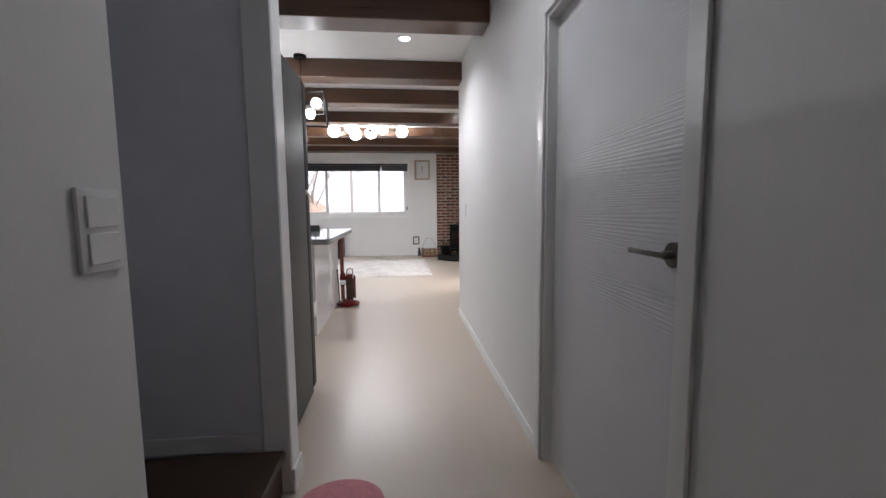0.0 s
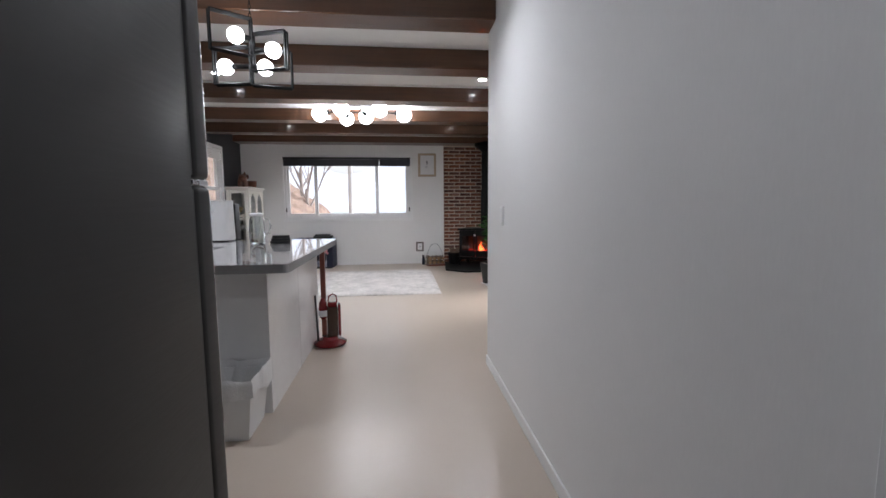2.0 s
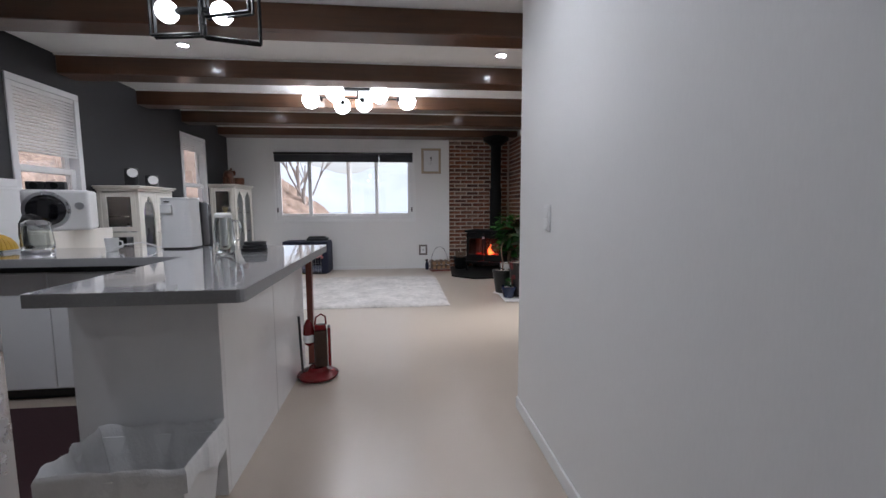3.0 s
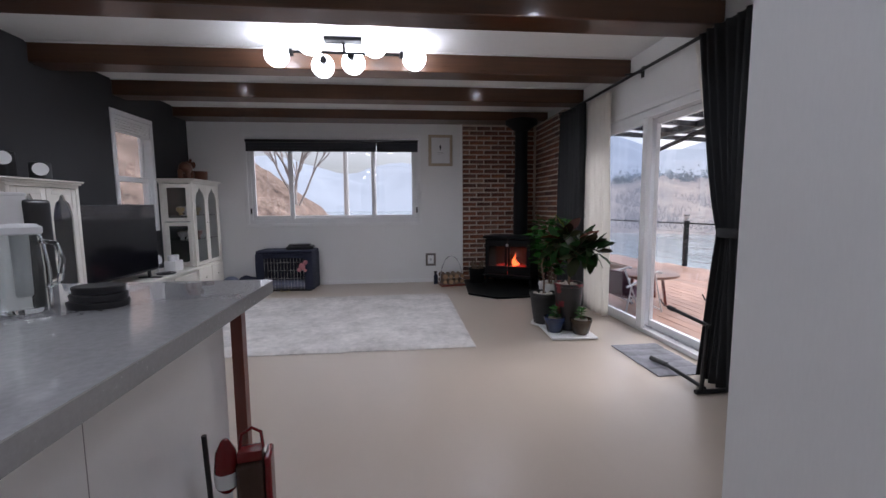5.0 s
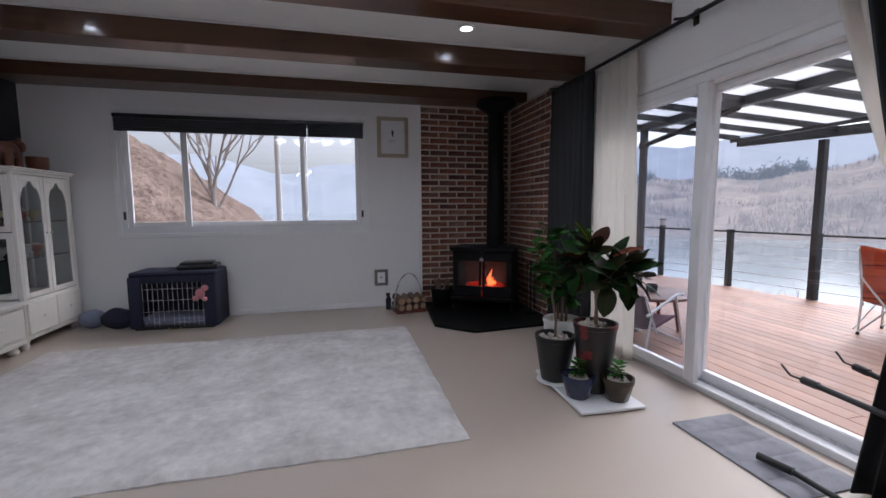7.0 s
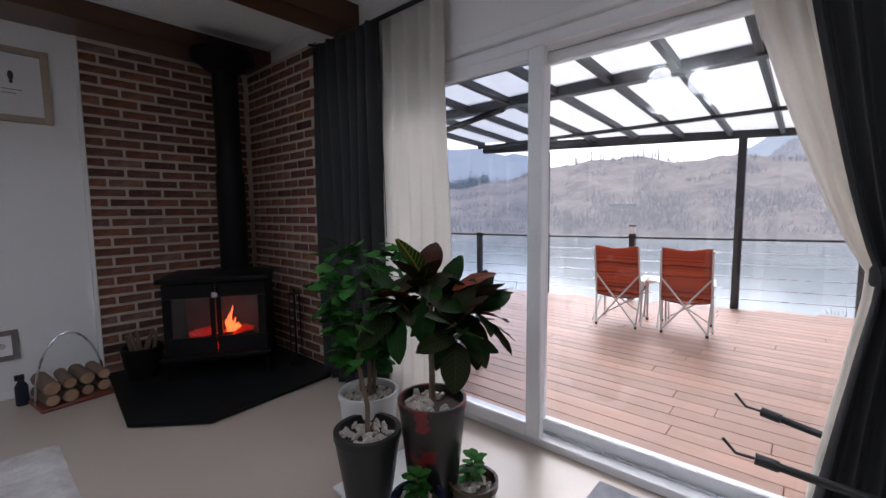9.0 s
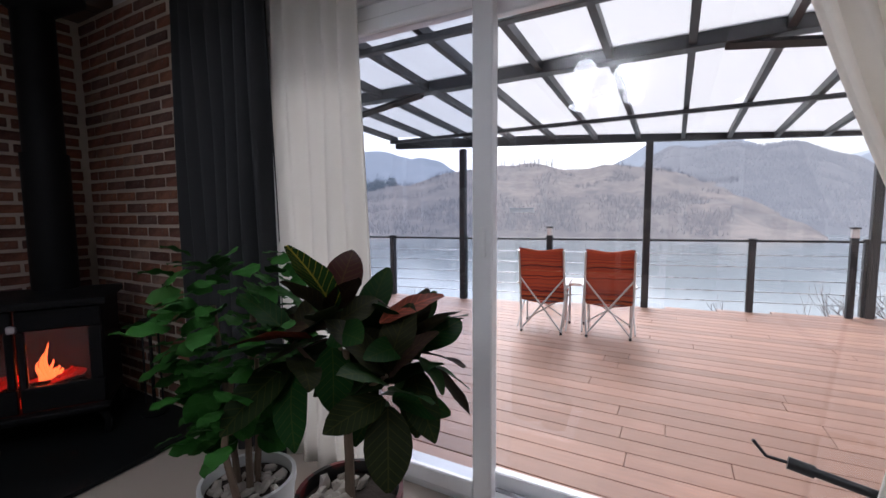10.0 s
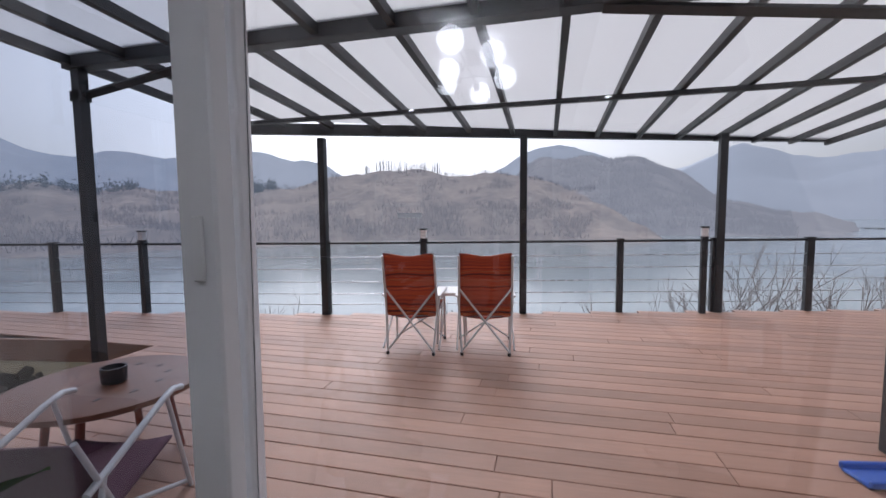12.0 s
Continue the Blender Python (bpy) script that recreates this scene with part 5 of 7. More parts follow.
def display_cabinet(y0, y1, top, label, low):
    """A cream display cabinet against the dark wall: glazed sides and front, drawer, cornice, feet."""
    c = thing("display_cabinet", label, "cabinet")
    xb, xf = LEFT + 0.006, -2.71
    # the back is coloured dark in place of the unlit inside
    part("back_panel", box(N(), (xb, y0, low), (xb + 0.015, y1, top - 0.05)), M_INSIDE, c)
    part("base_box", box(N(), (xb + 0.016, y0, 0.09), (xf, y1, low), 0.004), M_CREAM, c)
    for yy in (y0 + 0.0, y1 - 0.035):
        for xx in (xf - 0.035, xb + 0.016):
            part("corner_post", box(N(), (xx, yy, low + 0.0005), (xx + 0.035, yy + 0.035, top - 0.06), 0.003), M_CREAM, c)
    part("top_board", box(N(), (xb + 0.001, y0, top - 0.0595), (xf, y1, top - 0.035), 0.003), M_CREAM, c)
    part("cornice", box(box(N(), (xb, y0 - 0.03, top - 0.0345), (xf + 0.03, y1 + 0.0, top - 0.016), 0.006), (xb, y0 - 0.05, top - 0.017), (xf + 0.05, y1 + 0.004, top), 0.006), M_CREAM, c)
    mid = (low + top) / 2 + 0.02
    glass_front(c, "x", xb + 0.055, xf - 0.037, low + 0.02, mid - 0.005, y0 + 0.022, False)
    glass_front(c, "x", xb + 0.055, xf - 0.037, mid + 0.005, top - 0.07, y0 + 0.022, False)
    ym = (y0 + y1) / 2
    for a, b_ in ((y0 + 0.037, ym - 0.002), (ym + 0.002, y1 - 0.037)):
        lf = glass_front(c, "y", a, b_, low + 0.01, top - 0.065, xf - 0.021, True)
        part("knob", ball(N(), (xf + 0.012, ym + (-0.03 if a < ym - 0.1 else 0.03), (low + top) / 2), 0.012, 10), M_CREAM, lf)
    for a, b_ in ((y0 + 0.02, ym - 0.006), (ym + 0.006, y1 - 0.02)):
        dw = part("drawer", box(N(), (xf + 0.0005, a, 0.14), (xf + 0.018, b_, low - 0.03), 0.004), M_CREAM, c)
        part("knob", ball(N(), (xf + 0.028, (a + b_) / 2, (0.14 + low - 0.03) / 2), 0.014, 10), M_CREAM, dw)
    for yy in (y0 + 0.04, y1 - 0.04):
        for xx in (xf - 0.05, xb + 0.06):
            part("foot", lathe(N(), [(0.025, 0.0), (0.035, 0.02), (0.03, 0.06), (0.042, 0.09)], (xx, yy, 0), 14), M_CREAM, c)
    for zz in (low + 0.36, low + 0.7):
        if zz < top - 0.2:
            part("shelf", box(N(), (xb + 0.017, y0 + 0.04, zz), (xf - 0.045, y1 - 0.04, zz + 0.012)), M_GLASSF, c)
    return c


display_cabinet(6.11, 6.80, 1.50, "cream display cabinet with bottles behind glass", 0.46)
display_cabinet(8.83, 9.66, 1.66, "cream display cabinet with ornaments behind arched doors", 0.46)
# bottles and ornaments on the shelves
rnd = random.Random(21)
for k in range(10):
    y = 6.2 + 0.055 * k
    h = rnd.uniform(0.14, 0.25)
    col = rnd.choice(((0.02, 0.03, 0.08), (0.04, 0.07, 0.03), (0.3, 0.2, 0.05), (0.5, 0.5, 0.55), (0.15, 0.05, 0.3)))
    bt = thing("bottle", "dark liquor bottle on a glass shelf", "bottle", (-2.95 + 0.12 * (k % 2), y, 0.46 + (0.3725 if k % 3 else 0.7125) if k % 4 else 0.461), group="bottles in the cabinet")
    part("body", lathe(N(), [(0.028, 0), (0.03, 0.005), (0.03, h * 0.6), (0.012, h * 0.75), (0.012, h)], seg=14), paint("bottle_glass", col, 0.12), bt)
    part("cap", lathe(N(), [(0.014, h + 0.0005), (0.014, h + 0.025)], seg=12), M_BLACK, bt)
for k in range(8):
    y, z = 8.95 + 0.16 * (k % 4), 0.46 + (0.3725, 0.7125)[k // 4]
    o = thing("ornament", "small ornament bowl on a glass shelf", "ornament", (-2.93, y, z), group="ornaments in the cabinet")
    part("bowl", lathe(N(), [(0.03, 0), (0.02, 0.02), (0.05, 0.06), (0.055, 0.1), (0.05, 0.1), (0.015, 0.03)], seg=18), paint("ornament_glaze", rnd.choice(((0.3, 0.08, 0.05), (0.1, 0.2, 0.1), (0.5, 0.4, 0.2), (0.6, 0.6, 0.6))), 0.3), o)
    part("filling", ball(N(), (0, 0, 0.095), 0.04, 10, (1, 1, 0.7)), M_STONES, o)

tv_st = thing("tv_stand", "low cream tv stand with drawers and an open niche", "tv stand")
xb, xf = LEFT + 0.006, -2.70
part("body", box(N(), (xb, 6.90, 0.13), (xf, 8.80, 0.43), 0.004), M_CREAM, tv_st)
part("top_board", box(N(), (xb, 6.87, 0.4305), (xf + 0.03, 8.81, 0.465), 0.006, 2), M_CREAM, tv_st)
part("plinth_rail", box(N(), (xb + 0.02, 6.92, 0.085), (xf + 0.012, 8.79, 0.1295), 0.006), M_CREAM, tv_st)
for a, b_ in ((6.94, 7.48), (8.20, 8.76)):
    dw = part("drawer", box(N(), (xf + 0.0005, a, 0.155), (xf + 0.018, b_, 0.405), 0.006), M_CREAM, tv_st)
    part("knob", ball(N(), (xf + 0.03, (a + b_) / 2, 0.28), 0.015, 10), M_CREAM, dw)
# a flat black plate paints the shade of the niche; nothing is hollowed
part("niche", box(N(), (xf + 0.0005, 7.62, 0.23), (xf + 0.004, 8.08, 0.35)), M_BLACK, tv_st, "black plate drawn as the dark inside of the niche")
for p in ((7.52, 8.16, 0.155, 0.228), (7.52, 8.16, 0.352, 0.405), (7.52, 7.618, 0.229, 0.351), (8.082, 8.16, 0.229, 0.351)):
    part("niche_frame", box(N(), (xf + 0.0005, p[0], p[2]), (xf + 0.018, p[1], p[3]), 0.003), M_CREAM, tv_st)
for yy in (6.98, 8.72):
    for xx in (xf - 0.06, xb + 0.06):
        part("foot", lathe(N(), [(0.03, 0.0), (0.045, 0.025), (0.034, 0.06), (0.05, 0.085)], (xx, yy, 0), 14), M_CREAM, tv_st)
tv = thing("television", "large black television, switched off", "television", (-2.83, 7.50, 0.4655))
part("panel", box(N(), (-0.025, -0.62, 0.085), (0.015, 0.62, 0.845), 0.006), M_BLACK, tv)
part("screen", box(N(), (0.0152, -0.605, 0.105), (0.018, 0.605, 0.832)), M_TV, tv)
for s in (-1, 1):
    part("stand_foot", box(N(), (-0.12, s * 0.45 - 0.02, 0), (0.13, s * 0.45 + 0.02, 0.012), 0.003), M_BLACK, tv)
    part("stand_neck", box(N(), (-0.02, s * 0.45 - 0.015, 0.012), (0.01, s * 0.45 + 0.015, 0.09), 0.003), M_BLACK, tv)
ct = thing("tray", "black remote tray on the tv stand", "tray", (-2.78, 8.2, 0.4655))
part("dish", lathe(N(), [(0.07, 0), (0.1, 0.004), (0.105, 0.018), (0.095, 0.018), (0.085, 0.008), (0, 0.008)], seg=24), M_BLACK, ct)
part("remote", box(N(), (-0.02, -0.08, 0.0082), (0.02, 0.07, 0.026), 0.004), M_BLACK, ct)
ts = thing("tissue_box", "white caddy with rolls beside the television", "caddy", (-2.84, 8.50, 0.4655))
part("tub", box(N(), (-0.07, -0.10, 0), (0.07, 0.10, 0.13), 0.01, 2), M_WHITEP, ts)
for k in range(2):
    part("roll", lathe(N(), [(0.02, 0.1305), (0.045, 0.131), (0.045, 0.20), (0.02, 0.20)], (0, 0.045 - 0.09 * k, 0), 20), M_WHITEP, ts)
sp_ = thing("table_fan", "small white fan leaning beside the television", "fan", (-2.9, 8.26, 0.4655))
part("base", lathe(N(), [(0.05, 0), (0.055, 0.01), (0.02, 0.02)], seg=20), M_WHITEP, sp_)
part("stem", rod(N(), (0, 0, 0.018), (0.0, 0.0, 0.12), 0.008), M_WHITEP, sp_)
part("head", rod(N(), (-0.012, 0, 0.17), (0.02, 0, 0.175), 0.062, 0.055, 20), M_WHITEP, sp_)


def speaker(place, tall):
    s = thing("speaker", "small black speaker with a white ring", "speaker", place, 8, group="speakers on the cabinet")
    part("body", box(N(), (-0.06, -0.055, 0), (0.05, 0.055, tall), 0.02, 3), M_BLACK, s)
    part("ring", lathe(N(), [(0.035, 0.0), (0.05, 0.002), (0.05, 0.012), (0.03, 0.012)], seg=20), M_WHITEP, s)
    o = s.children[-1]
    o.matrix_basis = pose(0.03, -0.058, tall - 0.06, 90, 0, 30)
    return s


speaker((-2.9, 6.35, 1.5005), 0.21)
speaker((-2.78, 6.52, 1.5005), 0.14)
ele = N()
ball(ele, (0, 0, 0.17), 0.1, 16, (1.4, 0.85, 0.85))
for sx in (-0.09, 0.09):
    for sy in (-0.045, 0.045):
        rod(ele, (sx, sy, 0), (sx, sy, 0.14), 0.032, 0.036, 10)
ball(ele, (0.16, 0, 0.22), 0.065, 14)
tube(ele, [(0.21, 0, 0.22), (0.25, 0, 0.19), (0.265, 0, 0.25), (0.25, 0, 0.32)], 0.024, 8, 0.6)
ball(ele, (0.13, 0.07, 0.22), 0.05, 10, (0.3, 0.5, 1))
ball(ele, (0.13, -0.07, 0.22), 0.05, 10, (0.3, 0.5, 1))
solo("elephant_figurine", ele, paint("carved_brown_wood", (0.12, 0.04, 0.018), 0.4, var=0.3), "carved brown wooden elephant on the cabinet", "figurine", (-2.92, 9.15, 1.6605), 100)
bskt = N()
lathe(bskt, [(0.07, 0), (0.085, 0.02), (0.09, 0.14), (0.08, 0.14), (0.075, 0.03)], seg=18)
solo("wooden_pot", bskt, bpy.data.materials["carved_brown_wood"], "brown carved wooden pot on the cabinet", "pot", (-2.84, 9.42, 1.6605))

# white machine with a round dark door on a cream drawer unit
du = thing("drawer_unit", "cream drawer unit below the kitchen window", "drawers", (-2.80, 5.12, 0))
part("body", box(N(), (-0.33, -0.35, 0.0), (0.22, 0.33, 1.08), 0.004), M_CREAM, du)
for k in range(5):
    dw = part("drawer", box(N(), (-0.22, -0.366, 0.04 + 0.205 * k), (0.18, -0.3505, 0.235 + 0.205 * k), 0.004), M_CREAM, du)
    part("knob", ball(N(), (0.0, -0.376, 0.14 + 0.205 * k), 0.013, 10), M_CREAM, dw)
mw = thing("mini_dryer", "small white dryer with a round dark door", "appliance", (-2.74, 5.08, 1.0805), 26)
part("body", box(N(), (-0.2, -0.2, 0), (0.22, 0.2, 0.33), 0.03, 3), M_WHITEP, mw)
ring_ = part("door_ring", rod(N(), (-0.05, -0.215, 0.165), (-0.05, -0.2, 0.165), 0.145, 0.15, 36), M_STEEL_L, mw)
part("door_glass", ball(N(), (-0.05, -0.208, 0.165), 0.128, 28, (1, 0.22, 1)), M_TV, ring_, "dark round door glass")
part("dial", rod(N(), (0.155, -0.215, 0.2), (0.155, -0.2, 0.2), 0.03, 0.032, 20), M_STEEL_L, mw)
bx_ = thing("camera", "black compact cameras on the white dryer", "camera", (-2.80, 5.05, 1.411), 20)
for k in range(2):
    bd = part("body", box(N(), (-0.13 + 0.13 * k, -0.04, 0), (-0.01 + 0.13 * k, 0.04, 0.07), 0.008, 2), M_BLACK, bx_)
    part("lens", rod(N(), (-0.07 + 0.13 * k, -0.07, 0.035), (-0.07 + 0.13 * k, -0.04, 0.035), 0.026, 0.028, 18), M_BLACKM, bd)
wr = thing("shelf_rack", "white shelf rack at the end of the worktop", "rack", (-2.90, 4.56, CT), 0)
for zz in (0.0, 0.22, 0.44):
    part("shelf", box(N(), (-0.25, -0.1, zz), (0.2, 0.1, zz + 0.02), 0.003), M_WHITEP, wr)
part("box_lid", box(N(), (-0.245, -0.098, 0.4605), (0.195, 0.098, 0.52), 0.008, 2), M_WHITEP, wr, "white flat box on the rack")
for sx in (-0.24, 0.19):
    part("side", box(N(), (sx - 0.009, -0.095, 0.0205), (sx + 0.009, 0.095, 0.4395), 0.002), M_WHITEP, wr)
for zz in (0.03, 0.125, 0.25, 0.345):
    dw = part("drawer", box(N(), (-0.228, -0.098, zz), (0.178, -0.08, zz + 0.085), 0.006, 2), M_WHITEP, wr)
    part("pull", box(N(), (-0.07, -0.105, zz + 0.06), (0.03, -0.0985, zz + 0.07), 0.002), M_STEEL_L, dw)

# ---- rug, crate, basket ----


def rug_top(u, v):
    x, y = -2.5 + 3.225 * u, 6.42 + 2.26 * v
    e = min(u, 1 - u, v, 1 - v)
    z = 0.030 * min(1.0, 0.25 + e * 40) + 0.007 * bumpy(x, y, 6.0, 1.5)
    return (x + 0.012 * bumpy(x, y, 3, 4.0), y + 0.012 * bumpy(x, y, 3, 8.0), max(0.006, z))


bm = N()
sheet(bm, rug_top, 150, 110)
edge = [e for e in bm.edges if e.is_boundary]
got = bmesh.ops.extrude_edge_only(bm, edges=edge)["geom"]
for v in got:
    if isinstance(v, bmesh.types.BMVert):
        v.co.z = 0.0005
solo("rug", bm, M_RUG, "pale grey shaggy rug on the beige floor", "rug")

cr = thing("pet_crate", "navy fabric covered wire pet crate", "pet crate", (-1.66, 9.47, 0), -3)


def navy_shell(bm, x0, x1, y0, y1, z0, z1):
    return box(bm, (x0, y0, z0), (x1, y1, z1), 0.03, 3)


part("top_cover", navy_shell(N(), -0.42, 0.42, -0.2, 0.22, 0.56, 0.62), M_NAVY, cr)
part("back_cover", box(N(), (-0.41, 0.19, 0.02), (0.41, 0.22, 0.565), 0.008), M_NAVY, cr)
for s in (-1, 1):
    part("side_cover", box(N(), (s * 0.405 - 0.02, -0.2, 0.015), (s * 0.405 + 0.02, 0.21, 0.575), 0.015, 2), M_NAVY, cr)
    part("front_flap", box(N(), (s * 0.36 - 0.06, -0.225, 0.03), (s * 0.36 + 0.06, -0.195, 0.57), 0.012, 2), M_NAVY, cr)
part("front_valance", box(N(), (-0.3, -0.222, 0.50), (0.3, -0.196, 0.57), 0.01, 2), M_NAVY, cr)
part("floor_tray", box(N(), (-0.39, -0.2, 0.0), (0.39, 0.19, 0.03), 0.006), M_BLACK, cr)
for k in range(13):
    part("wire", rod(N(), (-0.29 + 0.048 * k, -0.207, 0.03), (-0.29 + 0.048 * k, -0.207, 0.5), 0.003, None, 6), M_STEEL_L, cr)
for k in range(4):
    part("wire", rod(N(), (-0.3, -0.213, 0.08 + 0.12 * k), (0.3, -0.213, 0.08 + 0.12 * k), 0.003, None, 6), M_STEEL_L, cr)
part("latch", tube(N(), [(-0.06, -0.216, 0.02), (-0.06, -0.23, 0.0), (0.06, -0.23, 0.0), (0.06, -0.216, 0.02)], 0.006), paint("brass_latch", (0.5, 0.42, 0.2), 0.3, 0.8), cr, "brass latch")
part("cushion", box(N(), (-0.36, -0.18, 0.0305), (0.36, 0.17, 0.12), 0.04, 3), M_BLUEGREY, cr)
ty = N()
ball(ty, (0, 0, 0.05), 0.05, 12, (1, 0.7, 1.1))
ball(ty, (0.05, 0, 0.11), 0.035, 10)
ball(ty, (-0.045, 0, 0.0), 0.03, 10)
ball(ty, (0.045, 0, -0.01), 0.025, 10)
solo("plush_toy", ty, M_PINK, "pink plush toy hung on the crate front", "toy", (-1.40, 9.22, 0.33))
bg = N()
box(bg, (-0.2, -0.14, 0), (0.2, 0.14, 0.05), 0.022, 3)
box(bg, (-0.17, -0.12, 0.045), (0.15, 0.1, 0.08), 0.015, 2)
solo("folded_bag", bg, M_BLACK, "folded black bag lying on the crate", "bag", (-1.47, 9.5, 0.621), 6)
sb_ = N()
ball(sb_, (0, 0, 0.105), 0.15, 24, (1.1, 0.8, 0.72))
for v in sb_.verts:
    v.co *= 1 + 0.12 * bumpy(v.co.x, v.co.y + v.co.z, 9.0, 3.0)
    v.co.z = max(0.0, v.co.z)
solo("cloth_bag", sb_, M_NAVY, "dark cloth bag slumped beside the crate", "bag", (-2.26, 9.45, 0.005))
solo("felt_ball", ball(N(), (0, 0, 0.105), 0.105, 20, (1.2, 1, 0.95)), M_BLUEGREY, "blue-grey felt ball on the floor", "ball", (-2.53, 9.5, 0.006))

fb = thing("firewood_basket", "hooped basket of split firewood beside the hearth", "basket", (0.88, 9.42, 0), 8)
part("tray", box(N(), (-0.2, -0.15, 0), (0.2, 0.15, 0.03), 0.01), M_WOODLEG, fb)
part("hoop", tube(N(), [(0.19 * math.cos(a), 0, 0.02 + 0.45 * math.sin(a)) for a in [k * math.pi / 14 for k in range(15)]], 0.007), M_STEEL_L, fb)
rnd = random.Random(3)
for k in range(8):
    x, z = -0.14 + 0.095 * (k % 4), 0.075 + 0.085 * (k // 4)
    thick_, front = rnd.uniform(0.034, 0.05), rnd.uniform(-0.2, -0.12)
    lg_ = part("log", rod(N(), (x, front, z), (x + rnd.uniform(-0.03, 0.03), 0.14, z), thick_, None, 9), M_BARK, fb)
    part("cut_end", rod(N(), (x, front - 0.003, z), (x, front - 0.0005, z), thick_ * 0.88, None, 9), M_CUTWOOD, lg_)
sprb = thing("spray_bottle", "small dark spray bottle beside the basket", "bottle", (0.64, 9.55, 0))
part("body", lathe(N(), [(0.03, 0), (0.034, 0.01), (0.034, 0.13), (0.014, 0.17)], seg=18), M_NAVY, sprb)
part("trigger", box(N(), (-0.03, -0.012, 0.171), (0.02, 0.012, 0.21), 0.005), M_BLACK, sprb)

# ---- picture ----
pic = thing("picture_frame", "pale wooden frame with a small ink drawing", "picture", (0.752, FAR, 2.165))
M_PALEWOOD = paint("pale_gilt_wood", (0.42, 0.34, 0.25), 0.45, var=0.15, scale=20)
for p in ((-0.197, -0.152, -0.25, 0.25), (0.152, 0.197, -0.25, 0.25), (-0.152, 0.152, -0.25, -0.205), (-0.152, 0.152, 0.205, 0.25)):
    part("frame_bar", box(N(), (p[0], -0.03, p[2]), (p[1], -0.001, p[3]), 0.006, 2), M_PALEWOOD, pic)
part("paper", box(N(), (-0.152, -0.012, -0.205), (0.152, -0.002, 0.205)), paint("white_paper", (0.7, 0.7, 0.71), 0.7, var=0.03), pic)
M_INK = paint("ink", (0.06, 0.06, 0.07), 0.8)
part("drawing", ball(ball(N(), (0.0, -0.0125, 0.06), 0.02, 10, (0.8, 0.05, 1.6)), (0.0, -0.0125, 0.02), 0.012, 8, (0.8, 0.05, 1.2)), M_INK, pic, "small dark ink figure")
for k in range(2):
    part("writing_line", box(N(), (-0.05, -0.0135, -0.035 - 0.025 * k), (0.05 - 0.03 * k, -0.0121, -0.031 - 0.025 * k)), M_INK, pic)
part("mount_edge", box(N(), (-0.152, -0.016, -0.205), (-0.146, -0.0122, 0.205)), M_PALEWOOD, pic)

# ---- stove ----
hearth = thing("hearth", "polished black granite hearth slab in the corner", "hearth")
part("bed", prism(N(), [(1.135, 9.69), (1.035, 8.62), (1.375, 8.29), (2.25, 8.36), (2.33, 8.5), (2.33, 9.69)], 0.0, 0.010), M_BLACKM, hearth, smooth=False)
part("slab", prism(N(), [(1.125, 9.70), (1.022, 8.61), (1.368, 8.275), (2.26, 8.345), (2.34, 8.49), (2.34, 9.70)], 0.0102, 0.03), M_STONE, hearth, smooth=False)
sv = thing("wood_stove", "black cast iron wood stove with a burning fire", "stove", (1.80, 9.15, 0.0302), -32)
W, D = 0.355, 0.24
part("top_plate", box(N(), (-W - 0.03, -D - 0.03, 0.735), (W + 0.03, D + 0.03, 0.775), 0.012, 2), M_BLACKM, sv)
part("back", box(N(), (-W, D - 0.03, 0.17), (W, D, 0.735)), M_BLACKM, sv)
for s in (-1, 1):
    part("side", box(N(), (s * (W - 0.015) - 0.015, -D + 0.03, 0.17), (s * (W - 0.015) + 0.015, D - 0.031, 0.735), 0.004), M_BLACKM, sv)
part("floor_plate", box(N(), (-W, -D, 0.13), (W, D, 0.17), 0.008), M_BLACKM, sv)
part("ash_lip", box(N(), (-W - 0.02, -D - 0.06, 0.165), (W + 0.02, -D, 0.19), 0.008, 2), M_BLACKM, sv)
for s in (-1, 1):
    x0, x1 = sorted((s * 0.005, s * (W - 0.002)))
    dr = part("door", box(N(), (x0, -D - 0.005, 0.19), (x1, -D + 0.025, 0.32), 0.006), M_BLACKM, sv)
    part("door_rail", box(N(), (x0, -D - 0.005, 0.62), (x1, -D + 0.025, 0.73), 0.006), M_BLACKM, dr)
    part("door_stile", box(N(), (x0, -D - 0.005, 0.3205), (x0 + (0.06 if s < 0 else 0.035), -D + 0.025, 0.6195), 0.006), M_BLACKM, dr)
    part("door_stile", box(N(), (x1 - (0.035 if s < 0 else 0.06), -D - 0.005, 0.3205), (x1, -D + 0.025, 0.6195), 0.006), M_BLACKM, dr)
    part("stove_glass", box(N(), (x0 + (0.06 if s < 0 else 0.035), -D + 0.008, 0.3205), (x1 - (0.035 if s < 0 else 0.06), -D + 0.012, 0.6195)), M_STOVEGLASS, dr, "stove glass darkened to dim the firebox", False)
part("door_latch", box(N(), (-0.02, -D - 0.03, 0.62), (0.02, -D - 0.0055, 0.66), 0.006), M_STEEL_L, sv)
# lining and ember bed are added, unseen, so red glow fills the panes
part("firebrick", box(N(), (-W + 0.04, D - 0.07, 0.172), (W - 0.04, D - 0.032, 0.70), 0.004), paint("sooty_firebrick", (0.16, 0.10, 0.075), 0.9, var=0.4, scale=14, bump=0.6), sv, "sooty firebrick lining added to show the fire's glow")
part("ember_bed", sheet(N(), lambda u, v: (-W + 0.05 + (2 * W - 0.1) * u, -0.14 + 0.28 * v, 0.185 + 0.03 * math.sin(u * 17) * math.sin(v * 11)), 24, 12), M_FIRE, sv, "glowing ember bed")
rnd = random.Random(8)
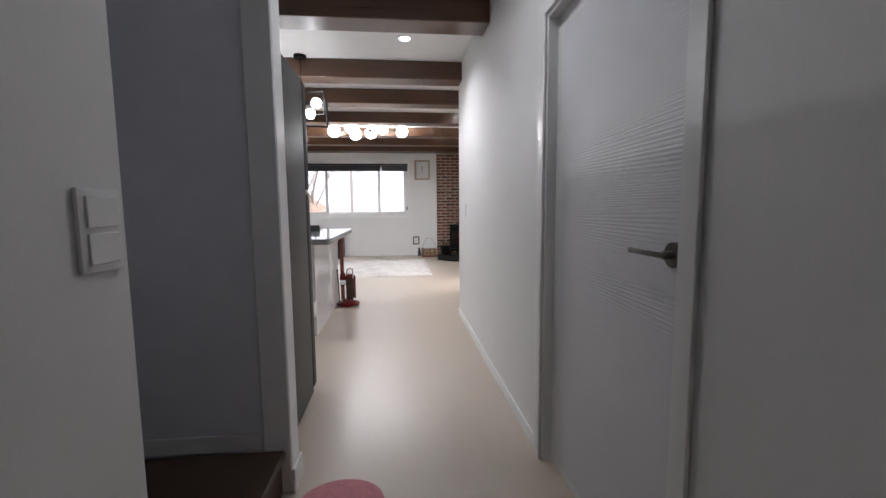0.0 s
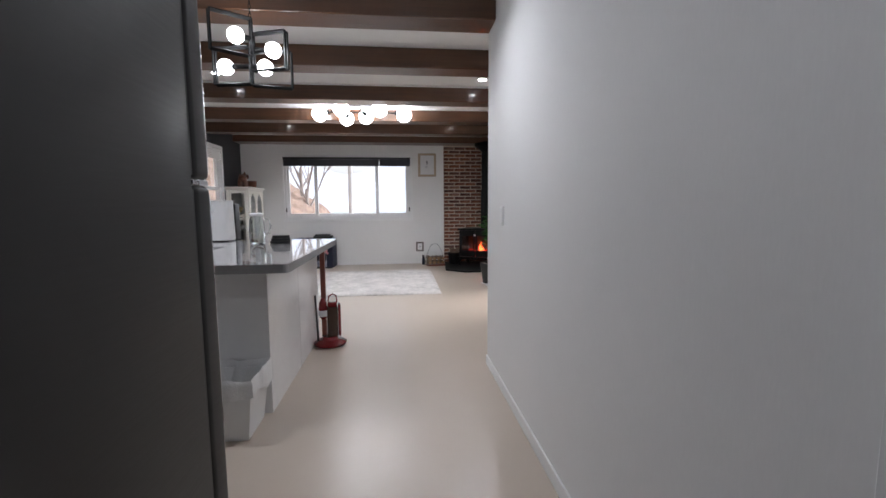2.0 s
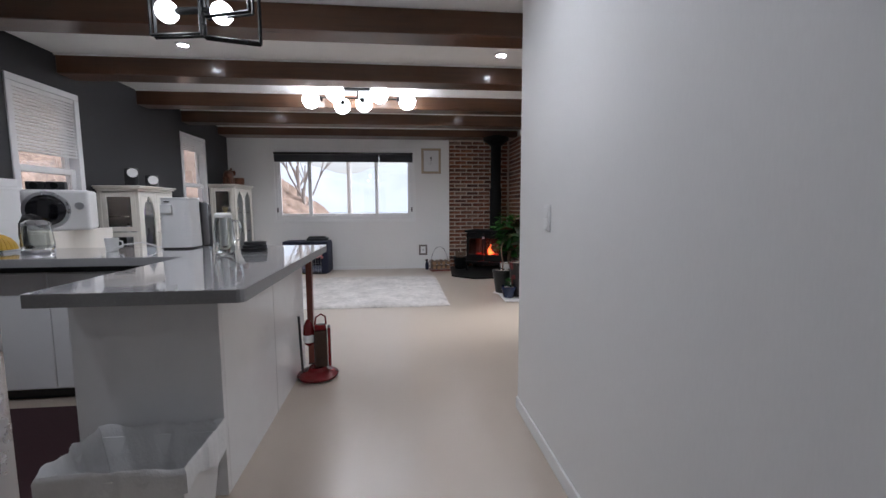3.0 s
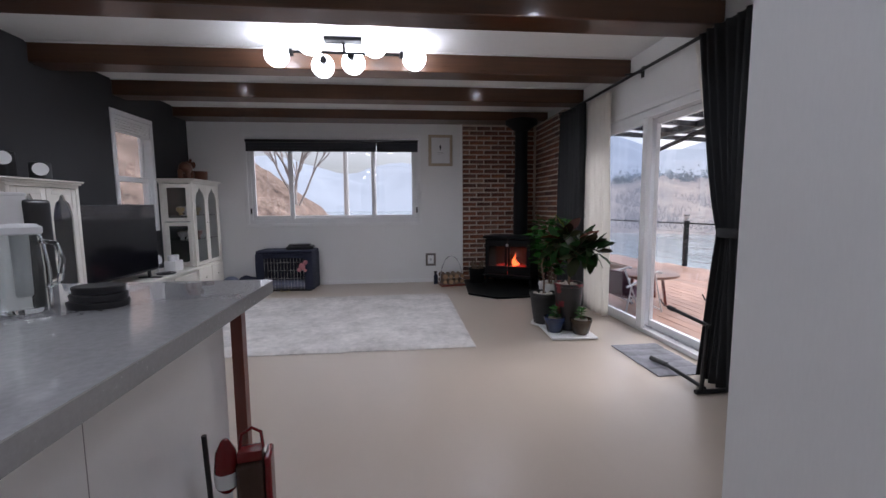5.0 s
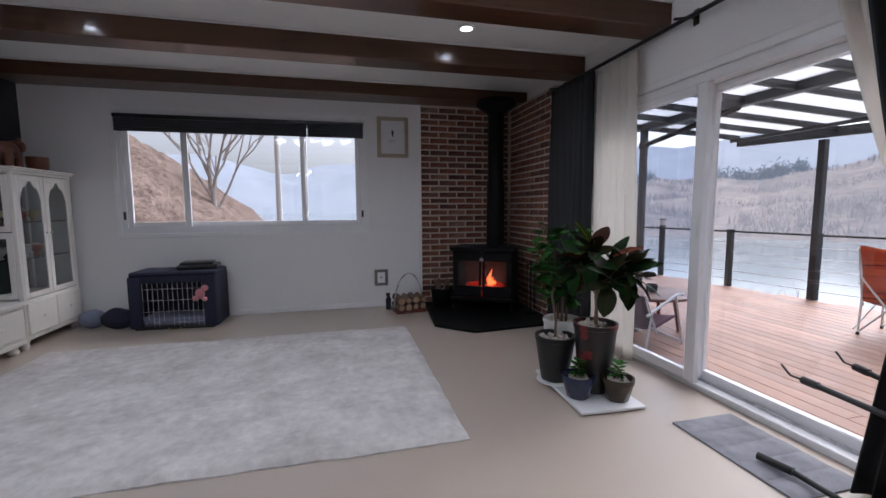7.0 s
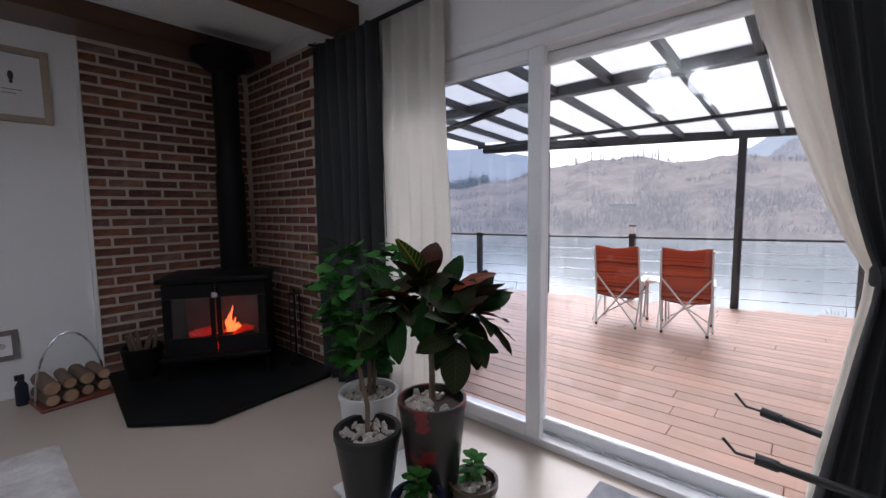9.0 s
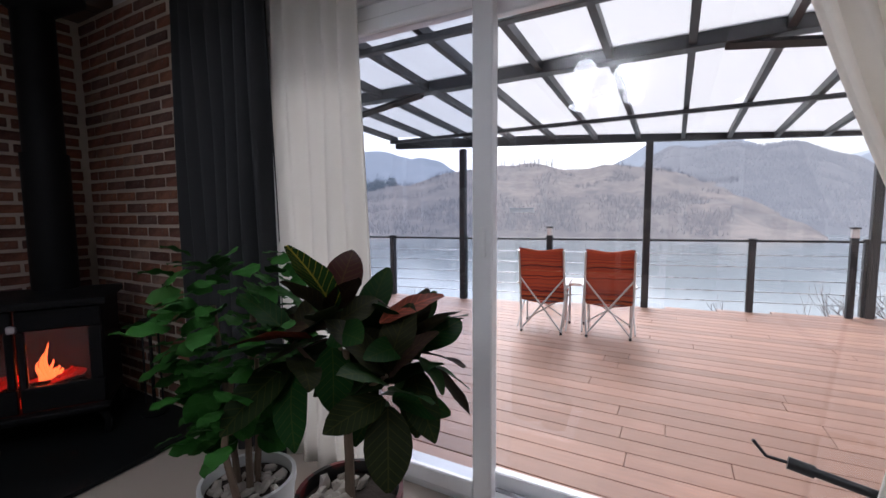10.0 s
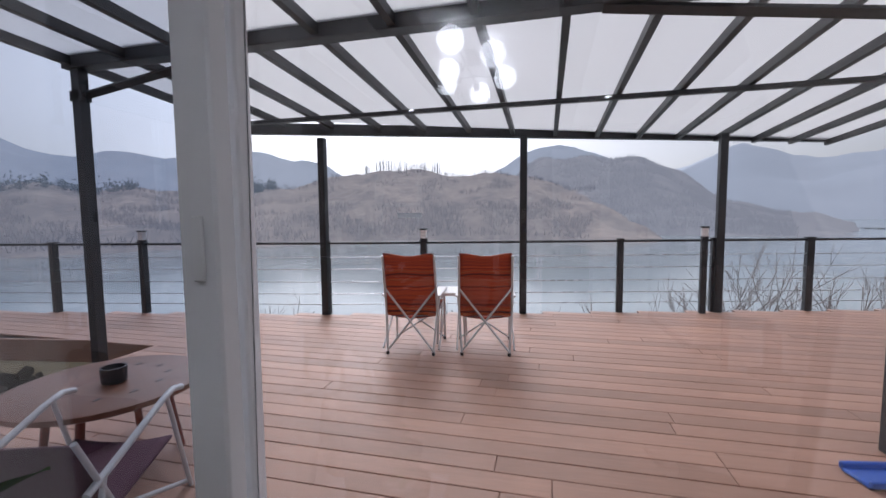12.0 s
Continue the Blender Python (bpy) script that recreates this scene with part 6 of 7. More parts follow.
for k in range(5):
    part("log", rod(N(), (-0.2 + 0.05 * k, -0.1 + 0.05 * (k % 2), 0.2 + 0.03 * (k % 3)), (0.0 + 0.05 * k, 0.05, 0.24 + 0.03 * (k % 2)), 0.035, None, 8), M_FIRE if k % 2 else M_BLACKM, sv)


def flame(bm, x, y, z, h, w):
    fr_ = random.Random(int(x * 1000))
    for lick in (-0.9, -0.2, 0.5, 1.1):          # several tapered tongues that sway together
        tall = h * fr_.uniform(0.55, 1.0) * (1.0 if abs(lick) < 0.6 else 0.65)
        lathe_pts = [(x + lick * w + 0.45 * w * math.sin(t * 5 + x * 30 + lick), y + 0.3 * w * lick, z + tall * t) for t in (0.0, 0.15, 0.3, 0.45, 0.6, 0.75, 0.9, 1.0)]
        tube(bm, lathe_pts, w * 0.75, 8, 0.06)


part("flame", (lambda b: (flame(b, 0.065, -0.08, 0.31, 0.22, 0.024), flame(b, 0.1, -0.05, 0.32, 0.06, 0.02), b)[-1])(N()), M_FLAME, sv, "bright orange flame")
part("embers", (lambda b: (flame(b, -0.14, 0.0, 0.28, 0.09, 0.05), flame(b, -0.2, 0.02, 0.28, 0.04, 0.04), flame(b, 0.15, 0.03, 0.29, 0.05, 0.035), b)[-1])(N()), M_FIRE, sv, "dull red embers")
for sx in (-1, 1):
    for sy in (-1, 1):
        part("leg", tube(N(), [(sx * (W - 0.04), sy * (D - 0.04), 0.14), (sx * W, sy * D, 0.08), (sx * (W - 0.01), sy * (D - 0.01), 0.0)], 0.022, 8, 0.7), M_BLACKM, sv)
fl = thing("stove_pipe", "black steel flue rising to the ceiling", "flue", (1.975, 9.3, 0.806))
part("lower_pipe", rod(N(), (0, 0, 0), (0, 0, 0.80), 0.112, None, 28), M_BLACKM, fl)
part("upper_pipe", rod(N(), (0, 0, 0.80), (0, 0, 1.80), 0.098, None, 28), M_BLACKM, fl)
part("collar", lathe(N(), [(0.10, 1.60), (0.19, 1.67), (0.245, 1.71), (0.245, 1.765)], seg=28), M_BLACKM, fl)

tl = thing("fire_tools", "black fireside tool stand on the hearth", "fire tools", (2.22, 8.78, 0.0302))
part("base", lathe(N(), [(0.07, 0), (0.075, 0.01), (0.02, 0.02)], seg=20), M_BLACKM, tl)
part("pole", rod(N(), (0, 0, 0.015), (0, 0, 0.62), 0.009), M_BLACKM, tl)
for k in range(3):
    a = k * 2.1
    part("tool", rod(N(), (0.05 * math.cos(a), 0.05 * math.sin(a), 0.06), (0.045 * math.cos(a), 0.045 * math.sin(a), 0.58), 0.006), M_BLACKM, tl)
part("hanger", lathe(N(), [(0.02, 0.575), (0.055, 0.58), (0.055, 0.59), (0.02, 0.595)], seg=16), M_BLACKM, tl)
bk2 = thing("log_bucket", "dark kindling bucket beside the stove", "bucket", (1.30, 9.42, 0.0302))
part("tub", lathe(N(), [(0.1, 0), (0.11, 0.01), (0.14, 0.24), (0.13, 0.24), (0.1, 0.02)], seg=24), M_BLACKM, bk2)
for k in range(6):
    part("stick", rod(N(), (0.05 * math.cos(k), 0.05 * math.sin(k), 0.03), (0.1 * math.cos(k * 1.7), 0.1 * math.sin(k * 1.7), 0.34), 0.014, None, 6), M_BARK, bk2)

# ---- curtains ----
cr_ = thing("curtain_rod", "double black curtain rod over the glass door", "curtain rod")
for x, z in ((2.345, 2.52), (2.27, 2.50)):
    part("rod", rod(N(), (x, 4.86, z), (x, 8.55, z), 0.015, None, 14), M_BLACK, cr_)
    part("finial", ball(N(), (x, 4.84, z), 0.028, 14), M_BLACK, cr_)
for y in (4.95, 6.76, 8.45):
    part("bracket", box(rod(N(), (2.24, y, 2.50), (RIGHT - 0.011, y, 2.53), 0.01), (RIGHT - 0.012, y - 0.02, 2.48), (RIGHT - 0.001, y + 0.02, 2.58)), M_BLACK, cr_)
    part("ring", lathe(N(), [(0.02, -0.008), (0.028, -0.008), (0.028, 0.008), (0.02, 0.008)], (0, 0, 0), 18), M_BLACK, cr_)
    cr_.children[-1].matrix_basis = pose(2.27, y, 2.50, 90)


def curtain(name, mat_, label, x, y_at, folds, amp, seed, z0=0.015, z1=2.47):
    """A hanging curtain; y_at(v) gives its two edges at the height v from 0 (hem) to 1."""
    def f(u, v):
        a, b_ = y_at(v)
        w = b_ - a
        y = a + w * (u + 0.012 * math.sin(u * folds * 6.9 + seed))
        k = min(1.0, 0.35 + 0.65 * w / 0.6)
        return (x + amp * k * math.sin(u * folds * math.tau + 0.6 * math.sin(v * 3 + seed)) + 0.012 * math.sin(v * 5 + u * 9), y, z0 + (z1 - z0) * v)
    ob = solo(name, sheet(N(), f, folds * 14, 30), mat_, label, "curtain")
    return thick(ob, 0.004)


curtain("curtain", M_CURT_D, "drawn-back charcoal curtain beside the brick", 2.27, lambda v: (7.70, 8.42), 7, 0.04, 0.3)
curtain("curtain", M_CURT_W, "drawn-back ivory curtain beside the charcoal one", 2.335, lambda v: (7.17 + 0.03 * v, 7.74), 5, 0.026, 1.3)


def tied(lo, hi, tie_lo, tie_hi, hem_lo, hem_hi, at=0.43):
    def y_at(v):
        if v > at:
            t = ((v - at) / (1 - at)) ** 0.8
            return tie_lo + (lo - tie_lo) * t, tie_hi + (hi - tie_hi) * t
        t = (1 - v / at) ** 0.95
        return tie_lo + (hem_lo - tie_lo) * t, tie_hi + (hem_hi - tie_hi) * t
    return y_at


curtain("curtain", M_CURT_D, "charcoal curtain gathered by a tieback", 2.235, tied(5.22, 5.74, 5.27, 5.45, 5.15, 5.60), 6, 0.04, 2.1)
curtain("curtain", M_CURT_W, "ivory curtain gathered behind the charcoal one", 2.34, tied(5.18, 5.93, 5.17, 5.46, 5.14, 5.60), 8, 0.03, 3.3)
tbk = thing("curtain_tieback", "black fabric curtain tieback on a wall hook", "tieback", (0, 0, 0))
part("band", lathe(N(), [(0.146, 1.045), (0.152, 1.055), (0.152, 1.095), (0.146, 1.105)], (2.25, 5.36, 0), 28, 0.52, 0.72), M_CURT_D, tbk)
part("strap", box(N(), (-0.004, 0, -0.022), (0.004, 0.2, 0.022), 0.003), M_CURT_D, tbk)
tbk.children[-1].matrix_basis = pose(2.36, 5.27, 1.10, 52, 0, 180)
part("hook", rod(N(), (2.35, 5.09, 1.28), (RIGHT - 0.001, 5.09, 1.28), 0.012), M_BLACK, tbk)

# ---- by the glass door ----


def mat_f(u, v):
    x, y = 1.935 + 0.42 * u, 5.60 + 0.69 * v
    pad = 0.010 * abs(math.sin(v * 5 * math.pi)) ** 0.5 * min(1.0, 8 * min(u, 1 - u) + 0.2)
    return (x, y, 0.008 + pad + 0.004 * bumpy(x, y, 9, 2.0))


bm = N()
sheet(bm, mat_f, 24, 60)
got = bmesh.ops.extrude_edge_only(bm, edges=[e for e in bm.edges if e.is_boundary])["geom"]
for v in got:
    if isinstance(v, bmesh.types.BMVert):
        v.co.z = 0.0005
solo("door_mat", bm, M_MAT, "grey quilted fabric mat by the glass door", "mat")

rs = thing("bike_stand", "black folding stand with two hooked arms", "stand", (2.2, 5.3, 0))
part("foot_bar", rod(N(), (-0.2, 0.0, 0.018), (0.16, 0.0, 0.018), 0.016), M_BLACK, rs)
part("floor_arm", rod(N(), (-0.12, 0.02, 0.03), (-0.12, 0.42, 0.04), 0.014), M_BLACK, rs)
part("grip", rod(N(), (-0.12, 0.42, 0.04), (-0.16, 0.56, 0.045), 0.02), M_BLACK, rs)
part("upright", rod(N(), (-0.16, 0.0, 0.02), (-0.12, 0.02, 0.47), 0.014), M_BLACK, rs)
part("upright", rod(N(), (0.12, 0.0, 0.02), (0.13, 0.02, 0.47), 0.014), M_BLACK, rs)
for tip, base_ in (((-0.14, 0.40, 0.497), (-0.115, 0.0, 0.46)), ((0.195, 0.41, 0.52), (0.13, 0.0, 0.47))):
    ar = part("arm", rod(N(), base_, tip, 0.013), M_BLACK, rs)
    d = (Vector(tip) - Vector(base_)).normalized()
    part("sleeve", rod(N(), Vector(tip) - d * 0.06, Vector(tip), 0.018), M_BLACK, ar)
    part("hook", tube(N(), [Vector(tip), Vector(tip) + d * 0.05 + Vector((0, 0, -0.004)), Vector(tip) + d * 0.085 + Vector((-0.01, 0, 0.035))], 0.005), M_BLACK, ar)

vc = thing("stick_vacuum", "grey stick vacuum cleaner docked at the wall", "vacuum cleaner", (2.2, 5.02, 0), 0)
M_VGREY = paint("vacuum_grey_plastic", (0.11, 0.11, 0.118), 0.35, 0.3)
part("floor_head", box(N(), (-0.13, -0.08, 0), (0.13, 0.06, 0.07), 0.025, 3), M_BLACK, vc)
part("joint", rod(N(), (0.0, 0.0, 0.06), (0.0, 0.01, 0.22), 0.035, 0.025), M_VGREY, vc)
part("tube", rod(N(), (0.0, 0.01, 0.2), (0.0, 0.02, 0.86), 0.022), M_STEEL_L, vc)
bd = part("motor_body", rod(N(), (-0.12, -0.01, 0.975), (0.10, 0.02, 0.985), 0.065, 0.06, 24), M_VGREY, vc)
part("front_ring", rod(N(), (-0.128, -0.011, 0.975), (-0.12, -0.01, 0.975), 0.058, 0.064, 24), M_STEEL_L, bd)
part("front_cap", rod(N(), (-0.134, -0.012, 0.975), (-0.1285, -0.011, 0.975), 0.04, 0.045, 24), M_BLACK, bd)
part("neck", rod(N(), (0.0, 0.02, 0.84), (0.0, 0.01, 0.93), 0.03, 0.04), M_BLACK, vc)
part("battery", box(N(), (-0.14, -0.035, 1.045), (-0.03, 0.045, 1.14), 0.012, 2), M_VGREY, vc)
part("status_light", box(N(), (-0.143, -0.012, 1.09), (-0.1402, 0.016, 1.096)), glow("green_led", (0.4, 1.0, 0.7), 2.0), vc, "small green light")
part("cyclone", rod(N(), (0.06, 0.02, 0.93), (0.09, 0.02, 1.12), 0.07, 0.06, 24), M_BLACK, vc)
part("handle", tube(N(), [(-0.05, 0.02, 1.1), (0.02, 0.02, 1.14), (0.09, 0.02, 1.13), (0.15, 0.02, 1.07)], 0.022), M_BLACK, vc)
part("wall_dock", box(N(), (0.12, -0.05, 1.02), (0.218, 0.07, 1.14), 0.012, 2), M_BLACK, vc)

so = thing("wooden_stool", "round pale wooden stool with splayed legs", "stool", (2.17, 4.70, 0))
part("seat", lathe(N(), [(0.15, 0.445), (0.165, 0.45), (0.165, 0.47), (0.155, 0.478)], seg=32), M_WOODL, so)
for k in range(4):
    a = k * math.tau / 4 + 0.78
    part("leg", rod(N(), (0.19 * math.cos(a), 0.19 * math.sin(a), 0), (0.12 * math.cos(a), 0.12 * math.sin(a), 0.446), 0.019, 0.016, 12), M_WOODL, so)
for k in range(4):
    a, b_ = k * math.tau / 4 + 0.78, (k + 1) * math.tau / 4 + 0.78
    z = 0.16 + 0.06 * (k % 2)
    r_ = 0.19 - 0.07 * z / 0.446
    part("stretcher", rod(N(), (r_ * math.cos(a), r_ * math.sin(a), z), (r_ * math.cos(b_), r_ * math.sin(b_), z), 0.010), M_WOODL, so)
bp = thing("planter_bowl", "dark grey oval planter bowl on the stool", "planter", (2.2, 4.72, 0.4785))
part("bowl", lathe(N(), [(0.1, 0.0), (0.12, 0.01), (0.15, 0.15), (0.155, 0.17), (0.14, 0.17), (0.11, 0.03)], seg=32), paint("dark_stoneware", (0.03, 0.032, 0.035), 0.55, var=0.2), bp)
part("soil", lathe(N(), [(0.13, 0.14), (0.1365, 0.15)], seg=28), M_SOIL, bp)

# ---- plants on a white tray ----
ptray = thing("plant_tray", "low white board under the plants", "tray", (1.70, 6.84, 0), -3)
part("board", box(N(), (-0.22, -0.36, 0.008), (0.22, 0.34, 0.028), 0.004), M_WHITEP, ptray)
for sx in (-0.18, 0.18):
    for sy in (-0.3, 0.28):
        part("caster", rod(N(), (sx, sy, 0), (sx, sy, 0.008), 0.02), M_BLACK, ptray)
TZ = 0.0285
M_POT_W = paint("white_ceramic_pot", (0.68, 0.68, 0.66), 0.35, var=0.06)
M_POT_K = paint("black_plastic_pot", (0.014, 0.015, 0.015), 0.45, var=0.2)
M_POT_R, n, l, b = base("black_red_painted_pot")
t_ = noise_tex(n, l, 7.0, 3.0)
r_ = ramp(n, l, t_.outputs["Fac"], [(0.56, (0.012, 0.011, 0.011)), (0.60, (0.15, 0.012, 0.016))])
l.new(r_.outputs[0], b.inputs["Base Color"])
b.inputs["Roughness"].default_value = 0.3
M_POT_B = paint("blue_glazed_pot", (0.018, 0.028, 0.07), 0.2, var=0.4)
M_POT_N = paint("brown_glazed_pot", (0.05, 0.032, 0.018), 0.25, var=0.4)


def leaf_mesh(name, length, width, bend, material, fold=0.18):
    def f(u, v):
        t = v
        w = width * math.sin(math.pi * min(1, t * 0.97 + 0.02) ** 0.95) ** 0.65 * (u - 0.5)
        return (length * t * (1 - 0.12 * bend * t), w, -bend * length * t * t * 0.5 + fold * abs(w) + 0.006 * math.sin(t * 14) * (u - 0.5))
    return mesh_of(name, sheet(N(), f, 4, 8), material)


def leaf_mat(name, dark, mid, vein, vein_w, rare, strong):
    m, n, l, b = base(name)
    co = n.new("ShaderNodeTexCoord")
    sx = n.new("ShaderNodeSeparateXYZ")
    l.new(co.outputs["Object"], sx.inputs[0])
    ab = n.new("ShaderNodeMath")
    ab.operation = "ABSOLUTE"
    l.new(sx.outputs["Y"], ab.inputs[0])
    wv = n.new("ShaderNodeMath")          # side veins run obliquely from the midrib
    wv.operation = "MULTIPLY_ADD"
    wv.inputs[1].default_value = -0.9
    l.new(ab.outputs[0], wv.inputs[0])
    l.new(sx.outputs["X"], wv.inputs[2])
    sn = n.new("ShaderNodeMath")
    sn.operation = "SINE"
    sc = n.new("ShaderNodeMath")
    sc.operation = "MULTIPLY"
    sc.inputs[1].default_value = 300
    l.new(wv.outputs[0], sc.inputs[0])
    l.new(sc.outputs[0], sn.inputs[0])
    info = n.new("ShaderNodeObjectInfo")
    r1 = ramp(n, l, info.outputs["Random"], [(0.3, dark), (0.5, mid), (0.8, mul(dark, 0.8)), (0.93, mul(mid, 1.2)), (0.97, rare)])
    rib = n.new("ShaderNodeMath")
    rib.operation = "LESS_THAN"
    rib.inputs[1].default_value = vein_w
    l.new(ab.outputs[0], rib.inputs[0])
    side = n.new("ShaderNodeMath")
    side.operation = "GREATER_THAN"
    side.inputs[1].default_value = 0.93
    l.new(sn.outputs[0], side.inputs[0])
    mxx = n.new("ShaderNodeMath")
    mxx.operation = "MAXIMUM"
    l.new(rib.outputs[0], mxx.inputs[0])
    l.new(side.outputs[0], mxx.inputs[1])
    k = n.new("ShaderNodeMath")
    k.operation = "MULTIPLY"
    k.inputs[1].default_value = strong
    l.new(mxx.outputs[0], k.inputs[0])
    mixn = n.new("ShaderNodeMix")
    mixn.data_type = "RGBA"
    l.new(k.outputs[0], mixn.inputs["Factor"])
    l.new(r1.outputs[0], mixn.inputs["A"])
    mixn.inputs["B"].default_value = (*vein, 1)
    l.new(mixn.outputs["Result"], b.inputs["Base Color"])
    b.inputs["Roughness"].default_value = 0.5
    b.inputs["Specular IOR Level"].default_value = 0.04
    return m


M_CROTON = leaf_mat("croton_leaf", (0.010, 0.036, 0.009), (0.022, 0.010, 0.009), (0.15, 0.13, 0.02), 0.0018, (0.06, 0.015, 0.01), 0.14)
M_GREEN = leaf_mat("green_leaf", (0.022, 0.082, 0.014), (0.03, 0.11, 0.02), (0.05, 0.15, 0.035), 0.0008, (0.045, 0.125, 0.026), 0.25)


def pot(kind, place, r_top, r_bot, h, material, label, rim=0.012):
    p = thing("plant_pot", label, "potted plant", place)
    part("pot", lathe(N(), [(r_bot * 0.9, 0), (r_bot, 0.006), (r_top * 0.97, h - 0.03), (r_top, h - 0.028), (r_top, h), (r_top - rim, h), (r_top - rim - 0.006, h - 0.05), (0.0, h - 0.05)], seg=36), material, p)
    part("soil", lathe(N(), [(r_top - rim - 0.004, h - 0.049), (r_top - rim - 0.004, h - 0.035)], seg=28), M_SOIL, p)
    rnd = random.Random(int(r_top * 1000) + int(h * 100))
    bm = N()
    for k in range(34):
        a, rr = rnd.uniform(0, math.tau), (r_top - 0.035) * math.sqrt(rnd.random())
        s = rnd.uniform(0.012, 0.026) * (r_top / 0.13)
        bmesh.ops.create_icosphere(bm, subdivisions=1, radius=s, matrix=Matrix.Translation((rr * math.cos(a), rr * math.sin(a), h - 0.028)) @ Euler((rnd.random() * 6, rnd.random() * 6, 0)).to_matrix().to_4x4() @ Matrix.Diagonal((1.3, 0.9, 0.6, 1)))
    part("pebble_layer", bm, M_STONES, p, "pale pebbles on the soil")
    return p


def leaf_ob(mesh, parent, at, out, droop, roll, size):
    ob = new("leaf", mesh)
    ob.parent = parent
    out = Vector(out).normalized()
    az = math.atan2(out.y, out.x)
    el = math.asin(max(-1, min(1, out.z)))
    ob.matrix_basis = Matrix.Translation(at) @ Euler((0, 0, az)).to_matrix().to_4x4() @ Euler((0, -el + droop, 0)).to_matrix().to_4x4() @ Euler((roll, 0, 0)).to_matrix().to_4x4() @ Matrix.Diagonal((size, size, size, 1))
    return ob


rnd = random.Random(5)
# croton with large variegated leaves
cro = pot("croton", (1.725, 6.77, TZ), 0.145, 0.098, 0.47, M_POT_R, "croton with dark red leaves in a black and red pot")
part("stem", tube(N(), [(0, 0, 0.43), (0.012, 0.01, 0.56), (-0.005, 0.0, 0.7), (0.0, 0.0, 0.86)], 0.014, 8, 0.7), M_BARK, cro)
tops = [Vector((-0.01, 0.04, 0.95)), Vector((0.15, -0.11, 0.86)), Vector((-0.06, 0.13, 0.88)), Vector((0.16, 0.06, 0.85)), Vector((0.03, -0.11, 0.80)), Vector((0.24, -0.06, 0.83))]
for q in tops[1:]:
    part("twig", tube(N(), [(0, 0, 0.66), q * 0.5 + Vector((0, 0, 0.36)), q], 0.008, 6, 0.7), M_BARK, cro)
part("twig", tube(N(), [(0, 0, 0.8), tops[0]], 0.008, 6, 0.7), M_BARK, cro)
L1 = leaf_mesh("croton_leaf_mesh", 0.19, 0.115, 0.35, M_CROTON, 0.12)
L2 = leaf_mesh("croton_leaf_mesh", 0.21, 0.10, 0.6, M_CROTON, 0.12)
for q in tops:
    for k in range(13):
        a = k * 2.4 + rnd.uniform(-0.3, 0.3)
        el = 1.25 - 1.85 * (k / 12)
        out = (math.cos(a) * math.cos(el), math.sin(a) * math.cos(el), math.sin(el))
        leaf_ob(rnd.choice((L1, L2)), cro, q + Vector(out) * 0.012 - Vector((0, 0, 0.006 * k)), out, rnd.uniform(-0.1, 0.3), rnd.uniform(-0.7, 0.7), rnd.uniform(0.75, 1.15))
# a yellow-veined leaf at the top and three coppery ones
M_VEINED = leaf_mat("veined_leaf", (0.02, 0.06, 0.014), (0.02, 0.06, 0.014), (0.42, 0.36, 0.05), 0.004, (0.02, 0.06, 0.014), 0.85)
M_COPPER = leaf_mat("copper_leaf", (0.12, 0.028, 0.014), (0.10, 0.024, 0.014), (0.26, 0.05, 0.025), 0.003, (0.14, 0.04, 0.02), 0.6)
LV = leaf_mesh("veined_leaf_mesh", 0.22, 0.13, 0.3, M_VEINED, 0.1)
LC = leaf_mesh("copper_leaf_mesh", 0.2, 0.08, 0.45, M_COPPER, 0.12)
for mesh_, at_, out_, roll_ in ((LV, (-0.02, 0.02, 0.97), (-0.35, 0.1, 0.95), 0.2), (LC, (-0.06, 0.06, 0.90), (-0.75, 0.45, 0.35), 0.5), (LC, (0.08, -0.05, 0.92), (0.45, -0.55, 0.55), 0.4)):
    leaf_ob(mesh_, cro, Vector(at_), out_, 0.1, roll_, 1.0)
# umbrella-leaved plant in the white pot
gr = pot("green", (1.70, 7.165, TZ), 0.142, 0.105, 0.40, M_POT_W, "green bushy plant in a white ceramic pot")
GL = leaf_mesh("round_leaf_mesh", 0.075, 0.058, 0.35, M_GREEN, 0.1)
for k in range(3):
    a = k * 2.1
    part("stem", tube(N(), [(0.03 * math.cos(a), 0.03 * math.sin(a), 0.36), (0.05 * math.cos(a), 0.05 * math.sin(a), 0.6), (0.07 * math.cos(a + 0.4), 0.07 * math.sin(a + 0.4), 0.95)], 0.011, 8, 0.6), M_BARK, gr)
for k in range(230):
    a = rnd.uniform(0, math.tau)
    z = rnd.uniform(0.52, 1.10)
    rad = (0.23 - 0.55 * abs(z - 0.9) ** 1.1) * math.sqrt(rnd.uniform(0.15, 1))
    out = (math.cos(a), math.sin(a), rnd.uniform(-0.2, 0.8))
    leaf_ob(GL, gr, Vector((rad * math.cos(a), rad * math.sin(a), z)), out, rnd.uniform(0, 0.5), rnd.uniform(-0.6, 0.6), rnd.uniform(0.85, 1.5))
# black nursery pot and two small glazed pots
kp = pot("nursery", (1.54, 6.975, TZ + 0.013), 0.142, 0.095, 0.325, M_POT_K, "small tree in a black nursery pot on a saucer", 0.02)
part("saucer", lathe(N(), [(0.1, -0.013), (0.125, -0.008), (0.125, -0.0005)], seg=28), M_WHITEP, kp)
part("stem", tube(N(), [(0, 0, 0.28), (0.01, 0.01, 0.42), (-0.01, 0.04, 0.6), (0.05, 0.08, 0.78)], 0.012, 8, 0.6), M_BARK, kp)
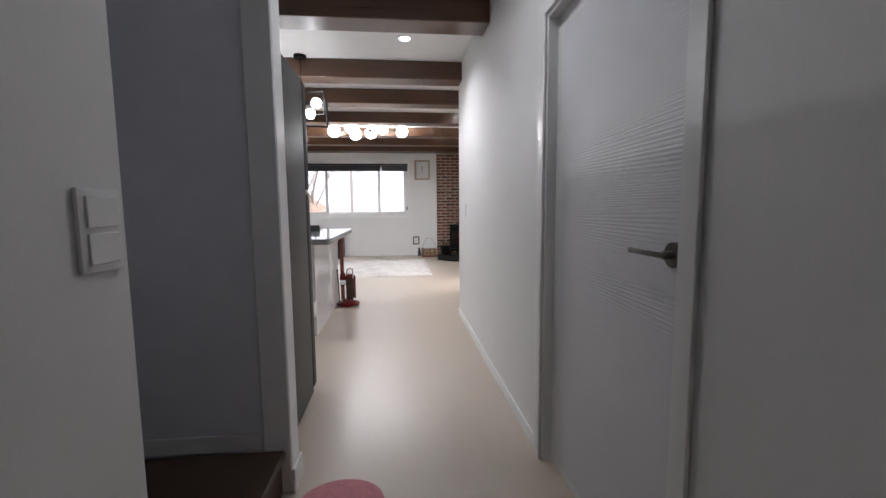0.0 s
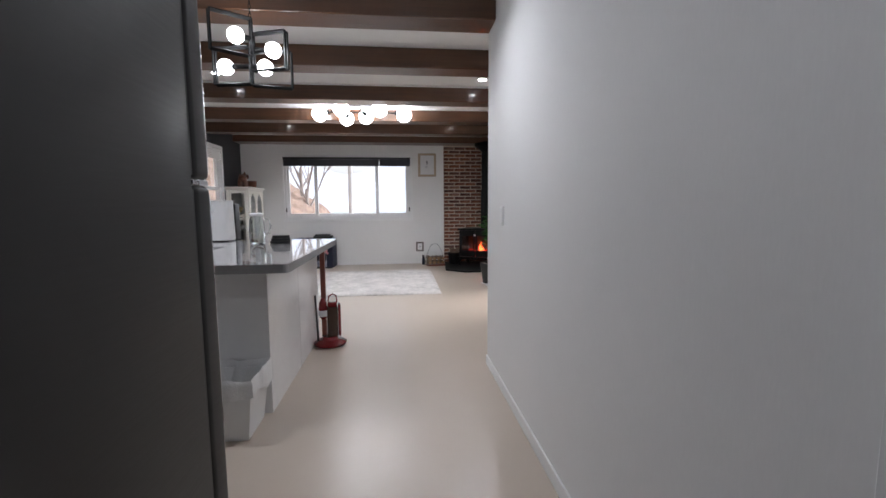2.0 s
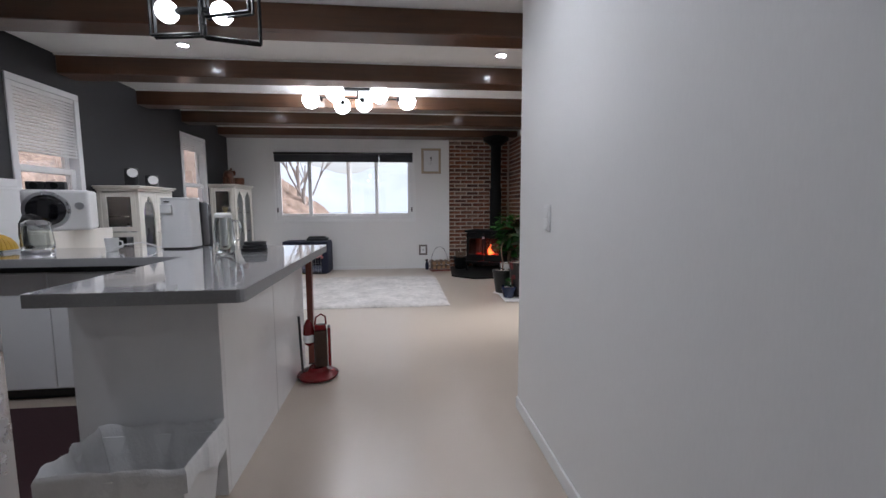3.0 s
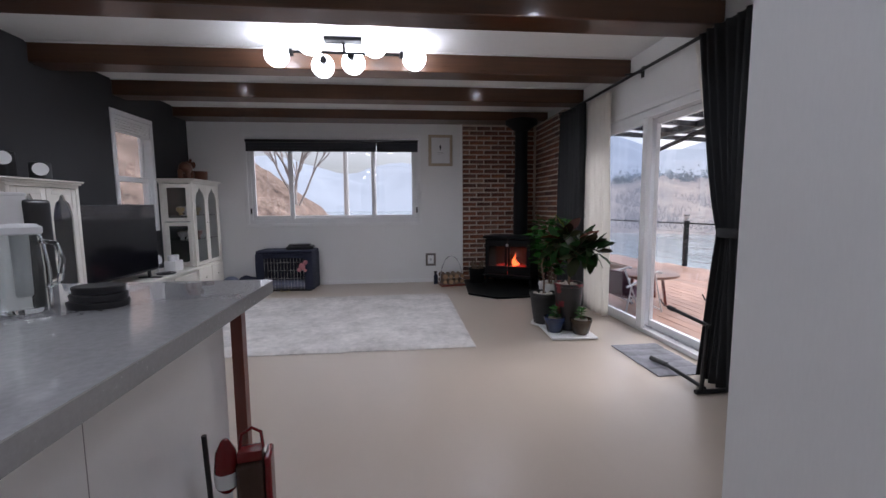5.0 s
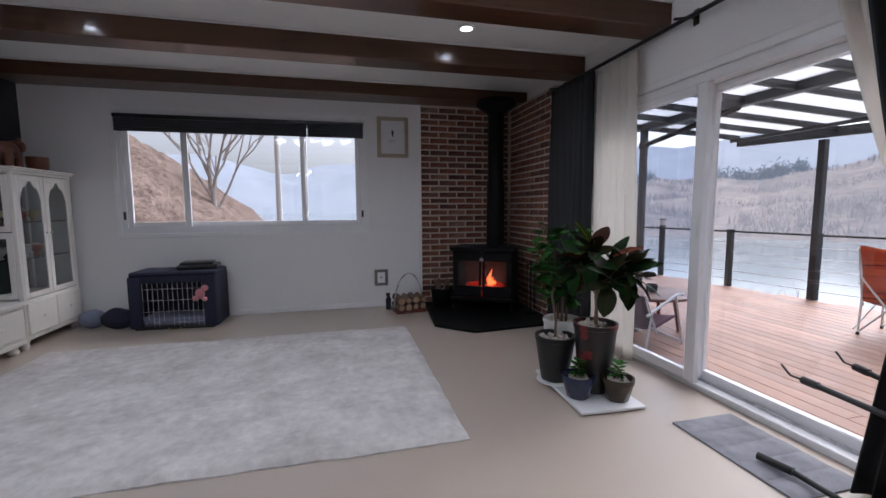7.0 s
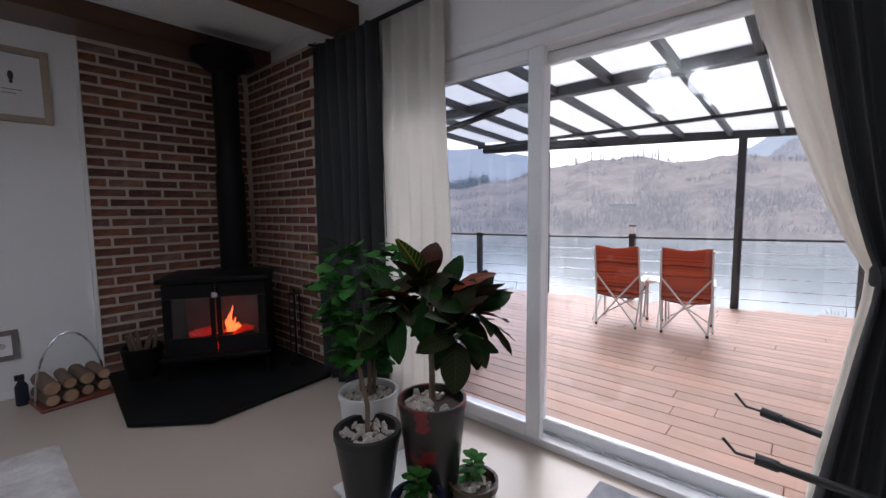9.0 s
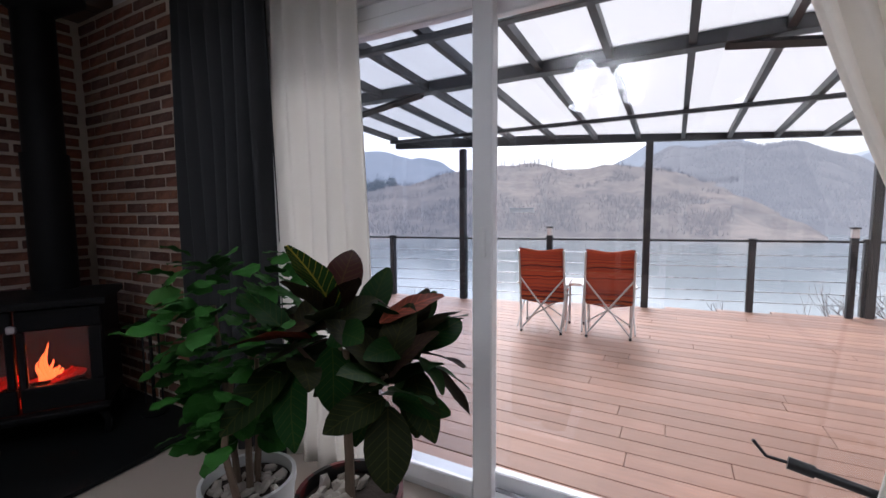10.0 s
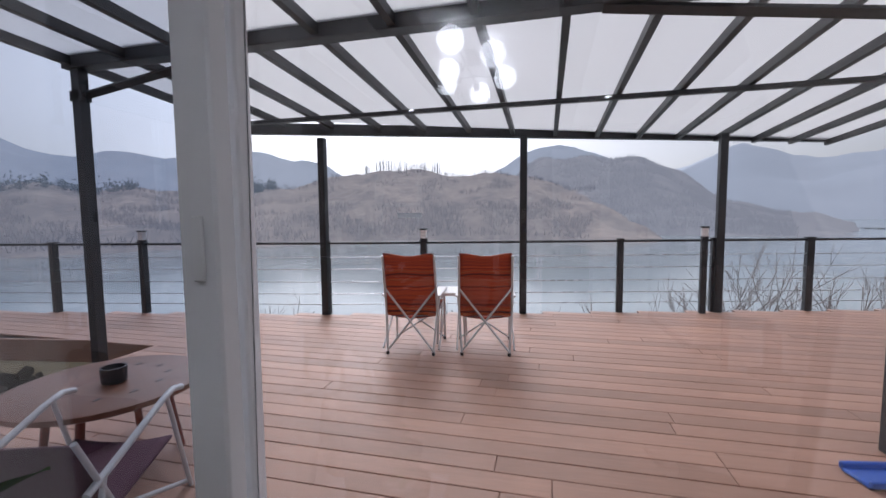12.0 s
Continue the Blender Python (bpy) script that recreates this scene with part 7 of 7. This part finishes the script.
for k in range(36):
    a = rnd.uniform(0, math.tau)
    z = rnd.uniform(0.6, 0.92)
    rad = rnd.uniform(0.02, 0.12)
    leaf_ob(GL, kp, Vector((0.03 + rad * math.cos(a), 0.06 + rad * math.sin(a), z)), (math.cos(a), math.sin(a), 0.4), 0.3, rnd.uniform(-0.5, 0.5), rnd.uniform(0.7, 1.1))
for place, m_, lab in (((1.56, 6.70, TZ), M_POT_B, "seedling in a small blue glazed pot"), ((1.785, 6.60, TZ), M_POT_N, "seedling in a small brown glazed pot")):
    sp2 = pot("small", place, 0.104, 0.072, 0.15, m_, lab)
    part("stem", tube(N(), [(0, 0, 0.11), (0.005, 0.0, 0.17), (0.0, 0.005, 0.22)], 0.006, 6, 0.6), M_BARK, sp2)
    for k in range(20):
        a = k * 2.4
        leaf_ob(GL, sp2, Vector((0.008 * math.cos(a), 0.008 * math.sin(a), 0.15 + 0.0045 * k)), (math.cos(a), math.sin(a), 0.15 + 0.05 * k), 0.25, 0, rnd.uniform(0.5, 0.85))

# ---- bricks round the stove ----
BW, BH, J = 0.222, 0.057, 0.02
PITCH = BH + J
bbm = []
for length in (BW, BW / 2 - J / 2):
    bm = box(N(), (-length / 2, -0.012, -BH / 2), (length / 2, 0.012, BH / 2), 0.004)
    rnd = random.Random(int(length * 1000))
    for v in bm.verts:
        v.co += Vector((rnd.uniform(-1, 1), rnd.uniform(-1, 1), rnd.uniform(-1, 1))) * 0.002
    bbm.append(mesh_of("brick_mesh", bm, M_BRICK, False))


def brick_wall(name, label, mortar_a, mortar_b, origin, turn, width, height):
    w = structure(name, box(N(), mortar_a, mortar_b), M_MORTAR, label, "wall")
    rnd = random.Random(len(name))
    rows = int(height / PITCH)
    base_m = pose(*origin, 0, 0, turn)
    for r in range(rows):
        z = 0.03 + PITCH * r + BH / 2
        x = 0.0
        half = r % 2 == 1
        while x < width - 0.03:
            length = (BW / 2 - J / 2) if half else BW
            half = False
            if x + length > width:
                if width - x < 0.09:
                    break
                length, mesh = width - x - 0.002, bbm[1]
            else:
                mesh = bbm[1] if length < BW * 0.7 else bbm[0]
            ob = new("brick", mesh)
            ob.parent = w
            full = BW if mesh == bbm[0] else BW / 2 - J / 2
            ob.matrix_basis = base_m @ pose(x + length / 2, rnd.uniform(-0.003, 0.002), z, 0, rnd.uniform(-0.5, 0.5), 0) @ Matrix.Diagonal((length / full, 1, rnd.uniform(0.93, 1.05), 1))
            x += length + J
    return w


brick_wall("wall_brick_north", "old red brick facing with pale mortar", (1.113, FAR - 0.022, 0.0), (RIGHT - 0.001, FAR - 0.001, 2.582), (1.116, FAR - 0.0165, 0), 0, 1.20, 2.55)
brick_wall("wall_brick_east", "old red brick facing with pale mortar", (RIGHT - 0.062, 8.56, 0.0), (RIGHT - 0.001, FAR - 0.023, 2.582), (RIGHT - 0.0565, FAR - 0.035, 0), -90, 1.14, 2.55)

# ---- deck boards ----
BOARD, GAP = 0.142, 0.006
x = HOUSE_X + 0.004
rnd = random.Random(12)
cache = {}
while x < 10.2:
    xm = x + BOARD / 2
    y_top = 6.35 - (xm - 7.37) / 0.24 if xm > 6.763 else min(15.0, RAIL_BEND - (xm - 6.763) / 0.17)
    limit = 9.9 if xm < 5.2 else y_top
    y = -4.0 + rnd.uniform(0, 1.5)
    start = -4.0
    while start < min(limit, y_top) - 0.05:
        end = min(y, limit, y_top)
        if end - start > 0.05:
            key = round(end - start, 2)
            if key not in cache:
                cache[key] = mesh_of("board_mesh", box(N(), (-BOARD / 2, -key / 2, -0.025), (BOARD / 2, key / 2, 0.0), 0.003), M_DECK, False)
            ob = new("board", cache[key])
            ob.parent = deck
            ob.matrix_basis = pose(xm, (start + end) / 2, DZ + rnd.uniform(-0.001, 0.0005))
        start = end + 0.003
        y = start + rnd.choice((2.4, 3.0, 3.6))
    x += BOARD + GAP
